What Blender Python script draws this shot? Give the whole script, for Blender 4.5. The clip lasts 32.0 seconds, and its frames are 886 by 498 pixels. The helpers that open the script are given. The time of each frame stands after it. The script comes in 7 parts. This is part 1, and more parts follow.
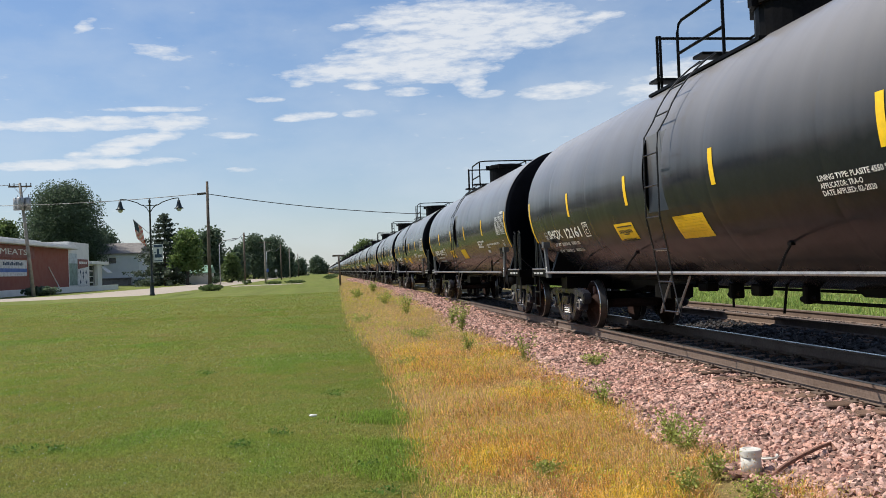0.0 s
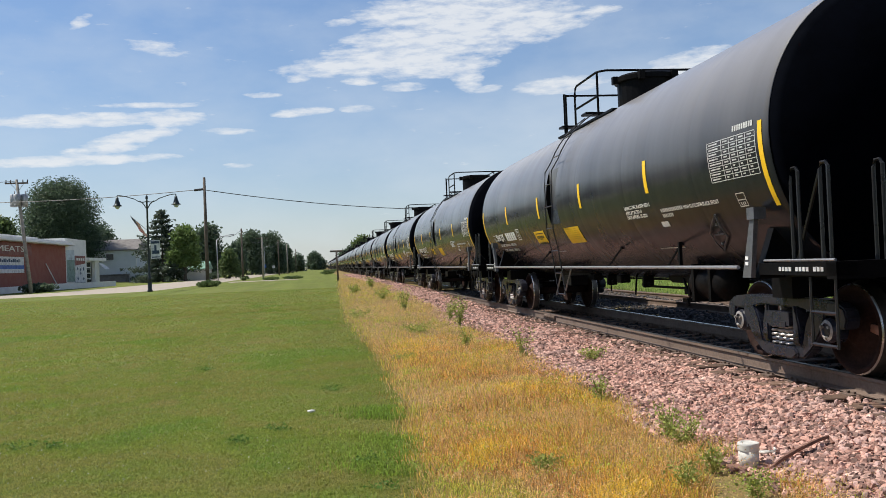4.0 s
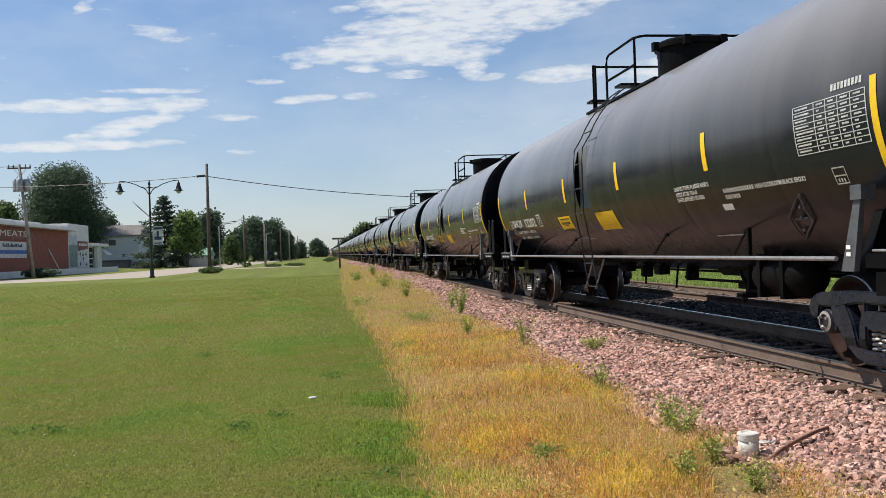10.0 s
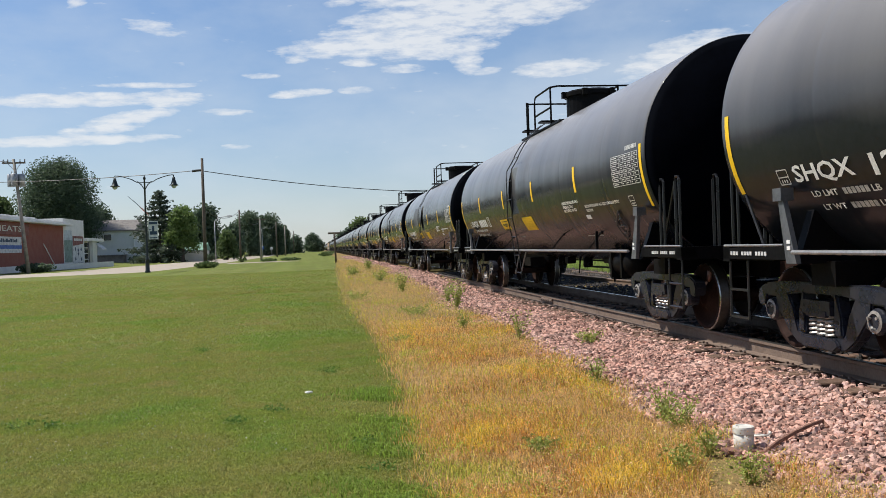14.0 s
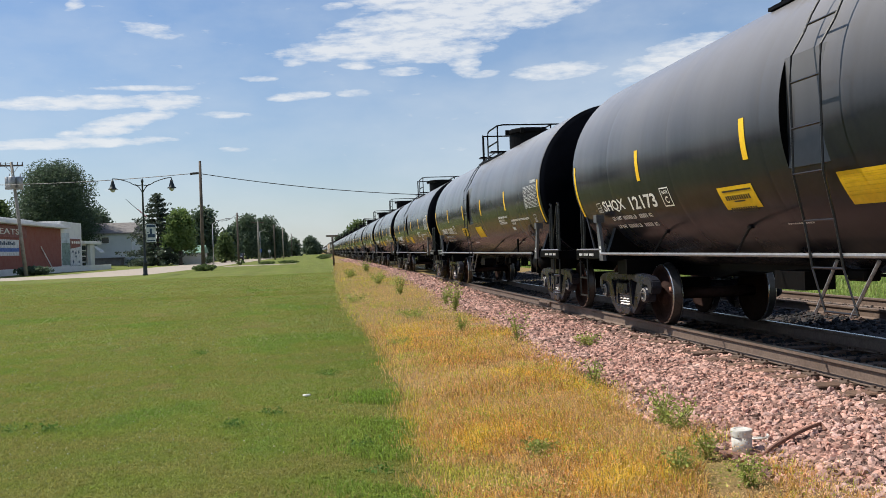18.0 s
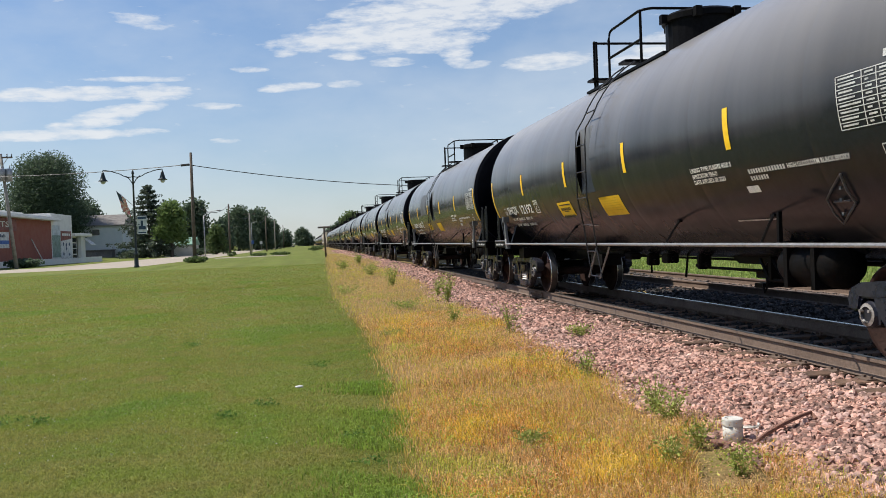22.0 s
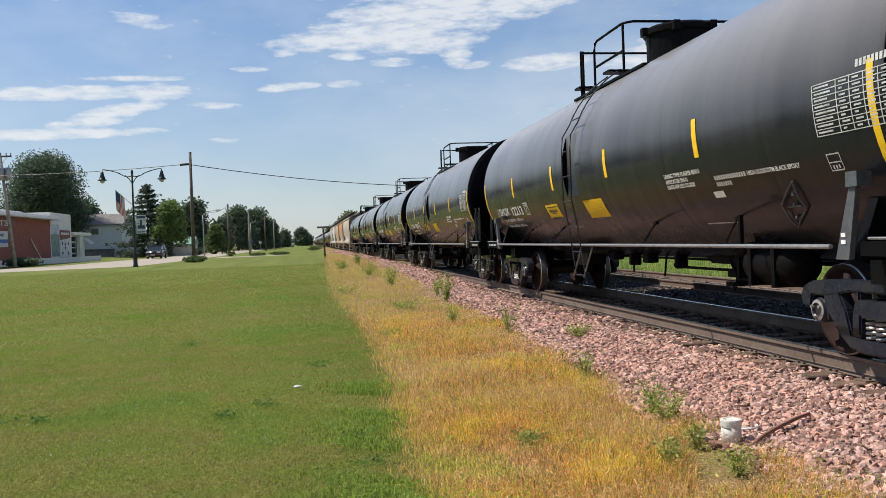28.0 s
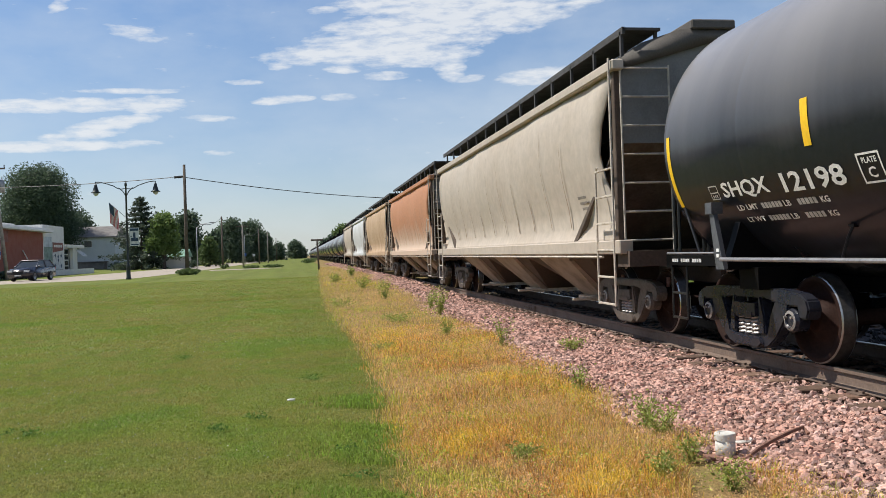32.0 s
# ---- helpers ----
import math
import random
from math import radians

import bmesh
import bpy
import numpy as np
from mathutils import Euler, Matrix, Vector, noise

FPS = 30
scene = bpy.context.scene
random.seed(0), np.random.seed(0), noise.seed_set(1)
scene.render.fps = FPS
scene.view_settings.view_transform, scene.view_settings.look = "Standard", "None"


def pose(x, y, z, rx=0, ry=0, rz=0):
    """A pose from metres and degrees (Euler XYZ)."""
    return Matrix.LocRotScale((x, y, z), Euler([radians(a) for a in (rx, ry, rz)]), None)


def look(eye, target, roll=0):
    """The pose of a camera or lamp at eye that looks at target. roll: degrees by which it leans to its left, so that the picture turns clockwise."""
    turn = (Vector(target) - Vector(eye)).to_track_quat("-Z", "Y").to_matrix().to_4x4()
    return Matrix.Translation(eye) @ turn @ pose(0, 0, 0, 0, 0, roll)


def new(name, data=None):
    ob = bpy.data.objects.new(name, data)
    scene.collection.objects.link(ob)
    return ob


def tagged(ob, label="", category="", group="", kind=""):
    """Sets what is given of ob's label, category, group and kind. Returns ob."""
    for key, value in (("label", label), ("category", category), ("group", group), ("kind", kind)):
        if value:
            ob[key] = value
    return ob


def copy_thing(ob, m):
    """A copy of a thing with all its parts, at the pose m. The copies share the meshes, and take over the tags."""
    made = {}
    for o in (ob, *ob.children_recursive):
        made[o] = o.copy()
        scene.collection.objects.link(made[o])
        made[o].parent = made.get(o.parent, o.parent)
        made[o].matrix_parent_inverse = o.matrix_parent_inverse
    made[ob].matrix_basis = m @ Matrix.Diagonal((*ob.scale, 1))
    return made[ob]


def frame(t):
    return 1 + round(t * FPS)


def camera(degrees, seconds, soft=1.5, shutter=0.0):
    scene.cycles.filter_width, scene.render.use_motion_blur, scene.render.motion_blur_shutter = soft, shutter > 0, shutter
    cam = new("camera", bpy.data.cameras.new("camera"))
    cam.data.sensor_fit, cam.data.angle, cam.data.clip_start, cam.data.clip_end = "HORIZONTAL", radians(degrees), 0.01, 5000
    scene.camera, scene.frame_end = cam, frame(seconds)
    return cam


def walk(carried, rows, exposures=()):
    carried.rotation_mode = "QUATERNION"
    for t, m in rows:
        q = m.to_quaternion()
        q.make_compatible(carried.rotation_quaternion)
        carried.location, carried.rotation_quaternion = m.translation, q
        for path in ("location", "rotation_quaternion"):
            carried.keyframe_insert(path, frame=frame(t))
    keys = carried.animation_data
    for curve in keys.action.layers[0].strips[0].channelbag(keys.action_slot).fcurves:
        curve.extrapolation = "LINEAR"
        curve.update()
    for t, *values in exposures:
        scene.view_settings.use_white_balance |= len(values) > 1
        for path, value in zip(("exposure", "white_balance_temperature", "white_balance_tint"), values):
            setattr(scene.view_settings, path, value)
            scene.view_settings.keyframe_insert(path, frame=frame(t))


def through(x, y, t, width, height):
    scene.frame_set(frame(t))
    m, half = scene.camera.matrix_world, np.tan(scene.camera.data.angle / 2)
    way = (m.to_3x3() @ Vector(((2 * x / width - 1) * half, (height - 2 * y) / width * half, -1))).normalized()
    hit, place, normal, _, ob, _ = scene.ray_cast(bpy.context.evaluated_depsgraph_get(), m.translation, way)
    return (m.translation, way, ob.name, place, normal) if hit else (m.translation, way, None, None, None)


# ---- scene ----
# World axes: y runs along the track away from the camera, x to the right, z up; z = 0 is the top of the near rail.
EYE = (0.0, 0.0, 1.288)
cam = camera(54.63, 32.0, 0.7)


def aim(yaw, pitch, roll):
    """The camera's pose: degrees to the right of the track, upwards, and of lean to the right."""
    a, b = radians(yaw), radians(pitch)
    way = Vector((math.sin(a) * math.cos(b), math.cos(a) * math.cos(b), math.sin(b)))
    return look(EYE, Vector(EYE) + way * 10, -roll)


# seconds, yaw, pitch, roll of the hand-held camera
walk(cam, [(t, aim(a, b, c)) for t, a, b, c in (
    (0, 7.988, 1.198, 2.155), (0.5, 7.952, 1.140, 2.267), (1, 7.948, 1.126, 2.213), (1.5, 7.960, 1.104, 2.261),
    (2, 8.007, 1.124, 2.213), (2.5, 8.056, 1.124, 2.204), (3, 8.090, 1.083, 2.241), (3.5, 8.114, 1.002, 2.313),
    (5.5, 8.160, 0.389, 2.420), (6, 8.140, 0.300, 2.337), (6.5, 8.096, 0.262, 2.270), (7, 8.029, 0.246, 2.199),
    (7.5, 7.967, 0.196, 2.197), (8, 7.914, 0.176, 2.152), (8.5, 7.906, 0.156, 2.102), (9, 7.908, 0.170, 2.027),
    (9.5, 7.923, 0.144, 1.925), (10, 7.964, 0.086, 1.931), (10.5, 8.010, 0.028, 1.929), (11, 8.074, -0.032, 1.996),
    (11.5, 8.109, -0.112, 2.103), (12, 8.127, -0.198, 2.170), (12.5, 8.126, -0.282, 2.132), (13, 8.123, -0.339, 2.130),
    (13.5, 8.163, -0.346, 2.054), (14, 8.223, -0.296, 2.014), (14.5, 8.285, -0.242, 2.024), (16.5, 8.335, 0.048, 2.026),
    (17, 8.320, 0.044, 2.017), (17.5, 8.330, -0.025, 2.019), (18, 8.364, -0.111, 2.008), (18.5, 8.387, -0.215, 2.086),
    (19, 8.453, -0.282, 2.121), (19.5, 8.553, -0.331, 2.246), (20, 8.665, -0.364, 2.280), (20.5, 8.760, -0.420, 2.379),
    (21, 8.830, -0.512, 2.312), (21.5, 8.860, -0.639, 2.245), (22, 8.873, -0.731, 2.193), (22.5, 8.924, -0.743, 2.118),
    (23, 8.948, -0.715, 2.057), (23.5, 8.993, -0.657, 2.009), (24, 9.028, -0.660, 2.025), (24.5, 9.032, -0.659, 2.018),
    (25, 9.036, -0.713, 2.033), (25.5, 9.001, -0.735, 2.080), (27.5, 8.978, -0.759, 2.031), (28, 8.932, -0.715, 2.019),
    (28.5, 8.930, -0.659, 2.030), (29, 8.985, -0.549, 2.048), (29.5, 9.101, -0.379, 2.044), (30, 9.223, -0.211, 2.045),
    (30.5, 9.310, -0.032, 2.051), (31, 9.354, 0.085, 2.027), (31.5, 9.370, 0.119, 1.991), (32, 9.363, 0.139, 1.931),
)], exposures=[(0, 0.22), (32, 0.22)])

# ---- light ----
SUN = Vector((-0.52, 0.22, 0.82)).normalized()
sun = new("sun", bpy.data.lights.new("sun", "SUN"))
sun.data.energy, sun.data.angle, sun.data.color = 5.0, radians(0.53), (1.0, 0.945, 0.85)
sun.matrix_world = look(SUN * 100, (0, 0, 0))


def node(tree, kind, **inputs):
    n = tree.nodes.new(kind)
    for key, value in inputs.items():
        n.inputs[key.replace("_", " ")].default_value = value
    return n


def ramp(tree, source, *stops):
    """A colour ramp over a value; stops are (place, grey or rgb)."""
    n = tree.nodes.new("ShaderNodeValToRGB")
    for i, (at, c) in enumerate(stops):
        e = n.color_ramp.elements[i] if i < 2 else n.color_ramp.elements.new(at)
        e.position = at
        e.color = (*c, 1) if isinstance(c, tuple) else (c, c, c, 1)
    tree.links.new(source, n.inputs[0])
    return n.outputs[0]


def math_node(tree, op, a, b=0.0, clamp=False):
    n = tree.nodes.new("ShaderNodeMath")
    n.operation, n.use_clamp = op, clamp
    for i, v in enumerate((a, b)):
        if isinstance(v, (int, float)):
            n.inputs[i].default_value = v
        else:
            tree.links.new(v, n.inputs[i])
    return n.outputs[0]


def mixed(tree, fac, a, b, blend="MIX"):
    n = tree.nodes.new("ShaderNodeMix")
    n.data_type, n.blend_type = "RGBA", blend
    for i, v in ((0, fac), (6, a), (7, b)):
        if isinstance(v, tuple):
            n.inputs[i].default_value = (*v, 1)
        elif isinstance(v, (int, float)):
            n.inputs[i].default_value = v
        else:
            tree.links.new(v, n.inputs[i])
    return n.outputs[2]


def build_sky():
    world = bpy.data.worlds.new("sky")
    scene.world = world
    world.use_nodes = True
    tree = world.node_tree
    tree.nodes.clear()
    out = tree.nodes.new("ShaderNodeOutputWorld")
    bg = node(tree, "ShaderNodeBackground", Strength=0.082)
    tree.links.new(bg.outputs[0], out.inputs[0])
    sky = tree.nodes.new("ShaderNodeTexSky")
    sky.sky_type, sky.sun_disc = "NISHITA", False
    sky.sun_elevation = math.asin(SUN.z)
    sky.sun_rotation = math.atan2(SUN.x, SUN.y)
    sky.air_density, sky.dust_density, sky.ozone_density = 1.0, 0.4, 2.2
    coord = tree.nodes.new("ShaderNodeTexCoord")
    sep = tree.nodes.new("ShaderNodeSeparateXYZ")
    tree.links.new(coord.outputs["Generated"], sep.inputs[0])
    x, y, z = sep.outputs
    # azimuth (degrees right of the track) and elevation, for where the cloud fields lie
    az = math_node(tree, "MULTIPLY", math_node(tree, "ARCTAN2", x, y), 57.2958)
    el = math_node(tree, "MULTIPLY", math_node(tree, "ARCSINE", z), 57.2958)
    flat = tree.nodes.new("ShaderNodeCombineXYZ")
    tree.links.new(az, flat.inputs[0])
    tree.links.new(el, flat.inputs[1])

    def cloud_noise(scale, detail, rough, shift, stretch=(1, 1, 1), turn=0.0):
        m = tree.nodes.new("ShaderNodeMapping")
        m.inputs["Location"].default_value = shift
        m.inputs["Rotation"].default_value = (0, 0, radians(turn))
        m.inputs["Scale"].default_value = stretch
        tree.links.new(flat.outputs[0], m.inputs[0])
        n = node(tree, "ShaderNodeTexNoise", Scale=scale, Detail=detail, Roughness=rough)
        tree.links.new(m.outputs[0], n.inputs[0])
        return math_node(tree, "SUBTRACT", n.outputs[0], 0.5)

    def field(a0, e0, wa, we, lean=0.0, most=1.0):
        da = math_node(tree, "SUBTRACT", az, a0)
        de = math_node(tree, "SUBTRACT", math_node(tree, "SUBTRACT", el, e0), math_node(tree, "MULTIPLY", da, lean))
        r = math_node(tree, "ADD", math_node(tree, "POWER", math_node(tree, "ABSOLUTE", math_node(tree, "DIVIDE", da, wa)), 2.0),
                      math_node(tree, "POWER", math_node(tree, "ABSOLUTE", math_node(tree, "DIVIDE", de, we)), 2.0))
        return math_node(tree, "MULTIPLY", math_node(tree, "SUBTRACT", 1.0, r, True), most)

    fields = None
    # the rippled bank overhead, its tongue and the scraps below it; long streaks over the street; banks out of view
    for f in ((8.8, 14.6, 9.2, 2.2, 0.16), (3.0, 13.2, 6.0, 0.85, 0.06), (14.0, 15.4, 5.0, 1.6, 0.03), (9.0, 16.2, 7.0, 1.4, 0.0), (8.2, 12.9, 4.6, 0.9, 0.02), (10.2, 12.0, 1.3, 1.0, -0.2, 0.7),
              (6.0, 11.65, 1.9, 0.34, 0.03, 0.8), (2.9, 12.1, 1.5, 0.32, -0.05, 0.8), (-1.0, 12.3, 1.0, 0.32, 0.0, 0.7), (11.6, 11.3, 1.2, 0.3, 0.1, 0.7), (-0.9, 10.2, 2.3, 0.36, 0.06), (2.8, 10.35, 1.3, 0.34, 0.0, 0.8),
              (16.4, 11.25, 3.6, 0.62, 0.03, 0.85), (24.2, 11.5, 4.6, 1.4, 0.22, 0.9), (-14.2, 9.6, 8.0, 0.50, 0.05), (-9.2, 9.8, 2.6, 0.62, 0.02), (-11.4, 8.6, 3.2, 0.50, 0.17), (-13.2, 7.9, 2.8, 0.5, 0.12, 0.8),
              (-14.9, 7.15, 6.8, 0.42, 0.05), (-10.3, 10.6, 3.8, 0.22, 0.03, 0.75), (-5.6, 9.0, 2.0, 0.26, -0.02, 0.65), (-14.3, 15.4, 0.8, 0.5, 0.5, 0.7), (2.0, 15.8, 1.3, 0.3, 0.05, 0.7), (-3.4, 11.3, 1.4, 0.24, 0.0, 0.6),
              (-9.8, 14.1, 2.4, 0.5, -0.12, 0.45), (18.9, 15.6, 1.8, 0.5, 0.1, 0.7), (-5.0, 6.8, 1.2, 0.2, 0.0, 0.5), (22, 17.5, 4, 0.9, 0.1), (36, 18, 9, 4), (-45, 18, 22, 7), (-120, 25, 40, 9), (100, 22, 40, 9), (170, 30, 40, 10)):
        v = field(*f)
        fields = v if fields is None else math_node(tree, "MAXIMUM", fields, v)
    puff = cloud_noise(0.55, 6.0, 0.62, (3.1, 1.7, 0), (1.0, 2.4, 1))
    ripple = cloud_noise(1.0, 5.0, 0.58, (0.4, 5.2, 0), (0.6, 2.5, 1), -15)
    dens = math_node(tree, "ADD", math_node(tree, "POWER", fields, 0.6), math_node(tree, "ADD", math_node(tree, "MULTIPLY", puff, 1.2), math_node(tree, "MULTIPLY", ripple, 1.6)))
    cover = ramp(tree, dens, (0.30, 0.0), (0.62, 0.5), (1.15, 1.0))
    veil = math_node(tree, "MULTIPLY", math_node(tree, "ADD", cloud_noise(0.12, 5.0, 0.55, (9, 2, 0), (1.0, 2.2, 1)), 0.5), 0.62)
    veil = math_node(tree, "ADD", veil, math_node(tree, "MULTIPLY", field(16, 8.6, 14, 4.4, 0.1), 0.22))
    veil = ramp(tree, veil, (0.24, 0.0), (0.56, 0.42))
    white = mixed(tree, math_node(tree, "ADD", ripple, 0.5), (7.4, 7.9, 8.6), (9.8, 9.8, 9.7))
    hazy = mixed(tree, math_node(tree, "MULTIPLY", math_node(tree, "SUBTRACT", 1.0, math_node(tree, "MULTIPLY", el, 0.028), True), 0.36), sky.outputs[0], (6.4, 7.4, 8.2))
    tint = mixed(tree, math_node(tree, "MULTIPLY", math_node(tree, "SUBTRACT", el, 3.0), 0.065, True), (0.99, 1.0, 1.05), (0.79, 0.96, 1.18))
    hazy = mixed(tree, 1.0, hazy, tint, "MULTIPLY")
    thin = mixed(tree, veil, hazy, (7.2, 7.9, 8.6))
    tree.links.new(mixed(tree, math_node(tree, "MULTIPLY", cover, 0.80), thin, white), bg.inputs[0])


build_sky()

# ---- materials ----


def material(name, colour, rough=0.7, metal=0.0, vary=0.25, scale=4.0, fine=40.0, bump=0.1, spec=0.5, island=0.0, rand=0.0, other=None, patch=0.0, space="Object", coat=0.0):
    """A surface with variation at two scales: broad stains towards `other` and fine grain, with slight relief."""
    m = bpy.data.materials.new(name)
    m.use_nodes = True
    tree = m.node_tree
    bsdf = tree.nodes["Principled BSDF"]
    bsdf.inputs["Metallic"].default_value = metal
    bsdf.inputs["Specular IOR Level"].default_value = spec
    bsdf.inputs["Coat Weight"].default_value = coat
    coord = tree.nodes.new("ShaderNodeTexCoord")
    broad = node(tree, "ShaderNodeTexNoise", Scale=scale, Detail=4.0, Roughness=0.6)
    grain = node(tree, "ShaderNodeTexNoise", Scale=fine, Detail=3.0, Roughness=0.65)
    for n in (broad, grain):
        tree.links.new(coord.outputs[space], n.inputs[0])
    other = other or tuple(c * 0.55 for c in colour)
    base = mixed(tree, ramp(tree, broad.outputs[0], (0.45 - patch, 0.0), (0.75 - patch, 1.0)), colour, other)
    shade = ramp(tree, grain.outputs[0], (0.3, 1.0 - vary), (0.7, 1.0 + vary * 0.6))
    base = mixed(tree, 1.0, base, shade, "MULTIPLY")
    if island or rand:
        info = tree.nodes.new("ShaderNodeNewGeometry" if island else "ShaderNodeObjectInfo")
        socket = info.outputs["Random Per Island" if island else "Random"]
        k = island or rand
        base = mixed(tree, 1.0, base, ramp(tree, socket, (0.0, 1.0 - k), (1.0, 1.0 + k)), "MULTIPLY")
    tree.links.new(base, bsdf.inputs["Base Color"])
    tree.links.new(ramp(tree, broad.outputs[0], (0.3, max(0.03, rough - 0.1)), (0.7, min(1.0, rough + 0.12))), bsdf.inputs["Roughness"])
    if bump:
        b = node(tree, "ShaderNodeBump", Strength=bump, Distance=0.02)
        tree.links.new(grain.outputs[0], b.inputs["Height"])
        tree.links.new(b.outputs[0], bsdf.inputs["Normal"])
    return m


def leaf_material(name, colour, tip, k=0.35, through=0.3):
    m = material(name, colour, 0.55, vary=0.15, scale=0.45, fine=9.0, bump=0, island=k, other=tip, spec=0.25)
    tree = m.node_tree
    b = tree.nodes["Principled BSDF"]
    out = tree.nodes["Material Output"]
    tr = tree.nodes.new("ShaderNodeBsdfTranslucent")
    tree.links.new(b.inputs["Base Color"].links[0].from_socket, tr.inputs[0])
    mx = node(tree, "ShaderNodeMixShader", Fac=through)
    tree.links.new(b.outputs[0], mx.inputs[1])
    tree.links.new(tr.outputs[0], mx.inputs[2])
    tree.links.new(mx.outputs[0], out.inputs[0])
    return m


def tank_material():
    """Black gloss paint over thin jacket sheets: the sheets waver slightly from hoop to hoop, and a dusty film dulls
    the gloss in runs; sheen is painted on the crown.
    """
    m = material("black_tank_paint", (0.0145, 0.0168, 0.0225), 0.46, vary=0.15, scale=0.7, fine=14, bump=0, other=(0.017, 0.019, 0.024), spec=0.035, coat=0.85)
    tree = m.node_tree
    b = tree.nodes["Principled BSDF"]
    b.inputs["Coat Roughness"].default_value, b.inputs["Coat IOR"].default_value = 0.19, 1.30
    coord = tree.nodes.new("ShaderNodeTexCoord")

    def hoops(scale, stretch, detail):
        mp = tree.nodes.new("ShaderNodeMapping")
        mp.inputs["Scale"].default_value = stretch
        tree.links.new(coord.outputs["Object"], mp.inputs[0])
        n = node(tree, "ShaderNodeTexNoise", Scale=scale, Detail=detail, Roughness=0.5)
        tree.links.new(mp.outputs[0], n.inputs[0])
        return n.outputs[0]

    wave = math_node(tree, "ADD", hoops(1.0, (0.35, 1.5, 0.35), 2.0), math_node(tree, "MULTIPLY", hoops(1.0, (0.9, 5.0, 0.9), 2.0), 0.012))
    bump = node(tree, "ShaderNodeBump", Strength=0.30, Distance=0.05)
    tree.links.new(wave, bump.inputs["Height"])
    tree.links.new(bump.outputs[0], b.inputs["Normal"])
    tree.links.new(bump.outputs[0], b.inputs["Coat Normal"])
    # dusty film and sky sheen painted along the crown, thinning in runs down the side
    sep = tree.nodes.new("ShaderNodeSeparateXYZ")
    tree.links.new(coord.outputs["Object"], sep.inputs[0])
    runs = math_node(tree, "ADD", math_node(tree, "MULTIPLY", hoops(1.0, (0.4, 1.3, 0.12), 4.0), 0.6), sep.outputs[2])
    dust_sheen = ramp(tree, math_node(tree, "MULTIPLY", math_node(tree, "SUBTRACT", runs, 2.50), 0.70), (0.0, 0.0), (1.0, 1.0))
    tree.links.new(mixed(tree, dust_sheen, b.inputs["Base Color"].links[0].from_socket, (0.255, 0.245, 0.245)), b.inputs["Base Color"])
    tree.links.new(ramp(tree, hoops(1.0, (0.5, 2.6, 0.25), 5.0), (0.35, 0.40), (0.7, 0.56)), b.inputs["Roughness"])
    return m


M = {
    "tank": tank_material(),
    # black paint taken darker and bluer, with gap shade and sky reflection in it
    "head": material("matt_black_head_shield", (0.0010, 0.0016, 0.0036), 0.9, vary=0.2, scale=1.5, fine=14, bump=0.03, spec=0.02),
    "frame": material("black_frame_paint", (0.007, 0.007, 0.008), 0.42, vary=0.3, scale=3, fine=30, bump=0.02, other=(0.010, 0.009, 0.008), spec=0.03),
    "cast": material("oily_cast_steel", (0.017, 0.020, 0.033), 0.27, 0.0, vary=0.4, scale=4, fine=25, bump=0.06, other=(0.030, 0.029, 0.034), spec=0.28),
    "rust": material("rusted_wheel_plate", (0.034, 0.018, 0.015), 0.75, vary=0.3, scale=5, fine=30, bump=0.2, other=(0.026, 0.015, 0.012), spec=0.1),
    "tread": material("polished_tread_steel", (0.45, 0.44, 0.43), 0.28, 0.9, vary=0.15, scale=3, fine=30, bump=0.03),
    # on the wheels, the tread's dark reflection of the car sits in this colour
    "tread_dark": material("dark_tread_steel", (0.06, 0.054, 0.05), 0.42, 0.6, vary=0.3, scale=5, fine=30, bump=0.05),
    "spring": material("spring_steel", (0.34, 0.32, 0.30), 0.4, 0.4, vary=0.2, scale=6, bump=0.1),
    "pipe": material("pale_grey_tube", (0.24, 0.24, 0.25), 0.35, 0.2, vary=0.3, scale=8, bump=0.1, other=(0.34, 0.34, 0.35)),
    "yellow": material("yellow_reflective_sheet", (0.88, 0.56, 0.012), 0.5, vary=0.1, scale=3, fine=20, bump=0.02, other=(0.82, 0.48, 0.012)),
    "ink": material("dark_print", (0.05, 0.04, 0.02), 0.6, vary=0.1, bump=0),
    "white": material("white_stencil_paint", (0.82, 0.82, 0.80), 0.6, vary=0.2, scale=9, fine=50, bump=0, other=(0.66, 0.66, 0.64)),
    "greyink": material("worn_white_print", (0.58, 0.58, 0.57), 0.6, vary=0.3, scale=9, fine=50, bump=0),
    "rail": material("weathered_rail_steel", (0.17, 0.12, 0.092), 0.7, 0.0, vary=0.25, scale=2, fine=30, bump=0.2, other=(0.12, 0.08, 0.06)),
    "tie": material("creosoted_tie", (0.17, 0.10, 0.068), 0.85, vary=0.4, scale=3, fine=30, bump=0.4, rand=0.3),
    "stone": material("pink_quartzite_ballast", (0.40, 0.225, 0.175), 0.85, vary=0.35, scale=2, fine=30, bump=0.4, island=0.75, other=(0.50, 0.34, 0.29)),
    # bed kept dark: shade in the gaps between stones is put into its colour
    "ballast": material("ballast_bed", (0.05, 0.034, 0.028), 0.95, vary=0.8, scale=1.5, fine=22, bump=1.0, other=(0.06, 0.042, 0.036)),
}

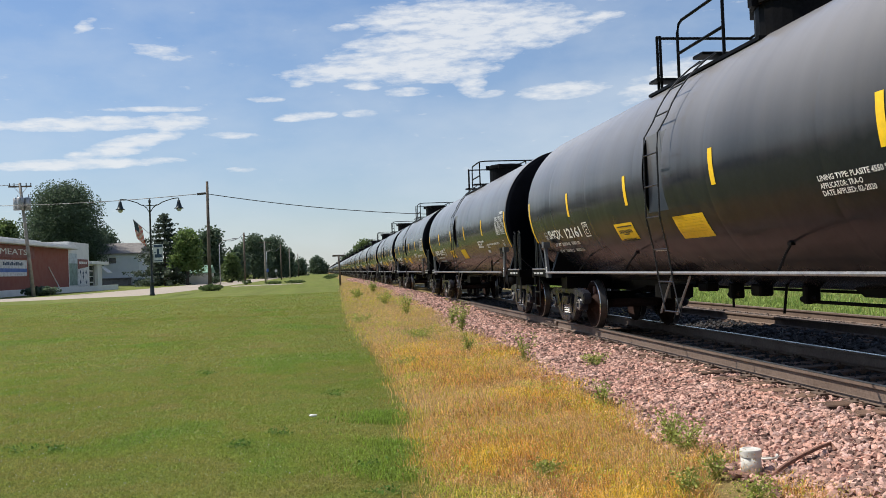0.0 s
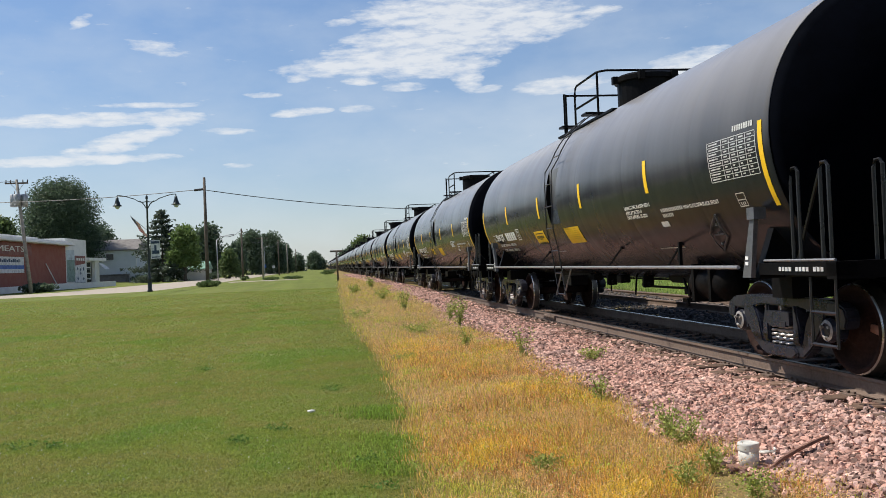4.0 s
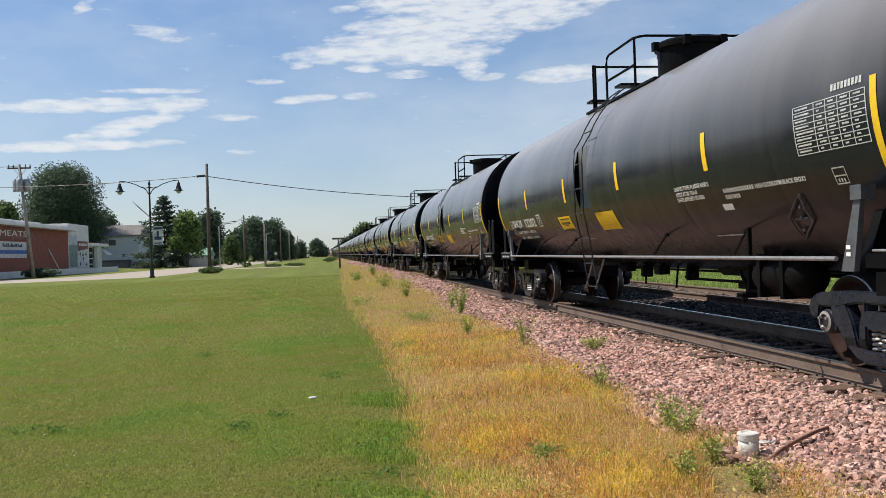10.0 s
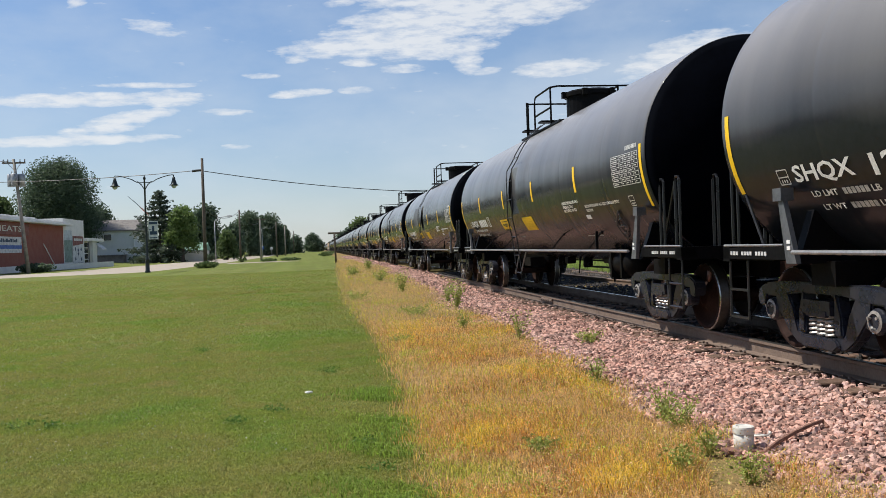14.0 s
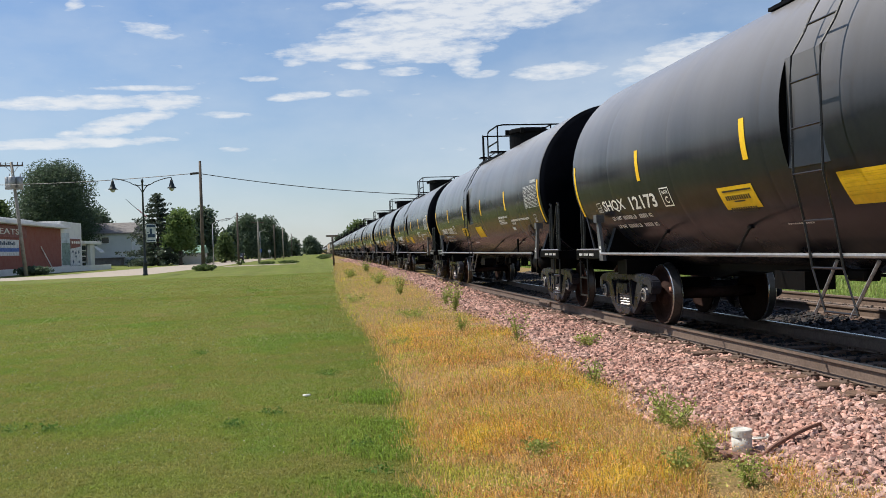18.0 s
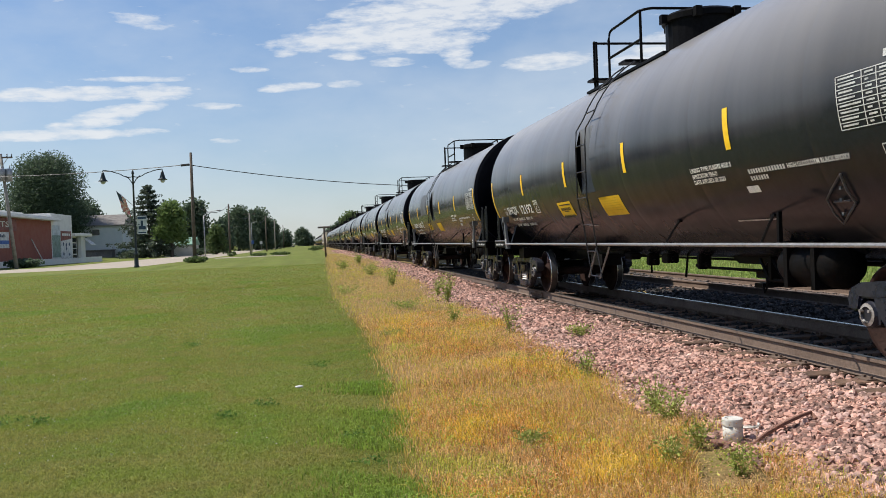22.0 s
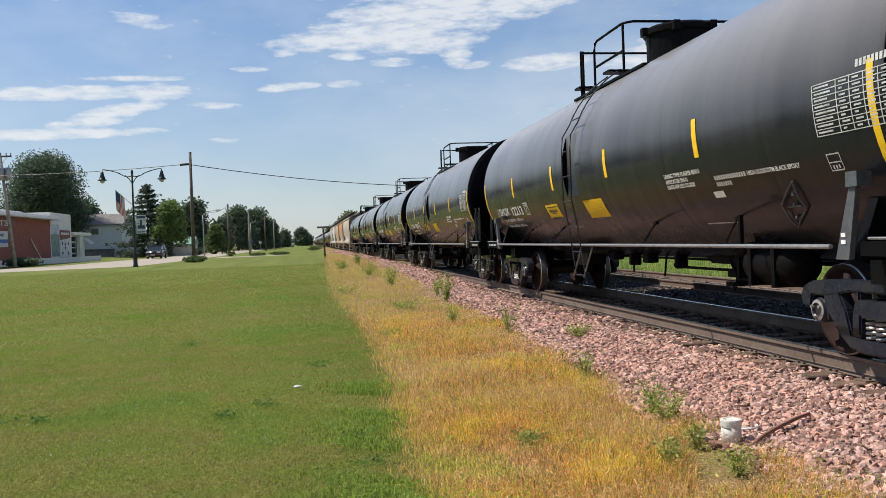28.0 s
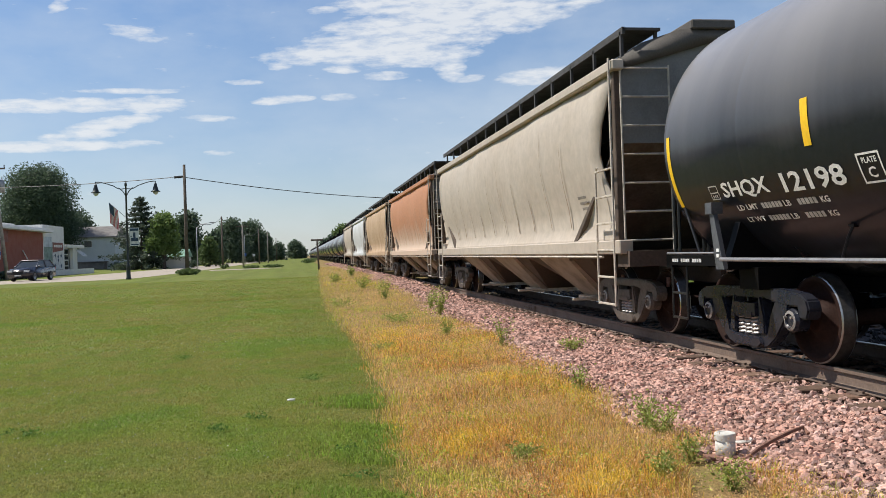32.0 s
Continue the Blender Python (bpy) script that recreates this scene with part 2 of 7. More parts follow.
# ---- building blocks ----


def link_mesh(name, bm, mats, parent=None, smooth=False, label=""):
    me = bpy.data.meshes.new(name)
    bm.to_mesh(me)
    bm.free()
    for m in mats if isinstance(mats, (list, tuple)) else [mats]:
        me.materials.append(M[m] if isinstance(m, str) else m)
    if smooth:
        me.polygons.foreach_set("use_smooth", [True] * len(me.polygons))
    ob = new(name, me)
    if parent:
        ob.parent = parent
    if label:
        tagged(ob, label)
    return ob


def part(name, bm, mats, parent, label="", smooth=False):
    return link_mesh(name, bm, mats, parent, smooth, label)


def thing(name, label, category, m=None, group="", kind=""):
    ob = new(name)
    ob.empty_display_size = 0.3
    if m is not None:
        ob.matrix_basis = m
    return tagged(ob, label, category, group, kind)


def box(bm, x0, x1, y0, y1, z0, z1, mat=0):
    v = [bm.verts.new(p) for p in ((x0, y0, z0), (x1, y0, z0), (x1, y1, z0), (x0, y1, z0), (x0, y0, z1), (x1, y0, z1), (x1, y1, z1), (x0, y1, z1))]
    for f in ((3, 2, 1, 0), (4, 5, 6, 7), (0, 1, 5, 4), (1, 2, 6, 5), (2, 3, 7, 6), (3, 0, 4, 7)):
        bm.faces.new([v[i] for i in f]).material_index = mat
    return bm


def cbox(x0, x1, y0, y1, z0, z1, bevel=0.0):
    bm = bmesh.new()
    box(bm, x0, x1, y0, y1, z0, z1)
    if bevel:
        bmesh.ops.bevel(bm, geom=bm.edges[:], offset=bevel, segments=1, affect="EDGES")
    return bm


def loft(bm, rings, closed=True, caps=True, mat=0):
    """Skin a list of rings of points."""
    rows = [[bm.verts.new(p) for p in ring] for ring in rings]
    n = len(rows[0])
    for a, b in zip(rows, rows[1:]):
        for i in range(n if closed else n - 1):
            j = (i + 1) % n
            bm.faces.new((a[i], a[j], b[j], b[i])).material_index = mat
    if caps:
        bm.faces.new(rows[0][::-1]).material_index = mat
        bm.faces.new(rows[-1]).material_index = mat
    return bm


def tube(bm, pts, r, seg=6, mat=0):
    """A round bar along a line of points; r is one radius, or one for each point."""
    pts = [Vector(p) for p in pts]
    rings = []
    for i, p in enumerate(pts):
        d = (pts[min(i + 1, len(pts) - 1)] - pts[max(i - 1, 0)]).normalized()
        side = d.cross(Vector((0, 0, 1)) if abs(d.z) < 0.95 else Vector((1, 0, 0))).normalized()
        up = side.cross(d)
        k = r[i] if isinstance(r, (list, tuple)) else r
        rings.append([p + (side * math.cos(a) + up * math.sin(a)) * k for a in (2 * math.pi * j / seg for j in range(seg))])
    return loft(bm, rings, mat=mat)


def bars(lines, r, seg=6):
    bm = bmesh.new()
    for pts in lines:
        tube(bm, pts, r, seg)
    return bm


def lathe(bm, profile, axis="y", centre=(0, 0, 0), seg=32, mat=None):
    """Turn (along, radius) pairs about an axis."""
    rings = []
    for a, r in profile:
        ring = []
        for j in range(seg):
            c, s = math.cos(2 * math.pi * j / seg) * r, math.sin(2 * math.pi * j / seg) * r
            p = {"x": (a, c, s), "y": (s, a, c), "z": (c, s, a)}[axis]
            ring.append(Vector(p) + Vector(centre))
        rings.append(ring)
    rows = [[bm.verts.new(p) for p in ring] for ring in rings]
    for k, (a, b) in enumerate(zip(rows, rows[1:])):
        for i in range(seg):
            j = (i + 1) % seg
            bm.faces.new((a[i], a[j], b[j], b[i])).material_index = mat[k] if mat else 0
    for row, flip in ((rows[0], True), (rows[-1], False)):
        f = bm.faces.new(row[::-1] if flip else row)
        f.material_index = mat[0 if flip else -1] if mat else 0
    bmesh.ops.recalc_face_normals(bm, faces=bm.faces[:])
    return bm


def prism(bm, outline, axis, a0, a1, mat=0):
    """Extrude a flat outline between a0 and a1 along an axis; outline pairs are the two other axes in order."""
    def at(p, a):
        return {"x": (a, p[0], p[1]), "y": (p[0], a, p[1]), "z": (p[0], p[1], a)}[axis]
    loft(bm, [[at(p, a0) for p in outline], [at(p, a1) for p in outline]], mat=mat)
    bmesh.ops.recalc_face_normals(bm, faces=bm.faces[:])
    return bm


def from_arrays(name, verts, faces, mat, smooth=False):
    """One object out of numpy arrays (n,3) and (m,k)."""
    me = bpy.data.meshes.new(name)
    k = faces.shape[1]
    me.vertices.add(len(verts))
    me.vertices.foreach_set("co", verts.astype(np.float32).ravel())
    me.loops.add(faces.size)
    me.loops.foreach_set("vertex_index", faces.astype(np.int32).ravel())
    me.polygons.add(len(faces))
    me.polygons.foreach_set("loop_start", np.arange(len(faces), dtype=np.int32) * k)
    me.polygons.foreach_set("use_smooth", np.full(len(faces), smooth))
    me.update(calc_edges=True)
    for m in mat if isinstance(mat, list) else [mat]:
        me.materials.append(M[m] if isinstance(m, str) else m)
    return new(name, me)


def smooth_step(a, b, v):
    t = np.clip((np.asarray(v, float) - a) / (b - a), 0, 1)
    return t * t * (3 - 2 * t)


# ---- ground ----
NEAR_RAIL, FAR_RAIL, TRACK = 5.25, 6.756, 6.003
SECOND = 10.25          # centre of the second track


def ground_height(x, y):
    """The lawn rises a little away from the camera; a low rise lies beyond the street."""
    x, y = np.asarray(x, float), np.asarray(y, float)
    g = -0.36 + 0.34 * smooth_step(8, 46, y)
    g = g + 0.55 * smooth_step(104, 150, y) * smooth_step(-24, -44, x)
    return g


EDGE_Y = [0, 6, 8, 9.2, 10.8, 12, 13, 16.4, 20.2, 25.9, 42, 86, 120]
EDGE_X = [0.68, 0.70, 0.76, 0.88, 0.98, 0.92, 1.02, 0.98, 0.78, 0.70, 0.92, 1.75, 2.3]


def weed_edge(y):
    """Where the mown lawn ends and the dry weeds begin."""
    y = np.asarray(y, float)
    return np.interp(y, EDGE_Y, EDGE_X) + 0.05 * np.sin(y * 5.1) + 0.04 * np.sin(y * 11.3)


def stone_edge(y):
    """Where the weeds thin out into the ballast."""
    return np.interp(y, [0, 5.4, 5.9, 7, 8.4, 10.4, 13.4, 17.3, 26.6, 48, 80], [3.3, 3.3, 2.95, 3.1, 3.06, 3.14, 3.38, 3.36, 3.4, 3.8, 3.9])


def gz(x, y):
    return float(ground_height(x, y))


def ground_material():
    m = bpy.data.materials.new("lawn_and_weeds")
    m.use_nodes = True
    tree = m.node_tree
    b = tree.nodes["Principled BSDF"]
    b.inputs["Roughness"].default_value = 0.95
    b.inputs["Specular IOR Level"].default_value = 0.15
    coord = tree.nodes.new("ShaderNodeTexCoord")
    sep = tree.nodes.new("ShaderNodeSeparateXYZ")
    tree.links.new(coord.outputs["Object"], sep.inputs[0])

    def n(scale, detail=4.0, rough=0.6):
        t = node(tree, "ShaderNodeTexNoise", Scale=scale, Detail=detail, Roughness=rough)
        tree.links.new(coord.outputs["Object"], t.inputs[0])
        return t.outputs[0]

    fine, mid, broad = n(45.0), n(2.2), n(0.22)
    lawn = mixed(tree, ramp(tree, broad, (0.38, 0.0), (0.66, 1.0)), (0.128, 0.160, 0.031), (0.165, 0.167, 0.049))
    lawn = mixed(tree, ramp(tree, mid, (0.42, 0.0), (0.7, 0.5)), lawn, (0.107, 0.158, 0.026))
    # the mower's passes, along the track
    mp = tree.nodes.new("ShaderNodeMapping")
    mp.inputs["Scale"].default_value = (1.0, 0.03, 1.0)
    tree.links.new(coord.outputs["Object"], mp.inputs[0])
    passes = node(tree, "ShaderNodeTexNoise", Scale=0.9, Detail=3.0, Roughness=0.6)
    tree.links.new(mp.outputs[0], passes.inputs[0])
    lawn = mixed(tree, 1.0, lawn, ramp(tree, passes.outputs[0], (0.35, 0.86), (0.65, 1.12)), "MULTIPLY")
    lawn = mixed(tree, 1.0, lawn, ramp(tree, fine, (0.3, 0.75), (0.7, 1.15)), "MULTIPLY")
    dry = mixed(tree, ramp(tree, mid, (0.35, 0.0), (0.65, 1.0)), (0.30, 0.19, 0.085), (0.27, 0.205, 0.08))
    dry = mixed(tree, ramp(tree, n(0.9), (0.5, 0.0), (0.72, 0.7)), dry, (0.16, 0.18, 0.045))
    dry = mixed(tree, 1.0, dry, ramp(tree, fine, (0.3, 0.5), (0.7, 1.2)), "MULTIPLY")
    along = math_node(tree, "DIVIDE", sep.outputs[1], 120.0)
    edge = ramp(tree, along, *[(a / 120.0, b / 4.0) for a, b in zip(EDGE_Y, EDGE_X)])
    wob = math_node(tree, "SUBTRACT", math_node(tree, "ADD", sep.outputs[0], math_node(tree, "MULTIPLY", math_node(tree, "SUBTRACT", n(5.0), 0.5), 0.4)), math_node(tree, "MULTIPLY", edge, 4.0))
    strip = math_node(tree, "MULTIPLY", ramp(tree, math_node(tree, "MULTIPLY", math_node(tree, "ADD", wob, 0.1), 4.0), (0.0, 0.0), (1.0, 1.0)),
                      ramp(tree, math_node(tree, "SUBTRACT", 11.9, sep.outputs[0]), (0.0, 0.0), (0.3, 1.0)))
    tree.links.new(mixed(tree, strip, lawn, dry), b.inputs["Base Color"])
    bp = node(tree, "ShaderNodeBump", Strength=0.7, Distance=0.03)
    tree.links.new(fine, bp.inputs["Height"])
    tree.links.new(bp.outputs[0], b.inputs["Normal"])
    return m


M["ground"] = ground_material()


def build_ground():
    xs = np.concatenate([[-3000, -1500, -700, -400, -250, -180], np.arange(-140, -20, 5), np.arange(-20, 16, 1.0), np.arange(16, 60, 6), [80, 120, 200, 400, 900, 1800, 3000]])
    ys = np.concatenate([[-1500, -600, -200, -80, -30], np.arange(-10, 60, 1.0), np.arange(60, 200, 5), [220, 260, 320, 400, 550, 800, 1200, 2000, 4500]])
    gx, gy = np.meshgrid(xs, ys)
    v = np.stack([gx, gy, ground_height(gx, gy)], -1).reshape(-1, 3)
    w, i, j = len(xs), *np.meshgrid(np.arange(len(ys) - 1), np.arange(len(xs) - 1), indexing="ij")
    a = (i * w + j).ravel()
    ob = from_arrays("ground", v, np.stack([a, a + 1, a + w + 1, a + w], 1), "ground", True)
    tagged(ob, "mown green lawn with a strip of dry orange weeds", "ground", kind="structure")


build_ground()


def strip_along(name, section, y_list, mat, label, category, lift=None):
    """A long body with an x-z cross section, laid along the track."""
    bm = bmesh.new()
    rings = [[(x, y, z if lift is None else z + lift(y)) for x, z in section] for y in y_list]
    loft(bm, rings)
    bmesh.ops.recalc_face_normals(bm, faces=bm.faces[:])
    return tagged(link_mesh(name, bm, mat), label, category, kind="structure")


FAR_Y = 1700.0
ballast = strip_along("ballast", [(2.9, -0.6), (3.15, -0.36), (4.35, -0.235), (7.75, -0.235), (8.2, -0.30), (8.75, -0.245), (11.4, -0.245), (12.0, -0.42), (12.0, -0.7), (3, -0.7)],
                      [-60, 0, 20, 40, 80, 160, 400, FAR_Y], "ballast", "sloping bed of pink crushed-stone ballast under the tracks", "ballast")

RAIL = [(-0.076, -0.186), (0.076, -0.186), (0.076, -0.174), (0.012, -0.155), (0.009, -0.05), (0.037, -0.038), (0.037, -0.006), (0.028, 0.0), (-0.028, 0.0), (-0.037, -0.006), (-0.037, -0.038), (-0.009, -0.05), (-0.012, -0.155), (-0.076, -0.174)]


def rail_line(name, x, z, label, shiny):
    ys = [-60, FAR_Y]
    bm = bmesh.new()
    loft(bm, [[(x + a, y, z + b) for a, b in RAIL] for y in ys])
    bm.faces.ensure_lookup_table()
    bmesh.ops.recalc_face_normals(bm, faces=bm.faces[:])
    if shiny:
        for f in bm.faces:
            if f.normal.z > 0.5 and f.calc_center_median().z > z - 0.004:
                f.material_index = 1
    ob = tagged(link_mesh(name, bm, ["rail", "tread_dark" if x == NEAR_RAIL else "tread"]), label, "rail", "running rails", "structure")
    return ob


rails = [rail_line("rail_1", NEAR_RAIL, 0, "brown weathered steel rail with a polished top", True),
         rail_line("rail_2", FAR_RAIL, 0, "brown weathered steel rail with a polished top", True),
         rail_line("rail_3", SECOND - 0.753, -0.03, "rusty steel rail of the second track", False),
         rail_line("rail_4", SECOND + 0.753, -0.03, "rusty steel rail of the second track", False)]

# ---- the train ----
R, ZC = 1.60, 2.45      # tank radius and height of its axis
HALF = 17.33 / 2        # half the coupled length
BOLSTER = 6.725         # truck centres from the middle
FAR_END, NEAR_END = 7.835, -7.235   # where the jacket ends, along the car


def on_shell(u, b, lift=0.004):
    """A point of the near side of the tank: u metres along the car from its far truck, b metres up along the shell from its widest line."""
    p = b / R
    return (-(R + lift) * math.cos(p), BOLSTER - u, ZC + (R + lift) * math.sin(p))


def shell_patch(bm, u0, u1, b0, b1, lean=0.0, lift=0.006, n=6):
    """A sheet stuck on the shell; lean shifts its lower edge along the car."""
    rows = []
    for i in range(n + 1):
        t = i / n
        b = b0 + (b1 - b0) * t
        s = lean * (1 - t)
        rows.append([bm.verts.new(on_shell(u0 + s, b, lift)), bm.verts.new(on_shell(u1 + s, b, lift))])
    for a, c in zip(rows, rows[1:]):
        bm.faces.new((a[0], a[1], c[1], c[0]))
    return bm


RECESS = -1.515         # the flat ladder recess, across the car from its middle


def recess_z(s):
    return ZC + s * math.sqrt(R * R - RECESS * RECESS)


def cut_recess(bm, u0, u1):
    """Cuts the side of the jacket away where the ladder stands, down to a flat chord."""
    y0, y1 = BOLSTER - u1, BOLSTER - u0
    for co, no in (((0, y0, 0), (0, 1, 0)), ((0, y1, 0), (0, 1, 0)), ((RECESS, 0, 0), (1, 0, 0))):
        faces = [f for f in bm.faces if min(v.co.x for v in f.verts) < RECESS and min(v.co.y for v in f.verts) < y1 and max(v.co.y for v in f.verts) > y0]
        edges, verts = {e for f in faces for e in f.edges}, {v for f in faces for v in f.verts}
        bmesh.ops.bisect_plane(bm, geom=faces + list(edges) + list(verts), plane_co=co, plane_no=no, dist=1e-5)
    gone = []
    for f in bm.faces:
        c = f.calc_center_median()
        if c.x < RECESS and y0 < c.y < y1:
            gone.append(f)
    bmesh.ops.delete(bm, geom=gone, context="FACES")


def text_mesh(words, u, b, width, height, lift=0.007):
    """Letters bent round the shell, from u on, standing on the line b."""
    curve = bpy.data.curves.new("lettering", "FONT")
    curve.body, curve.resolution_u, curve.offset = words, 2, 0.022
    holder = bpy.data.objects.new("lettering", curve)
    me = bpy.data.meshes.new_from_object(holder)
    bpy.data.objects.remove(holder)
    bpy.data.curves.remove(curve)
    co = np.zeros(len(me.vertices) * 3)
    me.vertices.foreach_get("co", co)
    co = co.reshape(-1, 3)
    lo, hi = co.min(0), co.max(0)
    a = (co[:, 0] - lo[0]) / (hi[0] - lo[0]) * width
    c = (co[:, 1] - lo[1]) / (hi[1] - lo[1]) * height + b
    p = c / R
    out = np.stack([-(R + lift) * np.cos(p), BOLSTER - u - a, ZC + (R + lift) * np.sin(p)], 1)
    me.vertices.foreach_set("co", out.ravel())
    me.update()
    return me


def text_part(words, u, b, width, height, parent, mat="white"):
    me = text_mesh(words, u, b, width, height)
    me.materials.append(M[mat])
    ob = tagged(new("lettering", me), kind="stuff")
    ob.parent = parent
    return ob


def arc_b(z):
    return R * math.asin((z - ZC) / R)


def build_truck(parent, y, sand=False):
    """A freight truck: two cast side frames, bolster, springs and two wheelsets."""
    truck = new("truck")
    truck.parent, truck.location = parent, (0, y, 0)
    cast = "sandcast" if sand else "cast"
    for s in (-1, 1):
        bm = bmesh.new()
        top = [(-1.16, 0.48), (-1.20, 0.58), (-1.16, 0.68), (-1.02, 0.74), (-0.66, 0.77), (0.66, 0.77), (1.02, 0.74), (1.16, 0.68), (1.20, 0.58), (1.16, 0.48), (1.03, 0.48), (1.0, 0.60), (0.74, 0.60), (0.40, 0.66), (-0.40, 0.66), (-0.74, 0.60), (-1.0, 0.60), (-1.03, 0.48)]
        prism(bm, top, "x", s * 0.93, s * 1.09)
        for k in (-1, 1):
            prism(bm, [(k * 0.84, 0.66), (k * 0.58, 0.66), (k * 0.47, 0.48), (k * 0.40, 0.27), (k * 0.26, 0.26), (k * 0.26, 0.12), (k * 0.42, 0.13), (k * 0.58, 0.24), (k * 0.72, 0.40), (k * 0.80, 0.50)], "x", s * 0.95, s * 1.085)
            prism(bm, [(k * 0.25, 0.67), (k * 0.30, 0.67), (k * 0.37, 0.46), (k * 0.38, 0.26), (k * 0.25, 0.26)], "x", s * 0.955, s * 1.095)
            prism(bm, [(k * 0.72, 0.60), (k * 0.72, 0.40), (k * 0.78, 0.36), (k * 0.79, 0.60)], "x", s * 0.94, s * 1.08)
        prism(bm, [(-0.36, 0.17), (-0.26, 0.11), (0.26, 0.11), (0.36, 0.17), (0.30, 0.24), (-0.30, 0.24)], "x", s * 0.92, s * 1.12)
        bmesh.ops.bevel(bm, geom=[e for e in bm.edges if e.calc_length() > 0.08], offset=0.018, segments=2, affect="EDGES")
        part("side_frame", bm, cast, truck)
        for k in (-1.15, 0, 1.15):
            bm = bmesh.new()
            pts = [(s * 1.03 + 0.062 * math.cos(a), k * 0.12 + 0.062 * math.sin(a), 0.24 + 0.22 * a / (2 * math.pi * 5)) for a in (2 * math.pi * i / 9 for i in range(46))]
            tube(bm, pts, 0.016, 5)
            part("spring", bm, "spring", truck)
        bm = bmesh.new()
        box(bm, s * 1.12, s * 0.3, -0.23, 0.23, 0.46, 0.60)
        box(bm, s * 1.13, s * 1.05, -0.17, 0.17, 0.44, 0.50)
        part("bolster_end", bm, cast, truck)
        for k in (-1, 1):
            bm = bmesh.new()
            a0 = s * 0.95
            lathe(bm, [(a0, 0.125), (a0 + s * 0.12, 0.125), (a0 + s * 0.135, 0.115), (a0 + s * 0.155, 0.105), (a0 + s * 0.165, 0.075), (a0 + s * 0.15, 0.06), (a0 + s * 0.15, 0.01)], "x", (0, k * 0.889, 0.457), 18, [0, 0, 0, 1, 0, 0])
            for j in range(3):
                b = 2 * math.pi * j / 3 + 0.5
                tube(bm, [(a0 + s * 0.15, k * 0.889 + 0.07 * math.cos(b), 0.457 + 0.07 * math.sin(b)), (a0 + s * 0.185, k * 0.889 + 0.07 * math.cos(b), 0.457 + 0.07 * math.sin(b))], 0.016, 6, 1)
            part("bearing_cap", bm, [cast, "cap"], truck, "dark bearing cap with a pale worn ring")
    bm = bmesh.new()
    box(bm, -0.3, 0.3, -0.2, 0.2, 0.42, 0.66)
    part("bolster", bm, "frame", truck)
    for k in (1, -1):
        bm = bmesh.new()
        for s in (-1, 1):
            # flange inboard, tread, rim face, dished plate, hub
            prof = [(0.68, 0.10), (0.685, 0.16), (0.70, 0.36), (0.675, 0.40), (0.672, 0.478), (0.69, 0.487), (0.712, 0.462), (0.806, 0.455), (0.82, 0.441), (0.82, 0.392), (0.755, 0.375), (0.735, 0.25), (0.775, 0.16), (0.835, 0.13), (0.835, 0.10)]
            lathe(bm, [(s * a, r) for a, r in prof], "x", (0, 0, 0), 40, [1, 1, 1, 1, 0, 3, 3, 0, 1, 1, 1, 1, 1, 1])
        tube(bm, [(-0.72, 0, 0), (0.72, 0, 0)], 0.085, 12, 1)
        # the patch of sun on the plate, painted on so it turns with the wheels
        prism(bm, [(0.02, 0.20), (0.09, 0.20), (0.10, 0.34), (0.01, 0.34)], "x", -0.775, -0.742, 2)
        w = part("wheelset", bm, ["tread", "rust", "sunpatch", "tread_dark"], truck, "rusty steel wheelset with bright treads", True)
        w.location = (0, k * 0.889, 0.457)


M["cap"] = material("pale_bearing_cap", (0.30, 0.28, 0.26), 0.5, 0.2, vary=0.35, scale=9, fine=40, bump=0.1, other=(0.10, 0.08, 0.07))
M["sandcast"] = material("dusty_tan_cast_steel", (0.10, 0.08, 0.066), 0.6, 0.1, vary=0.35, scale=5, fine=25, bump=0.25, other=(0.09, 0.07, 0.06))
M["sunpatch"] = material("painted_sun_patch", (0.42, 0.22, 0.17), 0.8, vary=0.2, bump=0.1)
M["grab"] = material("black_grab_iron", (0.016, 0.016, 0.018), 0.35, 0.0, vary=0.3, scale=8, bump=0.1, other=(0.022, 0.022, 0.023), spec=0.35)
M["plate"] = material("grey_bracket_paint", (0.10, 0.105, 0.115), 0.45, 0.1, vary=0.2, scale=6, bump=0.05)


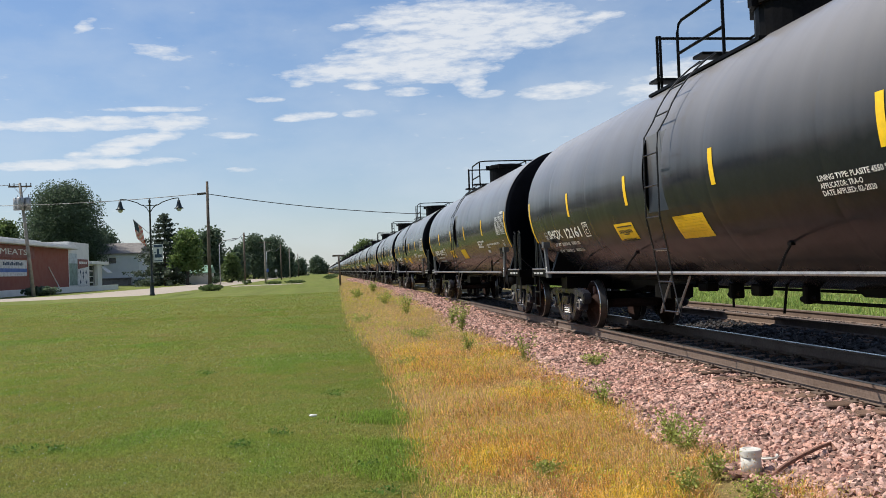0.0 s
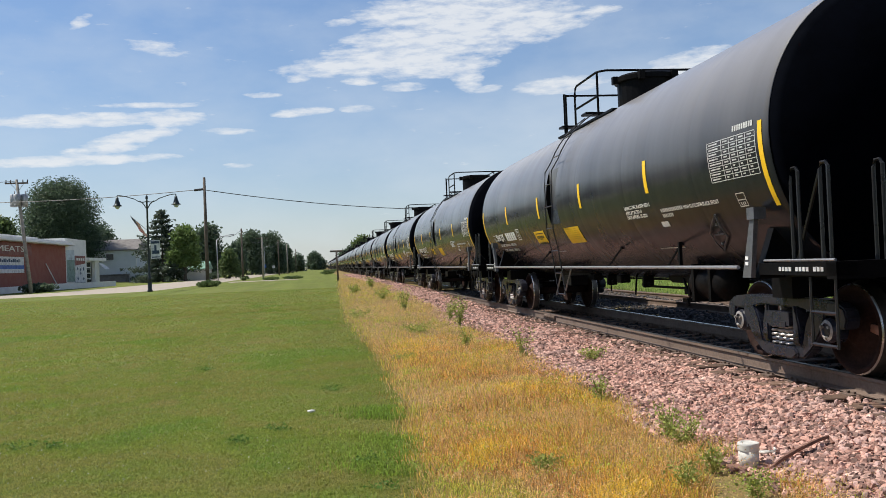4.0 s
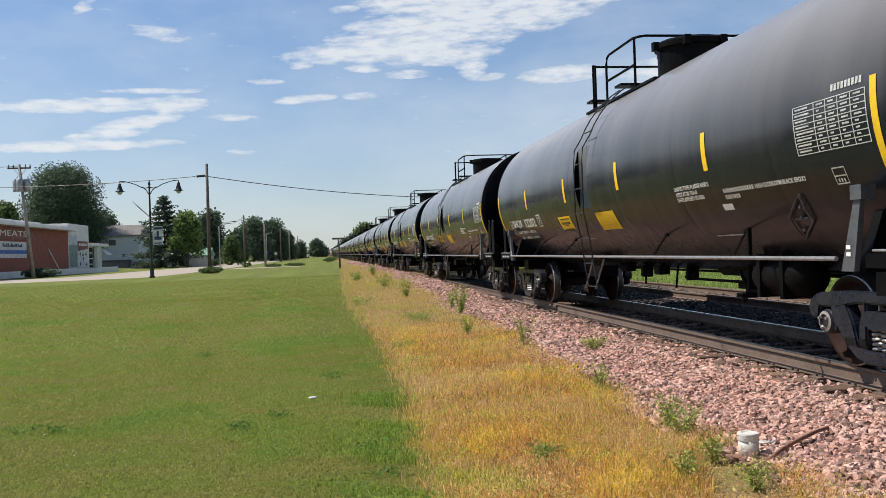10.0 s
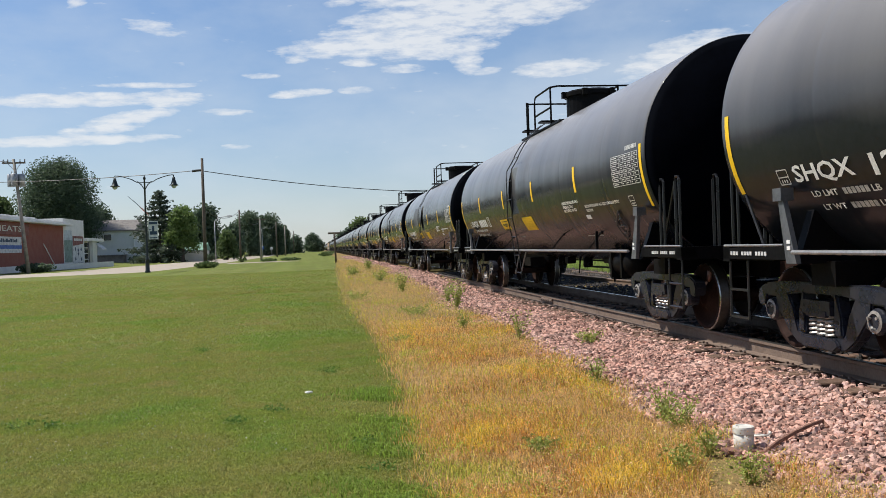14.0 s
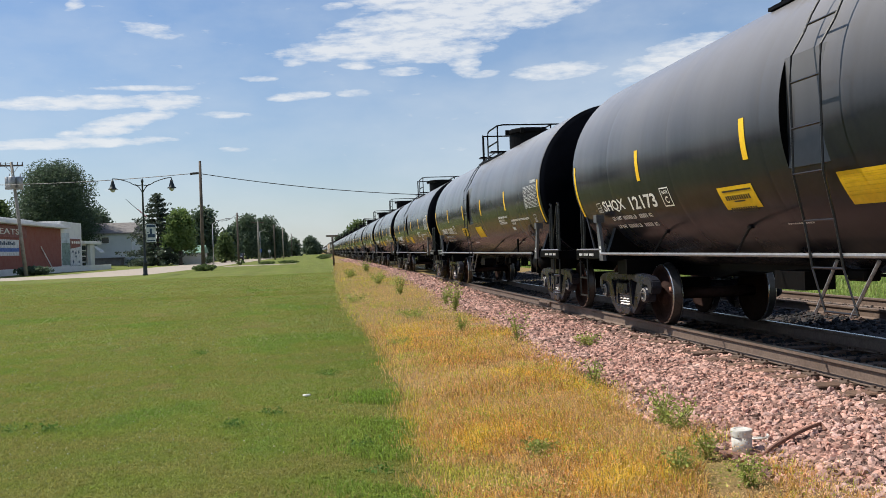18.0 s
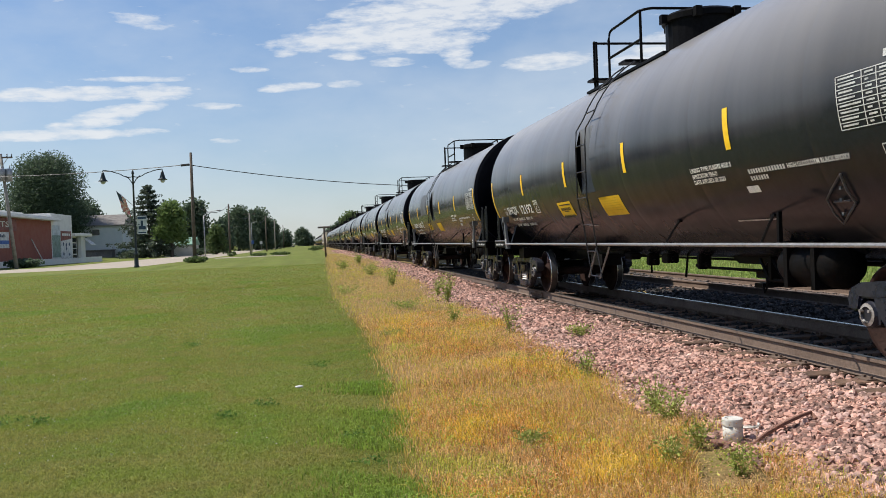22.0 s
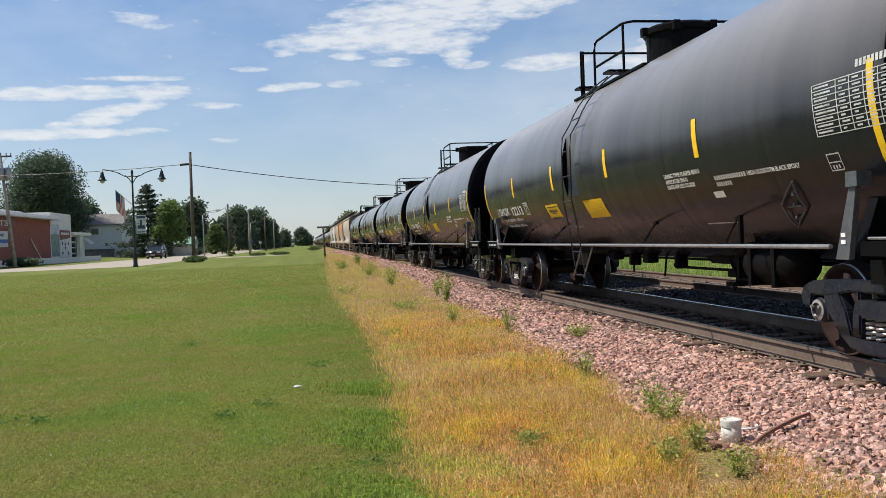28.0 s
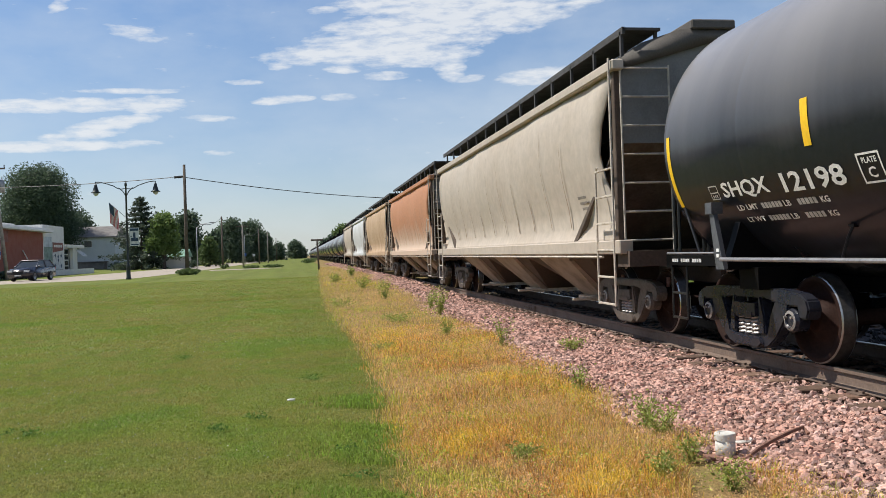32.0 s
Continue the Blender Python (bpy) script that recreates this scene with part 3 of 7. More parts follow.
def build_tank_car(near=True):
    car = thing("tank_car", "black tank car with white stencils and yellow reflective panels", "tank car", group="tank cars of the train")
    # tank: shell with shallow ring seams, dished heads
    prof = [(NEAR_END + 0.002, R - 0.03), (NEAR_END, R - 0.003), (NEAR_END + 0.004, R), (NEAR_END + 0.1, R)]
    for s in (-5.4, -3.05, -0.75, 1.55, 3.85, 6.1):
        prof += [(s - 0.12, R), (s - 0.015, R + 0.0006), (s, R - 0.0008), (s + 0.015, R + 0.0006), (s + 0.12, R)]
    prof += [(FAR_END - 0.1, R), (FAR_END - 0.004, R), (FAR_END, R - 0.003), (FAR_END - 0.002, R - 0.03)]
    bm = bmesh.new()
    lathe(bm, prof, "y", (0, 0, ZC), 96)
    cut_recess(bm, 5.55, 6.22)
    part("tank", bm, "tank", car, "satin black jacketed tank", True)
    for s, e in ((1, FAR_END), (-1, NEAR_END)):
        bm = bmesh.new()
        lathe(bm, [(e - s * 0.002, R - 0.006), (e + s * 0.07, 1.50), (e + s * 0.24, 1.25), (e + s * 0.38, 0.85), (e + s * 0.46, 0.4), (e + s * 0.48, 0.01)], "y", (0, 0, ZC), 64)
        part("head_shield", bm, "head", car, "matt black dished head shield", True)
    # dome with its lid, platform and railing on top
    top = ZC + R
    bm = bmesh.new()
    lathe(bm, [(top - 0.12, 0.53), (top + 0.34, 0.53), (top + 0.35, 0.58), (top + 0.43, 0.58), (top + 0.47, 0.52), (top + 0.50, 0.02)], "z", (0, -0.22, 0), 28 if near else 14)
    for a in range(0, 360, 60):
        box(bm, 0.60 * math.cos(radians(a)) - 0.05, 0.60 * math.cos(radians(a)) + 0.05, 0.60 * math.sin(radians(a)) - 0.27, 0.60 * math.sin(radians(a)) - 0.17, top + 0.32, top + 0.46)
    part("dome", bm, "frame", car, "black dome housing with a bolted lid", False)
    bm = bmesh.new()
    for x in (-0.92, 0.60):
        box(bm, x, x + 0.32, -0.9, 2.5, top - 0.26, top - 0.22)
    for yy in (0.62, 2.2):
        box(bm, -0.9, 0.9, yy, yy + 0.3, top - 0.06, top - 0.02)
    part("platform", bm, "frame", car)
    zt, zp = top + 0.66, top - 0.24
    xr = -0.78
    lines = [[(xr, 2.42, zp), (xr, 2.42, zt)], [(xr, 2.30, zp), (xr, 2.30, zt - 0.02), (xr, 2.42, zt)],
             [(xr, 2.42, zt - 0.02), (0.78, 2.42, zt - 0.02)], [(0.78, 2.42, zp), (0.78, 2.42, zt), (0.78, 0.2, zt), (0.78, 0.2, zp)],
             [(xr, 1.66, zp), (xr, 1.66, zt - 0.14), (xr, 1.60, zt - 0.03), (xr, 1.50, zt), (xr, 0.30, zt), (xr + 0.05, 0.20, zt), (xr + 0.16, 0.16, zt + 0.01), (1.15, 0.16, zt + 0.01)],
             [(xr, 0.24, zp), (xr, 0.24, zt)], [(0.78, 1.3, zp), (0.78, 1.3, zt)], [(xr, 1.64, zt - 0.45), (xr, 0.26, zt - 0.45)]]
    part("railing", bars(lines, 0.022, 6 if near else 4), "frame", car, "black tube railing round the dome")
    # ladder over the near side, with a swung step below
    ua, ub = 6.00, 6.46
    lines = []
    for u in (ua, ub):
        pts = [on_shell(u, 1.65 - k * 0.17, 0.12) for k in range(7)]
        y = BOLSTER - u
        pts += [(-1.72, y, 2.90), (-1.74, y, 2.65), (-1.74, y, 1.83), (-1.66, y - 0.02, 1.41), (-1.62, y - 0.06, 0.99), (-1.62, y - 0.24, 0.60)]
        lines.append(pts)
    f = -1.62
    ladder = part("ladder", bars(lines, 0.012, 5), "grab", car, "black side ladder with a bent step")
    for a0, a1 in ((6.50, 6.92), (5.98, 6.36)):
        part("brace", bars([[(f, BOLSTER - a0 - 0.10, 0.58), (f + 0.05, BOLSTER - a1, 1.06)]], 0.016, 5), "pipe", ladder, "pale step brace")
    for k in range(3):
        b = 1.50 - k * 0.40
        part("rung", bars([[on_shell(ua, b, 0.12), on_shell(ub, b, 0.12)]], 0.011, 5), "grab", ladder)
    for x, dy, z in ((-1.74, 0, 2.65), (-1.74, 0, 2.24), (-1.74, 0, 1.83), (-1.66, -0.02, 1.41), (-1.62, -0.06, 0.99), (-1.62, -0.24, 0.61)):
        part("rung", bars([[(x, BOLSTER - ua + dy, z), (x, BOLSTER - ub + dy, z)]], 0.011, 5), "grab", ladder)
    # flat plate behind the rungs, set back into the jacket, with the cut edges of the jacket beside it
    bm = cbox(RECESS, RECESS + 0.02, BOLSTER - 6.23, BOLSTER - 5.54, recess_z(-1) - 0.01, recess_z(1) + 0.01)
    part("ladder_backing", bm, "tank", car)
    for u in (5.55, 6.22):
        rim = [(-R * math.cos(p), BOLSTER - u, ZC + R * math.sin(p)) for p in (math.acos(-RECESS / R) * (k / 8 - 1) for k in range(17))]
        bm = bmesh.new()
        bm.faces.new([bm.verts.new(p) for p in rim])
        bmesh.ops.solidify(bm, geom=bm.faces[:], thickness=0.004)
        part("recess_side", bm, "frame", car, "black cut edge of the jacket")
    # side pipe with its struts
    zr, xo = 1.10, -1.60
    part("side_pipe", bars([[(xo, -6.5, zr), (xo, 6.5, zr)]], 0.021, 8), "pipe", car, "long grey side pipe")
    part("side_pipe", bars([[(1.6, -6.5, zr), (1.6, 6.5, zr)]], 0.028, 6), "pipe", car)
    for u in (2.0, 4.3, 8.7, 11.0):
        hi = on_shell(u - 0.08, arc_b(1.40), 0.012)
        lo = (xo + 0.02, BOLSTER - u - 0.28, zr)
        bm = bars([[hi, (lo[0] * 0.35 + hi[0] * 0.65, lo[1] * 0.3 + hi[1] * 0.7, lo[2] * 0.35 + hi[2] * 0.65), lo]], 0.014, 5)
        box(bm, hi[0] - 0.02, hi[0] + 0.04, hi[1] - 0.04, hi[1] + 0.04, hi[2] - 0.015, hi[2] + 0.015)
        part("strut", bm, "frame", car)
    # ends: stub sill, coupler, platform, brackets, grab rails, corner ladder
    for s in (1, -1):
        bm = bmesh.new()
        prism(bm, [(s * 4.6, 0.80), (s * 4.6, 1.0), (s * 8.05, 1.0), (s * 8.05, 0.72), (s * 5.2, 0.72)], "x", -0.28, 0.28)
        part("stub_sill", bm, "frame", car)
        bm = bmesh.new()
        box(bm, -0.15, 0.15, s * 8.05, s * 8.45, 0.72, 0.95)
        prism(bm, [(s * 8.42, 0.66), (s * 8.42, 1.02), (s * 8.58, 1.02), (s * 8.66, 0.95), (s * 8.66, 0.72), (s * 8.58, 0.66)], "x", -0.20, 0.20)
        part("coupler", bm, "rust", car, "rusty knuckle coupler")
        bm = bmesh.new()
        box(bm, -1.50, 1.50, s * 7.95, s * 8.10, 0.99, 1.15)
        box(bm, -1.50, -1.30, s * 6.75, s * 8.10, 1.02, 1.14)
        box(bm, 1.30, 1.50, s * 6.75, s * 8.10, 1.02, 1.14)
        box(bm, -1.42, 1.42, s * 7.15, s * 7.95, 1.00, 1.03)
        part("end_platform", bm, "frame", car)
        part("platform_rail", bars([[(-1.49, s * 6.85, 1.165), (-1.49, s * 8.08, 1.165)]], 0.014, 6), "pipe", car, "pale tube along the platform edge")
        bm = bmesh.new()
        for k in range(13):
            if k in (4, 9):
                continue
            a = s * (7.15 + 0.06 * k)
            box(bm, -1.508, -1.502, min(a, a + s * 0.042), max(a, a + s * 0.042), 1.06, 1.10)
        tagged(part("platform_marking", bm, "greyink", car, "row of worn white stencil bars"), kind="stuff")
        # bolster web and the slanted bracket that holds the tank
        bm = bmesh.new()
        prism(bm, [(-1.48, 0.98), (1.48, 0.98), (1.30, 1.5), (0.8, 1.1), (-0.8, 1.1), (-1.30, 1.5)], "y", s * 6.60, s * 6.72)
        box(bm, -1.2, 1.2, s * 6.45, s * 6.85, 0.76, 1.0)
        part("body_bolster", bm, "frame", car)
        bm = bmesh.new()
        y0 = s * 6.725
        prism(bm, [(y0 - s * 0.13 - 0.09, 0.99), (y0 - s * 0.13 + 0.09, 0.99), (y0 + s * 0.03 + 0.045, 1.60), (y0 + s * 0.03 - 0.045, 1.60)], "x", -1.56, -1.51)
        box(bm, -1.585, -1.45, y0 + s * 0.05 - 0.075, y0 + s * 0.05 + 0.075, 1.595, 1.72)
        part("tank_bracket", bm, "plate", car, "grey slanted tank bracket")
        bm = bmesh.new()
        for k in range(2):
            box(bm, -1.568, -1.562, y0 - s * 0.10 - 0.03, y0 - s * 0.10 + 0.03, 1.12 + 0.06 * k, 1.155 + 0.06 * k)
        tagged(part("bracket_marking", bm, "white", car), kind="stuff")
        for x, dy in ((-1.42, 8.0), (-1.0, 8.08), (1.42, 8.02), (0.95, 8.02)) if s > 0 else ((-1.42, 7.42), (-1.42, 7.92), (-0.95, 8.02), (1.42, 8.02), (0.95, 8.02)):
            yy = s * dy
            lines = [[(x, yy, 1.1), (x, yy, 2.02), (x, yy - s * 0.03, 2.06), (x, yy - s * 0.10, 2.06), (x, yy - s * 0.13, 2.0), (x, yy - s * 0.13, 1.1)]]
            if x == -1.42 and dy > 7.9:
                lines.append([(x, yy - s * 0.13, 2.0), (x + 0.03, yy - s * 0.62, 1.14)])
            part("grab_rail", bars(lines, 0.019, 6 if near else 4), "grab", car, "black hairpin grab rail")
        lines = [[(-1.46, s * 7.62, 1.0), (-1.46, s * 7.62, 0.36)], [(-1.46, s * 8.02, 1.0), (-1.46, s * 8.02, 0.36)]] + [[(-1.46, s * 7.62, z), (-1.46, s * 8.02, z)] for z in (0.38, 0.68)]
        part("corner_step", bars(lines, 0.016, 5), "grab", car)
        bm = bars([[(0.15, s * 8.1, 0.9), (0.25, s * 8.35, 0.55), (0.12, s * 8.62, 0.42)]], 0.025, 6)
        part("air_hose", bm, "frame", car)
    # underside: brake gear, air reservoir, bottom outlet, pipes
    bm = bmesh.new()
    lathe(bm, [(-4.80, 0.02), (-4.77, 0.18), (-4.65, 0.235), (-3.85, 0.235), (-3.73, 0.18), (-3.70, 0.02)], "y", (-0.75, 0, 0.86), 18)
    part("air_reservoir", bm, "frame", car, "black air reservoir cylinder", True)
    bm = bmesh.new()
    box(bm, -1.0, -0.5, -4.55, -4.48, 0.62, 1.12)
    part("hanger", bm, "frame", car)
    part("hanger", cbox(-1.0, -0.5, -4.05, -3.98, 0.62, 1.12), "frame", car)
    part("post", cbox(-1.5, -1.46, -4.77, -4.73, 1.08, 1.42), "frame", car)
    bm = bars([[(-0.35, -6.0, 0.86), (-0.35, -2.6, 0.86), (-0.35, -2.4, 0.72), (-0.35, -0.9, 0.72)], [(0.3, -6, 0.80), (0.3, 6, 0.80)], [(-0.6, -5.6, 0.64), (-0.6, -3.0, 0.64)], [(-0.6, -3.0, 0.64), (-0.55, -2.7, 0.88)]], 0.022, 6)
    for yy in (-3.55, -3.35, -3.05):
        box(bm, -0.63, -0.57, yy - 0.03, yy + 0.03, 0.64, 0.92)
    tube(bm, [(-0.6, -3.55, 0.9), (-0.6, -3.36, 0.66)], 0.02, 5)
    tube(bm, [(-0.6, -3.05, 0.9), (-0.6, -3.3, 0.66)], 0.02, 5)
    part("brake_pipe", bm, "frame", car)
    bm = bmesh.new()
    prism(bm, [(-3.0, 0.90), (-2.8, 0.80), (-1.8, 0.80), (-1.6, 0.90)], "x", -0.35, 0.35)
    lathe(bm, [(0.50, 0.02), (0.50, 0.10), (0.58, 0.14), (0.70, 0.15), (0.86, 0.22)], "z", (-0.1, -2.3, 0), 14)
    box(bm, -0.30, 0.10, -2.46, -2.14, 0.62, 0.70)
    box(bm, -0.36, 0.16, -2.40, -2.20, 0.50, 0.56)
    part("bottom_outlet", bm, "frame", car, "black bottom outlet with its skid")
    bm = bmesh.new()
    tube(bm, [(-0.42, -2.62, 0.68), (-0.44, -2.64, 0.52), (-0.42, -2.55, 0.46), (-0.40, -2.48, 0.56)], 0.013, 5)
    part("chain", bm, "frame", car)
    bm = bmesh.new()
    prism(bm, [(2.0, 0.95), (2.05, 0.84), (4.7, 0.84), (4.75, 0.95)], "x", -0.5, 0.5)
    box(bm, -0.95, -0.6, 1.9, 2.5, 0.70, 0.90)
    part("brake_rigging", bm, "frame", car)
    # valves and fittings hung under the tank's belly
    for a, b, z, x in ((-0.05, 0.20, 0.77, -0.5), (0.80, 0.92, 0.71, -0.45), (1.35, 1.65, 0.80, -0.55), (-0.92, -0.82, 0.70, -0.4)):
        bm = cbox(x - 0.09, x + 0.10, a, b, z, 0.92, 0.02)
        tube(bm, [(x, (a + b) / 2 - 0.14, z + 0.07), (x - 0.02, (a + b) / 2 + 0.16, z + 0.05)], 0.035, 8)
        part("valve", bm, "frame", car, "black valve housing under the belly")
    part("hanger_rod", bars([[(-0.4, 1.05, 0.92), (-0.4, 1.05, 0.58)]], 0.018, 5), "frame", car)
    part("hanger_rod", bars([[(-0.4, -0.35, 0.92), (-0.42, -0.30, 0.56)]], 0.018, 5), "frame", car)
    # stickers and stencils of the near side
    bm = bmesh.new()
    shell_patch(bm, 3.98, 4.76, arc_b(1.60), arc_b(1.85), 0.02)
    p = part("warning_panel", bm, "yellow", car, "small yellow panel with dark print")
    bm = bmesh.new()
    for k, (a, b, h) in enumerate(((0.08, 0.72, 0.02), (0.10, 0.66, 0.055), (0.26, 0.5, 0.018), (0.10, 0.68, 0.055))):
        z0 = arc_b(1.81) - 0.065 * k - (0.02 if k == 3 else 0)
        n = 11 if h > 0.03 else 1
        for j in range(n):
            w = (b - a) / n
            shell_patch(bm, 4.00 + a + w * j, 4.00 + a + w * (j + (0.7 if n > 1 else 1)), z0 - h, z0, 0, 0.009, 2)
    tagged(part("print", bm, "ink", p), kind="stuff")
    bm = bmesh.new()
    shell_patch(bm, 6.24, 7.14, arc_b(1.54), arc_b(1.83), 0.02)
    p = part("warning_panel", bm, "yellow", car, "large plain yellow reflective panel")
    bm = bmesh.new()
    for j in range(6):
        z0 = arc_b(1.80) - 0.04 * j
        shell_patch(bm, 6.30, 7.06, z0 - 0.006, z0, 0, 0.009, 2)
    tagged(part("print", bm, "yellowink", p), kind="stuff")
    for u, z0, z1, w in ((-0.99, 1.72, 2.56, 0.042), (1.84, 2.11, 2.53, 0.055), (4.82, 2.09, 2.52, 0.055), (7.66, 2.11, 2.53, 0.055), (10.68, 2.11, 2.55, 0.055), (13.80, 1.72, 2.58, 0.042)):
        bm = bmesh.new()
        shell_patch(bm, u - w, u + w, arc_b(z0), arc_b(z1), 0, 0.006, 8)
        part("reflective_stripe", bm, "yellow", car, "upright yellow reflective stripe")
    bm = bmesh.new()
    t0, t1, b0, b1 = 12.62, 13.70, arc_b(2.06), arc_b(2.50)
    for i in range(9):
        b = b0 + (b1 - b0) * i / 8
        shell_patch(bm, t0, t1, b - 0.004, b + 0.004, 0, 0.006, 1)
    for u in (t0, t0 + 0.34, t0 + 0.52, t0 + 0.70, t0 + 0.88, t1):
        shell_patch(bm, u - 0.006, u + 0.006, b0, b1, 0, 0.0065, 6)
    rnd = random.Random(4)
    for i in range(8):
        z0 = b0 + (b1 - b0) * (i + 0.28) / 8
        shell_patch(bm, t0 + 0.03, t0 + 0.03 + rnd.uniform(0.18, 0.29), z0 + 0.006, z0 + 0.022, 0, 0.006, 1)
        for u in (t0 + 0.36, t0 + 0.54, t0 + 0.72, t0 + 0.90):
            shell_patch(bm, u + 0.02, u + rnd.uniform(0.06, 0.13), z0 + 0.006, z0 + 0.022, 0, 0.006, 1)
    for i in range(9):
        shell_patch(bm, 13.22 + 0.05 * i, 13.255 + 0.05 * i, b1 + 0.05, b1 + 0.11, 0, 0.006, 1)
    tagged(part("data_table", bm, "greyink", car, "white stencilled table of unreadable figures"), kind="stuff")
    for words, u, z, w, h in (("LINING TYPE: PLASITE 4550 S", 9.66, 1.935, 0.98, 0.055), ("APPLICATOR: TRA-O", 9.66, 1.865, 0.62, 0.055), ("DATE APPLIED: 02-2020", 9.66, 1.80, 0.76, 0.055)):
        text_part(words, u, arc_b(z), w, h, car)
    text_part("HIGH GLOSS DTM BLACK EPOXY", 11.66, arc_b(1.83), 0.96, 0.05, car)
    bm = bmesh.new()
    for i in range(14):
        shell_patch(bm, 10.93 + 0.05 * i, 10.965 + 0.05 * i, arc_b(1.83), arc_b(1.83) + 0.05, 0, 0.006, 1)
    for i in range(7):
        shell_patch(bm, 10.93 + 0.05 * i, 10.965 + 0.05 * i, arc_b(1.76), arc_b(1.76) + 0.05, 0, 0.006, 1)
    for i in range(12):
        shell_patch(bm, 10.1 + 0.07 * i, 10.165 + 0.07 * i, arc_b(1.35), arc_b(1.35) + 0.02, 0, 0.006, 1)
        shell_patch(bm, 5.0 + 0.04 * i, 5.03 + 0.04 * i, arc_b(1.40), arc_b(1.40) + 0.02, 0, 0.006, 1)
    tagged(part("fine_print", bm, "greyink", car, "rows of worn unreadable stencil"), kind="stuff")
    bm = bmesh.new()
    shell_patch(bm, 10.76, 11.0, arc_b(1.64), arc_b(1.71), 0, 0.006, 2)
    part("tag", bm, "white", car, "small white paper tag")
    # placard diamond in its holder
    bm = bmesh.new()
    cx, cb = 12.20, arc_b(1.49)
    pts = [(cx + 0.2, cb + 0.27), (cx + 0.17, cb - 0.03), (cx - 0.25, cb - 0.27), (cx - 0.2, cb + 0.03)]
    for (a, b), (c, d) in zip(pts, pts[1:] + pts[:1]):
        tube(bm, [on_shell(a, b, 0.02), on_shell((a + c) / 2, (b + d) / 2, 0.03), on_shell(c, d, 0.02)], 0.012, 5)
    tube(bm, [on_shell(cx - 0.12, cb, 0.02), on_shell(cx + 0.12, cb, 0.02)], 0.010, 5)
    for d in (-0.14, 0.02, 0.14):
        q = on_shell(cx + d * 0.8, cb + d, 0.02)
        box(bm, q[0] - 0.012, q[0] + 0.01, q[1] - 0.015, q[1] + 0.015, q[2] - 0.015, q[2] + 0.015)
    part("placard_holder", bm, "plate", car, "empty diamond placard holder")
    # small white mark on the near head
    me = text_mesh("SHQX", 0, 0, 0.42, 0.10)
    co = np.zeros(len(me.vertices) * 3)
    me.vertices.foreach_get("co", co)
    co = co.reshape(-1, 3)
    flat = np.stack([-0.58 + (BOLSTER - co[:, 1]), np.zeros(len(co)), 2.82 + R * np.arcsin((co[:, 2] - ZC) / (R + 0.007))], 1)
    rad = np.hypot(flat[:, 0], flat[:, 2] - ZC)
    flat[:, 1] = -np.interp(rad, [0.01, 0.4, 0.85, 1.25, 1.5], [0.48, 0.46, 0.38, 0.24, 0.07]) + NEAR_END - 0.012
    me.vertices.foreach_set("co", flat.ravel())
    me.update()
    me.materials.append(M["greyink"])
    mark = tagged(new("head_lettering", me), kind="stuff")
    mark.parent = car
    for u, z0, z1 in ((13.14, 1.76, 1.90), (-0.10, 1.76, 1.90)):
        bm = bmesh.new()
        b0, b1 = arc_b(z0), arc_b(z1)
        for a in (b0, (b0 + b1) / 2, b1):
            shell_patch(bm, u - 0.09, u + 0.09, a - 0.006, a + 0.006, 0, 0.006, 1)
        for a in (u - 0.09, u + 0.085):
            shell_patch(bm, a, a + 0.01, b0, b1, 0, 0.006, 3)
        for j in range(3):
            shell_patch(bm, u - 0.05 + 0.04 * j, u - 0.03 + 0.04 * j, b0 + 0.015, b0 + 0.05, 0, 0.006, 1)
        tagged(part("stencil_mark", bm, "greyink", car), kind="stuff")
    # plate letter in its box, weights
    bm = bmesh.new()
    b0, b1 = arc_b(1.73), arc_b(1.96)
    for a in (b0, b1):
        shell_patch(bm, 2.42, 2.70, a - 0.009, a + 0.009, 0, 0.006, 1)
    for a in (2.42, 2.685):
        shell_patch(bm, a, a + 0.018, b0, b1, 0, 0.0065, 4)
    tagged(part("plate_box", bm, "white", car), kind="stuff")
    text_part("PLATE", 2.475, arc_b(1.885), 0.18, 0.05, car)
    text_part("C", 2.51, arc_b(1.765), 0.10, 0.095, car)
    text_part("LD LMT", 0.24, arc_b(1.615), 0.40, 0.065, car)
    text_part("LB", 1.12, arc_b(1.615), 0.12, 0.065, car)
    text_part("KG", 1.72, arc_b(1.615), 0.13, 0.065, car)
    text_part("LT WT", 0.30, arc_b(1.49), 0.34, 0.065, car)
    text_part("LB", 1.12, arc_b(1.49), 0.12, 0.065, car)
    text_part("KG", 1.72, arc_b(1.49), 0.13, 0.065, car)
    bm = bmesh.new()
    for z in (1.615, 1.49):
        for u0, n in ((0.72, 6), (1.36, 5)):
            for j in range(n):
                shell_patch(bm, u0 + 0.062 * j, u0 + 0.05 + 0.062 * j, arc_b(z), arc_b(z) + 0.065, 0, 0.006, 1)
    tagged(part("weight_stencil", bm, "greyink", car, "worn unreadable weight figures"), kind="stuff")
    build_truck(car, BOLSTER + 0.20)
    build_truck(car, 0.34 - BOLSTER)
    return car


M["yellowink"] = material("faded_yellow_print", (0.76, 0.46, 0.015), 0.6, vary=0.1, bump=0)
M["grimy"] = material("grey_paint_patch", (0.08, 0.083, 0.088), 0.5, vary=0.1, scale=2, bump=0.02)


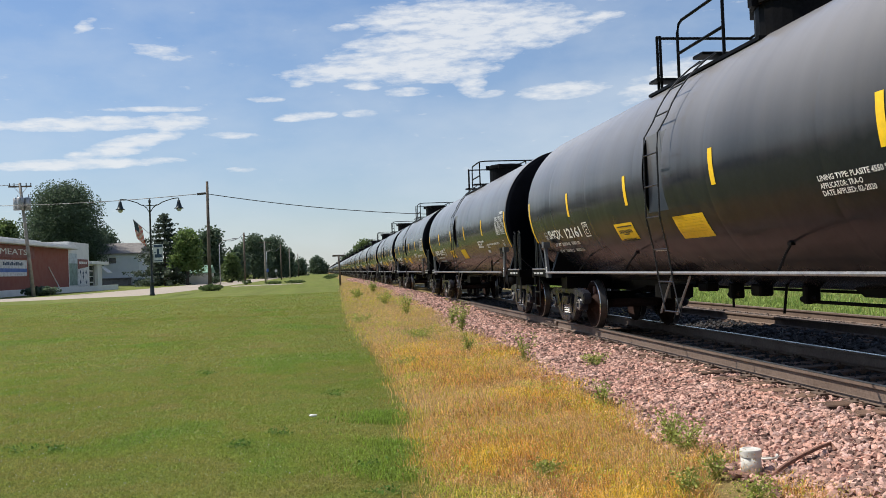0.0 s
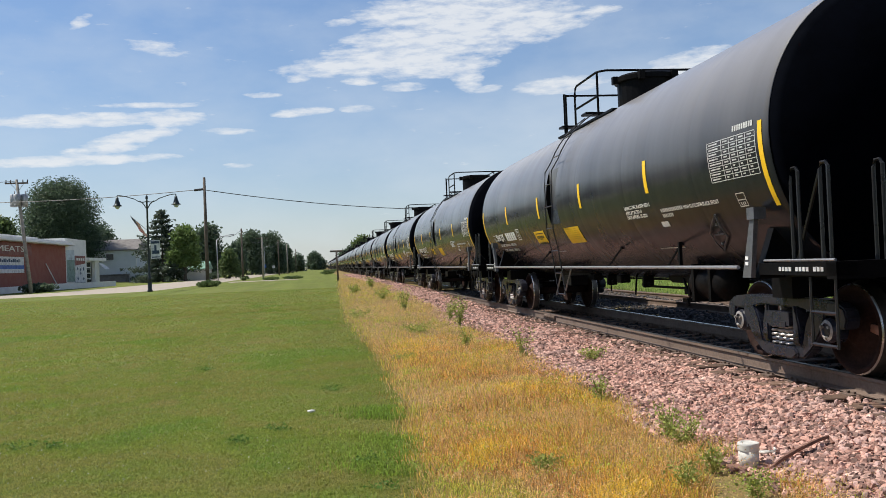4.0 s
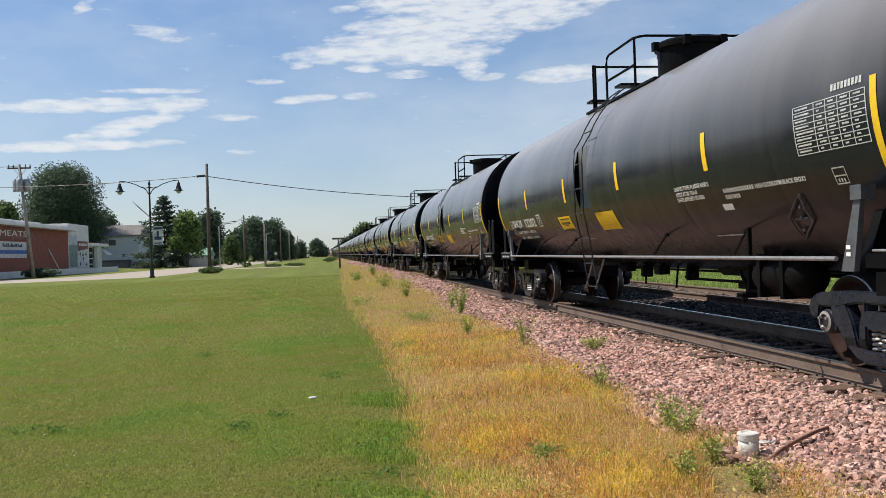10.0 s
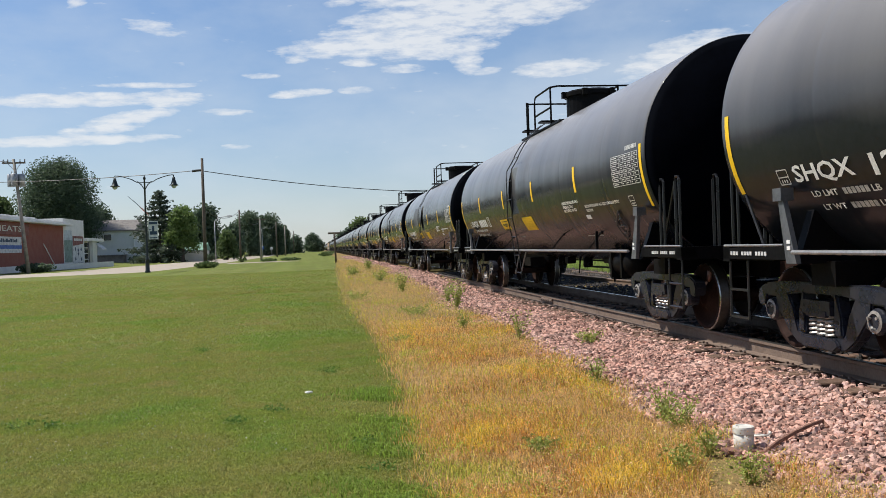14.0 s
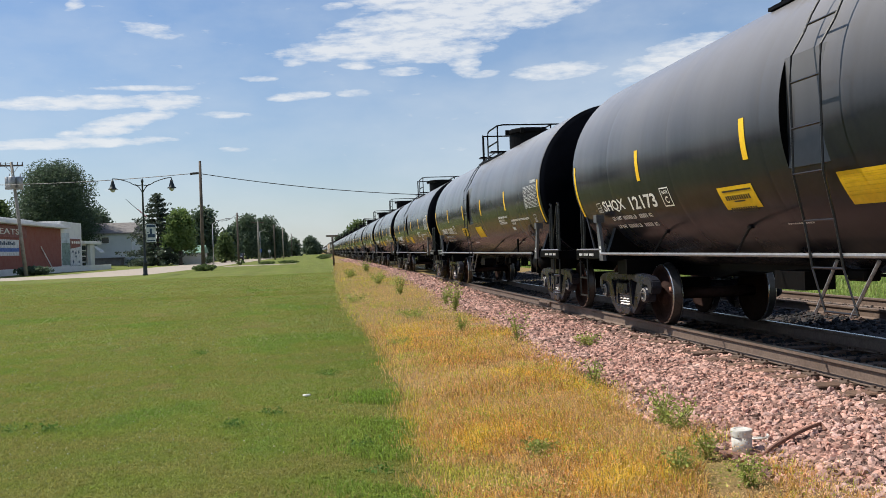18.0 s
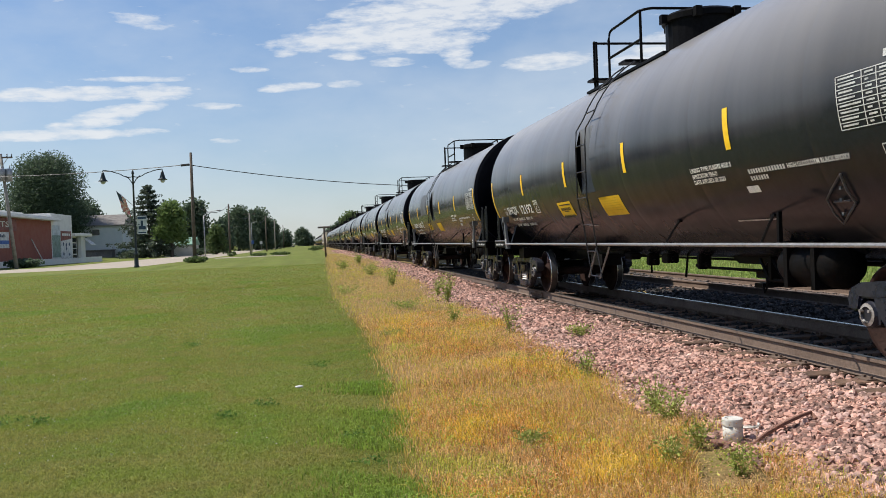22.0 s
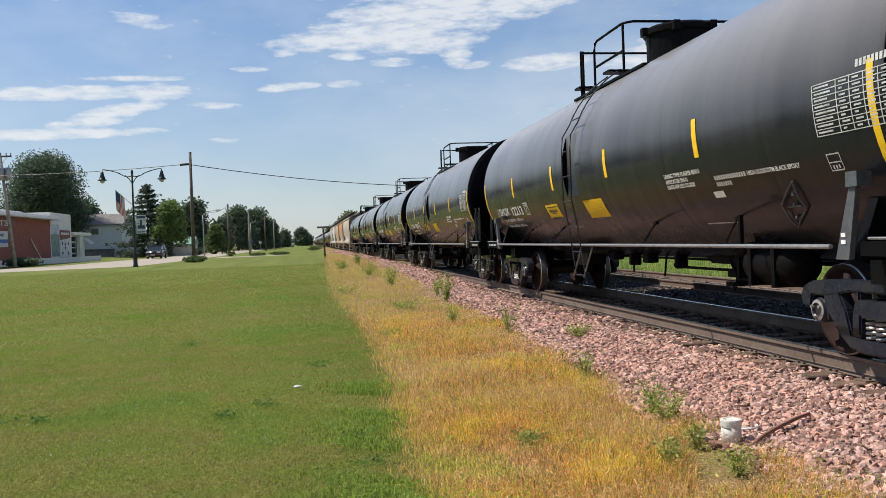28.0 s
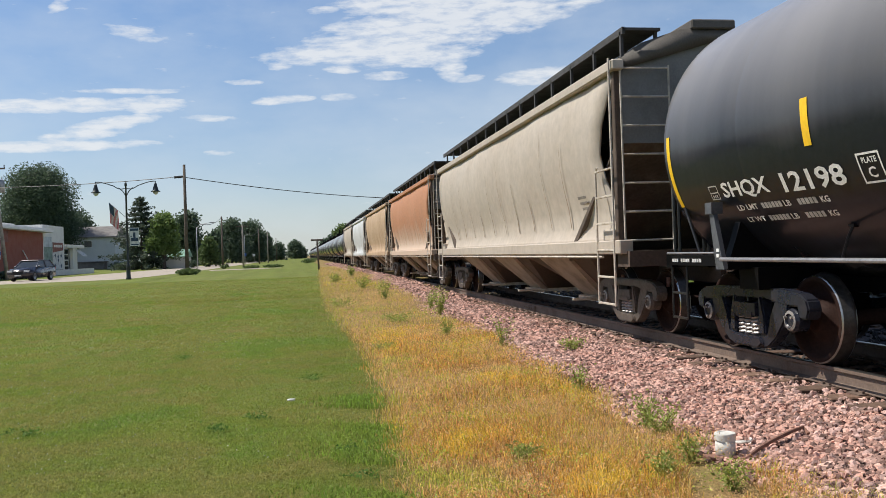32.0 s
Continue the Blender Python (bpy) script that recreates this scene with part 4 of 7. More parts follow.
def build_far_tank_car():
    """The cars at the train's tail, which stay far from the camera: tank, dome, railing, sills and trucks."""
    car = thing("tank_car", "black jacketed tank car far down the train", "tank car", group="tank cars of the train")
    bm = bmesh.new()
    lathe(bm, [(-8.28, 0.05), (-8.15, 0.95), (-7.9, 1.42), (-7.72, R), (7.72, R), (7.9, 1.42), (8.15, 0.95), (8.28, 0.05)], "y", (0, 0, ZC), 28)
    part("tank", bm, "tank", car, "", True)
    top = ZC + R
    bm = bmesh.new()
    lathe(bm, [(top - 0.1, 0.53), (top + 0.5, 0.55), (top + 0.52, 0.02)], "z", (0, 0, 0), 12)
    part("dome", bm, "frame", car)
    part("railing", bars([[(-0.78, 2.4, top - 0.2), (-0.78, 2.4, top + 0.65), (0.78, 2.4, top + 0.65)], [(-0.78, 1.6, top - 0.2), (-0.78, 1.6, top + 0.65), (-0.78, 0.2, top + 0.65), (-0.78, 0.2, top - 0.2)]], 0.03, 4), "frame", car)
    part("side_pipe", bars([[(-1.6, -6.5, 1.1), (-1.6, 6.5, 1.1)]], 0.03, 4), "pipe", car)
    for s in (-1, 1):
        part("end_frame", cbox(-1.5, 1.5, min(s * 6.7, s * 8.1), max(s * 6.7, s * 8.1), 0.75, 1.12), "frame", car)
        part("coupler", cbox(-0.2, 0.2, min(s * 8.1, s * 8.66), max(s * 8.1, s * 8.66), 0.7, 1.0), "rust", car)
    bm = bmesh.new()
    shell_patch(bm, 6.30, 7.20, arc_b(1.54), arc_b(1.83), 0.02)
    part("warning_panel", bm, "yellow", car)
    for y in (BOLSTER, -BOLSTER):
        bm = bmesh.new()
        for s in (-1, 1):
            box(bm, s * 0.93, s * 1.09, y - 1.15, y + 1.15, 0.5, 0.74)
            box(bm, s * 0.93, s * 1.09, y - 0.4, y + 0.4, 0.14, 0.5)
        for k in (-1, 1):
            lathe(bm, [(-0.82, 0.44), (-0.70, 0.45), (-0.69, 0.1), (0.69, 0.1), (0.70, 0.45), (0.82, 0.44)], "x", (0, y + k * 0.889, 0.457), 14)
        part("truck", bm, "cast", car)
    return car


def build_hopper(length, paint, label):
    """A curved-side covered hopper; its length is over the couplers."""
    h = length / 2
    car = thing("hopper_car", label, "hopper car", group="covered hoppers of the train")
    e = h - 1.05            # end of the side sheets
    side = [(-1.50, 1.34), (-1.47, 1.40), (-1.40, 1.60), (-1.44, 1.90), (-1.52, 2.25), (-1.59, 2.65), (-1.61, 3.05), (-1.58, 3.45), (-1.52, 3.70), (-1.46, 3.84)]
    for s in (1, -1):
        bm = bmesh.new()
        rings = []
        n = 26
        for i in range(n + 1):
            t = -1 + 2 * i / n
            ring = []
            for k, (x, z) in enumerate(side):
                seam = 0.008 * math.sin(i * 2.1) + 0.012 * math.sin(i * 0.7 + z)
                cut = 0.45 * math.sin(math.pi * min(1.0, (z - 1.3) / 2.5)) ** 2
                ring.append((s * (-x + seam), t * (e - cut), z))
            rings.append(ring)
        rows = [[bm.verts.new(p) for p in r] for r in rings]
        for a, b in zip(rows, rows[1:]):
            for i in range(len(side) - 1):
                bm.faces.new((a[i], a[i + 1], b[i + 1], b[i]))
        bmesh.ops.recalc_face_normals(bm, faces=bm.faces[:])
        bmesh.ops.solidify(bm, geom=bm.faces[:], thickness=0.03)
        part("side_wall", bm, paint, car, "", True)
        if s == -1:
            for i in range(2, int(2 * e / 1.18) - 1):
                y = -e + i * 1.18
                bm = bmesh.new()
                wob = 0.03 * math.sin(i * 2.3)
                rows = []
                reach = 5 + (i * 5) % 4
                for x, z in side[2:reach]:
                    w = 0.006 + 0.016 * max(0.0, (2.6 - z)) * (1 if i % 3 else 0.5)
                    rows.append([bm.verts.new((x - 0.026, y - w + wob * (z - 2), z)), bm.verts.new((x - 0.026, y + w + wob * (z - 2), z))])
                for a, b in zip(rows, rows[1:]):
                    bm.faces.new((a[0], a[1], b[1], b[0]))
                part("panel_seam", bm, "hseam", car)
        bm = cbox(s * 1.50 - 0.09, s * 1.50 + 0.09, -e - 0.2, e + 0.2, 3.78, 3.93, 0.02)
        part("top_chord", bm, paint, car)
        bm = cbox(s * 1.52 - 0.10, s * 1.52 + 0.10, -e - 0.35, e + 0.35, 1.16, 1.36, 0.015)
        part("side_sill", bm, paint, car)
        part("sill_pipe", bars([[(s * 1.60, -e + 0.4, 1.12), (s * 1.60, e - 0.4, 1.12)]], 0.022, 6), "hpipe", car)
    bm = bmesh.new()
    roof = [(-1.50, 3.90), (-1.1, 4.18), (-0.5, 4.38), (0, 4.43), (0.5, 4.38), (1.1, 4.18), (1.50, 3.90), (1.45, 3.8), (0, 4.2), (-1.45, 3.8)]
    loft(bm, [[(x, y, z) for x, z in roof] for y in (-e - 0.1, e + 0.1)])
    bmesh.ops.recalc_face_normals(bm, faces=bm.faces[:])
    part("roof", bm, "hroof", car, "grey roof with hatches", True)
    for s in (1, -1):
        bm = bmesh.new()
        box(bm, s * 0.80, s * 1.36, -e - 0.1, e + 0.1, 4.36, 4.40)
        box(bm, s * 1.34, s * 1.38, -e - 0.1, e + 0.1, 4.31, 4.41)
        for i in range(int(2 * e / 1.15) + 1):
            y = -e + i * 1.15
            box(bm, s * 1.34, s * 1.38, y - 0.03, y + 0.03, 3.92, 4.36)
            box(bm, s * 0.82, s * 0.86, y - 0.03, y + 0.03, 4.2, 4.36)
        part("running_board", bm, "hdark", car, "dark grated running board on brackets")
    for i in range(9):
        y = -e + 0.6 + i * (2 * e - 1.2) / 8
        part("hatch_cover", cbox(-0.34, 0.34, y - 0.75, y + 0.75, 4.38, 4.52, 0.02), "hroof", car)
    for s in (1, -1):
        # upright end sheet above, slope sheet running in below it, both darkened for shade
        bm = bmesh.new()
        y = s * e
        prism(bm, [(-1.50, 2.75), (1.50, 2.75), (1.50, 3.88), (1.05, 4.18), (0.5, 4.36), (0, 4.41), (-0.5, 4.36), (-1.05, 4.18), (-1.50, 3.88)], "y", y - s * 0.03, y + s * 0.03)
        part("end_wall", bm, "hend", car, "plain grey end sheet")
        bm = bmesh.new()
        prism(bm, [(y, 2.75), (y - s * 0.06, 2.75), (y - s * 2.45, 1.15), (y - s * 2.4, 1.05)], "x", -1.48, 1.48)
        part("slope_sheet", bm, "hslope", car, "slope sheet darkened brown for its shade")
        bm = bmesh.new()
        box(bm, -1.52, 1.52, min(y, y + s * 0.45), max(y, y + s * 0.45), 0.98, 1.20)
        box(bm, -0.25, 0.25, min(y - s * 1.5, y + s * 0.6), max(y - s * 1.5, y + s * 0.6), 0.72, 0.99)
        box(bm, -0.18, 0.18, min(y + s * 0.6, s * h), max(y + s * 0.6, s * h), 0.70, 0.98)
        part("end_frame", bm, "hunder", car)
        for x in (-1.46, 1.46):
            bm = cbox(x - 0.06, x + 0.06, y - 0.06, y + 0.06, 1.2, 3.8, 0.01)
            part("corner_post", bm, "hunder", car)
        # ladders on the end and on the side
        yy = y + s * 0.14
        lines = [[(-1.45, yy, 0.95), (-1.45, yy, 3.95)], [(-0.72, yy, 1.2), (-0.72, yy, 3.85)]] + [[(-1.45, yy, 1.35 + 0.41 * k), (-0.72, yy, 1.35 + 0.41 * k)] for k in range(7)]
        part("end_ladder", bars(lines, 0.016, 5), "hpipe", car, "pale end ladder")
        y1 = y - s * 0.55
        lines = [[(-1.62, yy, 0.42), (-1.62, yy, 3.95)], [(-1.62, y1, 0.42), (-1.62, y1, 2.35), (-1.62, y1 + s * 0.06, 2.45)]] + [[(-1.62, yy, 0.44 + 0.39 * k), (-1.62, y1, 0.44 + 0.39 * k)] for k in range(6)]
        part("side_ladder", bars(lines, 0.018, 5), "hpipe", car, "pale side ladder")
        bm = cbox(-1.53, -1.42, min(y - s * 0.1, y - s * 0.55), max(y - s * 0.1, y - s * 0.55), 1.36, 1.52, 0.01)
        part("gusset", bm, paint, car)
    # outlet bays under the floor, darkened for shade behind their pale side sheets
    for k in (-1, 0, 1):
        yc = k * (e - 1.3) * 0.62
        bm = bmesh.new()
        loft(bm, [[(-1.44, yc - 2.2, 1.2), (1.44, yc - 2.2, 1.2), (1.44, yc + 2.2, 1.2), (-1.44, yc + 2.2, 1.2)],
                  [(-0.45, yc - 0.5, 0.36), (0.45, yc - 0.5, 0.36), (0.45, yc + 0.5, 0.36), (-0.45, yc + 0.5, 0.36)]])
        bmesh.ops.recalc_face_normals(bm, faces=bm.faces[:])
        part("hopper_bay", bm, "hunder", car, "tapered discharge bay")
        bm = bmesh.new()
        box(bm, -0.75, 0.75, yc - 0.42, yc + 0.42, 0.28, 0.36)
        tube(bm, [(-1.15, yc - 0.45, 0.33), (-0.5, yc - 0.45, 0.33)], 0.03, 6)
        part("outlet_gate", bm, "hpipe", car)
        bm = bmesh.new()
        loft(bm, [[(-1.49, yc - 1.0, 1.2), (-1.49, yc + 1.0, 1.2), (-1.40, yc + 1.0, 1.2), (-1.40, yc - 1.0, 1.2)],
                  [(-0.58, yc - 0.46, 0.33), (-0.58, yc + 0.46, 0.33), (-0.44, yc + 0.46, 0.33), (-0.44, yc - 0.46, 0.33)]])
        bmesh.ops.recalc_face_normals(bm, faces=bm.faces[:])
        part("bay_side", bm, "hrib", car, "pale side sheet of the bay")
    bm = bmesh.new()
    for i in range(3):
        z0, y1 = 2.05 - 0.09 * i, -e + 1.75 - 0.06 * i
        xs = [float(np.interp(z, [p[1] for p in side], [p[0] for p in side])) - 0.028 for z in (z0, z0 + 0.045)]
        v = [bm.verts.new(p) for p in ((xs[0], -e + 1.35, z0), (xs[0], y1, z0), (xs[1], y1, z0 + 0.045), (xs[1], -e + 1.35, z0 + 0.045))]
        bm.faces.new(v)
    part("side_marking", bm, "greyink2", car, "worn unreadable stencil")
    build_truck(car, e - 0.85, True)
    build_truck(car, -e + 0.85, True)
    return car


M["sand"] = material("sun_faded_beige_paint", (0.46, 0.395, 0.325), 0.6, vary=0.12, scale=0.5, fine=6, bump=0.03, other=(0.40, 0.335, 0.27))
M["orange"] = material("rust_bled_beige_paint", (0.44, 0.20, 0.10), 0.7, vary=0.15, scale=0.6, fine=10, bump=0.03, other=(0.42, 0.22, 0.13))
def bleached(m, low):
    """Rust-orange paint above, bleached along the lower side with a ragged edge."""
    tree = m.node_tree
    b = tree.nodes["Principled BSDF"]
    coord = tree.nodes.new("ShaderNodeTexCoord")
    sep = tree.nodes.new("ShaderNodeSeparateXYZ")
    tree.links.new(coord.outputs["Object"], sep.inputs[0])
    mp = tree.nodes.new("ShaderNodeMapping")
    mp.inputs["Scale"].default_value = (1, 2.5, 0.5)
    tree.links.new(coord.outputs["Object"], mp.inputs[0])
    n = node(tree, "ShaderNodeTexNoise", Scale=1.4, Detail=5.0, Roughness=0.65)
    tree.links.new(mp.outputs[0], n.inputs[0])
    edge = math_node(tree, "ADD", sep.outputs[2], math_node(tree, "MULTIPLY", n.outputs[0], 1.5))
    f = ramp(tree, math_node(tree, "MULTIPLY", math_node(tree, "SUBTRACT", edge, 2.3), 1.1), (0.0, 0.0), (1.0, 1.0))
    tree.links.new(mixed(tree, f, low, b.inputs["Base Color"].links[0].from_socket), b.inputs["Base Color"])
    return m


bleached(M["orange"], (0.50, 0.38, 0.29))
M["tan"] = material("tan_hopper_paint", (0.46, 0.32, 0.20), 0.65, vary=0.12, scale=0.7, fine=9, bump=0.03, other=(0.38, 0.25, 0.15))
M["pale"] = material("pale_grey_hopper_paint", (0.55, 0.56, 0.56), 0.6, vary=0.08, scale=0.8, fine=9, bump=0.03, other=(0.46, 0.46, 0.45))
M["hrib"] = material("pale_tan_rib", (0.36, 0.29, 0.23), 0.8, vary=0.2, scale=2, bump=0.05)
M["hseam"] = material("dirty_seam", (0.24, 0.17, 0.11), 0.85, vary=0.4, scale=3, fine=12, bump=0.1, other=(0.36, 0.28, 0.2))
M["hroof"] = material("grey_roof_paint", (0.10, 0.088, 0.078), 0.7, vary=0.2, scale=1.5, bump=0.1)
# end sheet, slope and underframe have their shade put into the colour
M["hend"] = material("shaded_grey_end_paint", (0.20, 0.195, 0.185), 0.65, vary=0.15, scale=1.5, bump=0.05)
M["hunder"] = material("shaded_brown_underframe", (0.075, 0.05, 0.036), 0.8, vary=0.25, scale=2, fine=20, bump=0.1, other=(0.11, 0.08, 0.06))
M["hslope"] = material("shaded_brown_slope_paint", (0.085, 0.062, 0.047), 0.8, vary=0.25, scale=2, fine=20, bump=0.1, other=(0.17, 0.13, 0.10))
M["hdark"] = material("dark_grating", (0.06, 0.055, 0.055), 0.7, vary=0.3, scale=3, bump=0.2)
M["hpipe"] = material("pale_worn_ladder_paint", (0.56, 0.50, 0.42), 0.6, vary=0.2, scale=6, bump=0.05, other=(0.25, 0.2, 0.16))
M["greyink2"] = material("faded_dark_stencil", (0.22, 0.19, 0.16), 0.8, vary=0.3, scale=9, bump=0)

# ---- the train in its order ----
# where the far truck of the first car stands at each time
def first_truck(t):
    return 16.969 - 20.364 * t - 0.026746 * t ** 2 + 0.0017762 * t ** 3 - 2.7252e-5 * t ** 4


NUMBERS = {6: "12211", 10: "12168", 16: "12201", 19: "12184", 25: "12164", 32: "12217", 0: "12161", 1: "12215", 2: "12219", 7: "12206", 8: "12207", 9: "12175", 11: "12204", 12: "12202", 13: "12220", 14: "12346", 15: "12205",
           20: "12194", 21: "12173", 22: "12132", 26: "12192", 27: "12193", 28: "12191", 29: "12167", 33: "12213", 34: "12334", 35: "12190", 36: "12221", 37: "12198"}
SLACK = {0: 0.08, 2: -0.20, 9: 0.15, 10: 0.15, 15: -0.10, 23: -0.06, 26: -0.08, 29: 0.10, 35: 0.15}    # play in the couplers, metres
TRAIN = []      # (thing, place of its middle along the train)


def mark_car(car, k):
    """The car's own number; where it cannot be read, plain bars."""
    if k in NUMBERS:
        text_part("SHQX", 0.09, arc_b(1.735), 0.92, 0.205, car)
        text_part(NUMBERS[k], 1.25, arc_b(1.735), 0.96, 0.205, car)
    else:
        text_part("SHQX", 0.09, arc_b(1.735), 0.92, 0.205, car)
        bm = bmesh.new()
        for j in range(5):
            shell_patch(bm, 1.22 + 0.21 * j, 1.38 + 0.21 * j, arc_b(1.735), arc_b(1.735) + 0.205, 0, 0.006, 3)
        part("number_bar", bm, "white", car, "unreadable white car number")


def assemble():
    first = build_tank_car()
    for k in range(-2, 38):
        at = 17.33 * k - BOLSTER - SLACK.get(k, 0.0)
        car = first if k == -2 else copy_thing(first, pose(0, 0, 0))
        TRAIN.append((car, at, True))
    for (car, at, near), k in zip(TRAIN, range(-2, 38)):
        mark_car(car, k)
        if k in (25, 29):
            # an older pattern: one panel only, farther along the side
            for child in list(car.children):
                if child.name.startswith("warning_panel"):
                    if child.data.vertices[0].co.y > BOLSTER - 5:
                        for sub in list(child.children):
                            bpy.data.objects.remove(sub)
                        bpy.data.objects.remove(child)
                    else:
                        child.location.y -= 1.9
        if k == 33:
            for child in car.children:
                if child.name.startswith("data_table"):
                    child.location.y -= 0.40
        if k in (27, 18):
            bm = bmesh.new()
            shell_patch(bm, 2.9, 4.35, arc_b(2.20), arc_b(2.95), 0, 0.005, 8)
            part("paint_patch", bm, "grimy", car, "lighter grey repainted patch")
    at = 17.33 * 37 - BOLSTER + HALF
    for length, paint, label in ((17.6, "sand", "sun-faded beige covered hopper with ladders, rolling in the train"), (15.4, "orange", "rust-stained orange and beige covered hopper"),
                                 (16.2, "tan", "tan covered hopper with curved sides"), (15.6, "pale", "pale grey covered hopper with curved sides"), (15.6, "sand", "faded beige covered hopper far down the train")):
        TRAIN.append((build_hopper(length, paint, label), at + length / 2, False))
        at += length
    tail = build_far_tank_car()
    for k in range(26):
        TRAIN.append((tail if k == 0 else copy_thing(tail, pose(0, 0, 0)), at + HALF, False))
        at += 17.33


assemble()

# ---- street side: pavement, buildings, poles, lamps ----
M["concrete"] = material("pale_worn_concrete", (0.36, 0.305, 0.245), 0.9, vary=0.15, scale=0.35, fine=12, bump=0.1, other=(0.30, 0.265, 0.22))
M["gravel"] = material("pale_gravel", (0.52, 0.48, 0.42), 0.95, vary=0.2, scale=0.5, fine=14, bump=0.2)
M["brick"] = material("red_brick", (0.25, 0.086, 0.062), 0.9, vary=0.15, scale=1.2, fine=12, bump=0.1, other=(0.24, 0.07, 0.05))
M["mortar"] = material("mortar", (0.34, 0.20, 0.16), 0.95, vary=0.15, scale=3, bump=0.1)
M["whitewall"] = material("white_painted_wall", (0.66, 0.66, 0.64), 0.8, vary=0.06, scale=0.6, fine=10, bump=0.03, other=(0.56, 0.56, 0.55))
M["greywall"] = material("blue_grey_siding", (0.52, 0.55, 0.56), 0.75, other=(0.47, 0.50, 0.51), vary=0.04, scale=0.8, fine=10, bump=0.03)
M["shingle"] = material("brown_grey_shingles", (0.19, 0.175, 0.165), 0.9, vary=0.2, scale=1.5, fine=10, bump=0.1)
M["greenroof"] = material("green_metal_roof", (0.22, 0.38, 0.27), 0.5, vary=0.08, scale=1, bump=0.02)
M["darkglass"] = material("dark_window_glass", (0.02, 0.025, 0.03), 0.08, vary=0.05, scale=2, bump=0, spec=0.6)
M["wood"] = material("weathered_pole_wood", (0.135, 0.105, 0.082), 0.9, vary=0.3, scale=2.5, fine=25, bump=0.3)
M["paleWood"] = material("grey_weathered_pole_wood", (0.32, 0.29, 0.25), 0.9, vary=0.2, scale=2, fine=20, bump=0.2)
M["lampmetal"] = material("black_green_lamp_enamel", (0.018, 0.026, 0.026), 0.35, 0.2, vary=0.15, scale=4, bump=0.03)
M["zinc"] = material("dull_zinc", (0.35, 0.36, 0.37), 0.5, 0.4, vary=0.1, scale=3, bump=0.03)
M["wire"] = material("black_cable", (0.03, 0.03, 0.032), 0.6, vary=0.1, bump=0)
M["brownsign"] = material("brown_sign_board", (0.20, 0.055, 0.045), 0.6, vary=0.06, scale=2, bump=0.02)
M["bluesign"] = material("blue_banner", (0.05, 0.13, 0.42), 0.6, vary=0.06, scale=2, bump=0)
M["banner"] = material("white_banner_cloth", (0.62, 0.63, 0.63), 0.7, vary=0.06, scale=3, bump=0)
M["navy"] = material("dark_banner_print", (0.04, 0.07, 0.12), 0.7, vary=0.1, bump=0)
M["red"] = material("flag_red", (0.50, 0.025, 0.04), 0.7, vary=0.1, bump=0)
M["flagwhite"] = material("flag_white", (0.68, 0.66, 0.66), 0.7, vary=0.08, bump=0)


def pavement():
    near = [(-75, 95), (-45, 76), (-30, 66.5), (-21.2, 64.5), (-17.5, 66), (-14.2, 67), (-13.0, 69), (-12.6, 74), (-12.2, 84), (-11.6, 100), (-10.6, 300), (-10, 900)]
    far = [(-80, 102), (-48, 88), (-31, 79), (-25.9, 77.5), (-23.4, 81), (-22.6, 88), (-22.2, 96), (-21.8, 106), (-21.2, 118), (-20.0, 135), (-17, 300), (-17, 900)]
    bm = bmesh.new()
    cols = []
    for (x0, y0), (x1, y1) in zip(near, far):
        cols.append([bm.verts.new((x0 + (x1 - x0) * k / 8, y0 + (y1 - y0) * k / 8, gz(x0 + (x1 - x0) * k / 8, y0 + (y1 - y0) * k / 8) + (0.0 if k in (0, 8) else 0.03))) for k in range(9)])
    for a, b in zip(cols, cols[1:]):
        for k in range(8):
            bm.faces.new((a[k], a[k + 1], b[k + 1], b[k]))
    bmesh.ops.recalc_face_normals(bm, faces=bm.faces[:])
    tagged(link_mesh("road", bm, "concrete"), "pale worn concrete street beside the lawn", "road", kind="structure")
    # side drive across the lawn's far end
    bm = bmesh.new()
    pts = [(-10.3, 96, -10.3, 103), (-6, 98, -6, 104), (-2.4, 99.5, -2.4, 102)]
    rows = [[bm.verts.new((x, y, gz(x, y) + 0.012)), bm.verts.new((u, v, gz(u, v) + 0.012))] for x, y, u, v in pts]
    for a, b in zip(rows, rows[1:]):
        bm.faces.new((a[0], b[0], b[1], a[1]))
    tagged(link_mesh("driveway", bm, "concrete"), "short pale gravel drive across the grass", "driveway", kind="structure")
    bm = bmesh.new()
    rows = [[bm.verts.new((19.5, y, gz(19.5, y) + 0.02)), bm.verts.new((60, y, gz(60, y) + 0.02))] for y in (-60, -10, 8, 20, 30, 46, 100, 400)]
    for a, b in zip(rows, rows[1:]):
        bm.faces.new((a[0], a[1], b[1], b[0]))
    tagged(link_mesh("gravel_road", bm, "gravel"), "pale gravel road beyond the second track", "road", kind="structure")


pavement()


def wall_text(words, at, width, height, parent, mat):
    """Letters standing on a wall that faces +x; they read from small y to large y."""
    curve = bpy.data.curves.new("lettering", "FONT")
    curve.body, curve.resolution_u, curve.extrude = words, 2, 0.02
    holder = bpy.data.objects.new("lettering", curve)
    me = bpy.data.meshes.new_from_object(holder)
    bpy.data.objects.remove(holder)
    co = np.zeros(len(me.vertices) * 3)
    me.vertices.foreach_get("co", co)
    co = co.reshape(-1, 3)
    lo, hi = co.min(0), co.max(0)
    out = np.stack([at[0] + (co[:, 2] - lo[2]), at[1] + (co[:, 0] - lo[0]) / (hi[0] - lo[0]) * width, at[2] + (co[:, 1] - lo[1]) / (hi[1] - lo[1]) * height], 1)
    me.vertices.foreach_set("co", out.ravel())
    me.materials.append(M[mat])
    ob = new("lettering", me)
    ob.parent = parent
    return ob


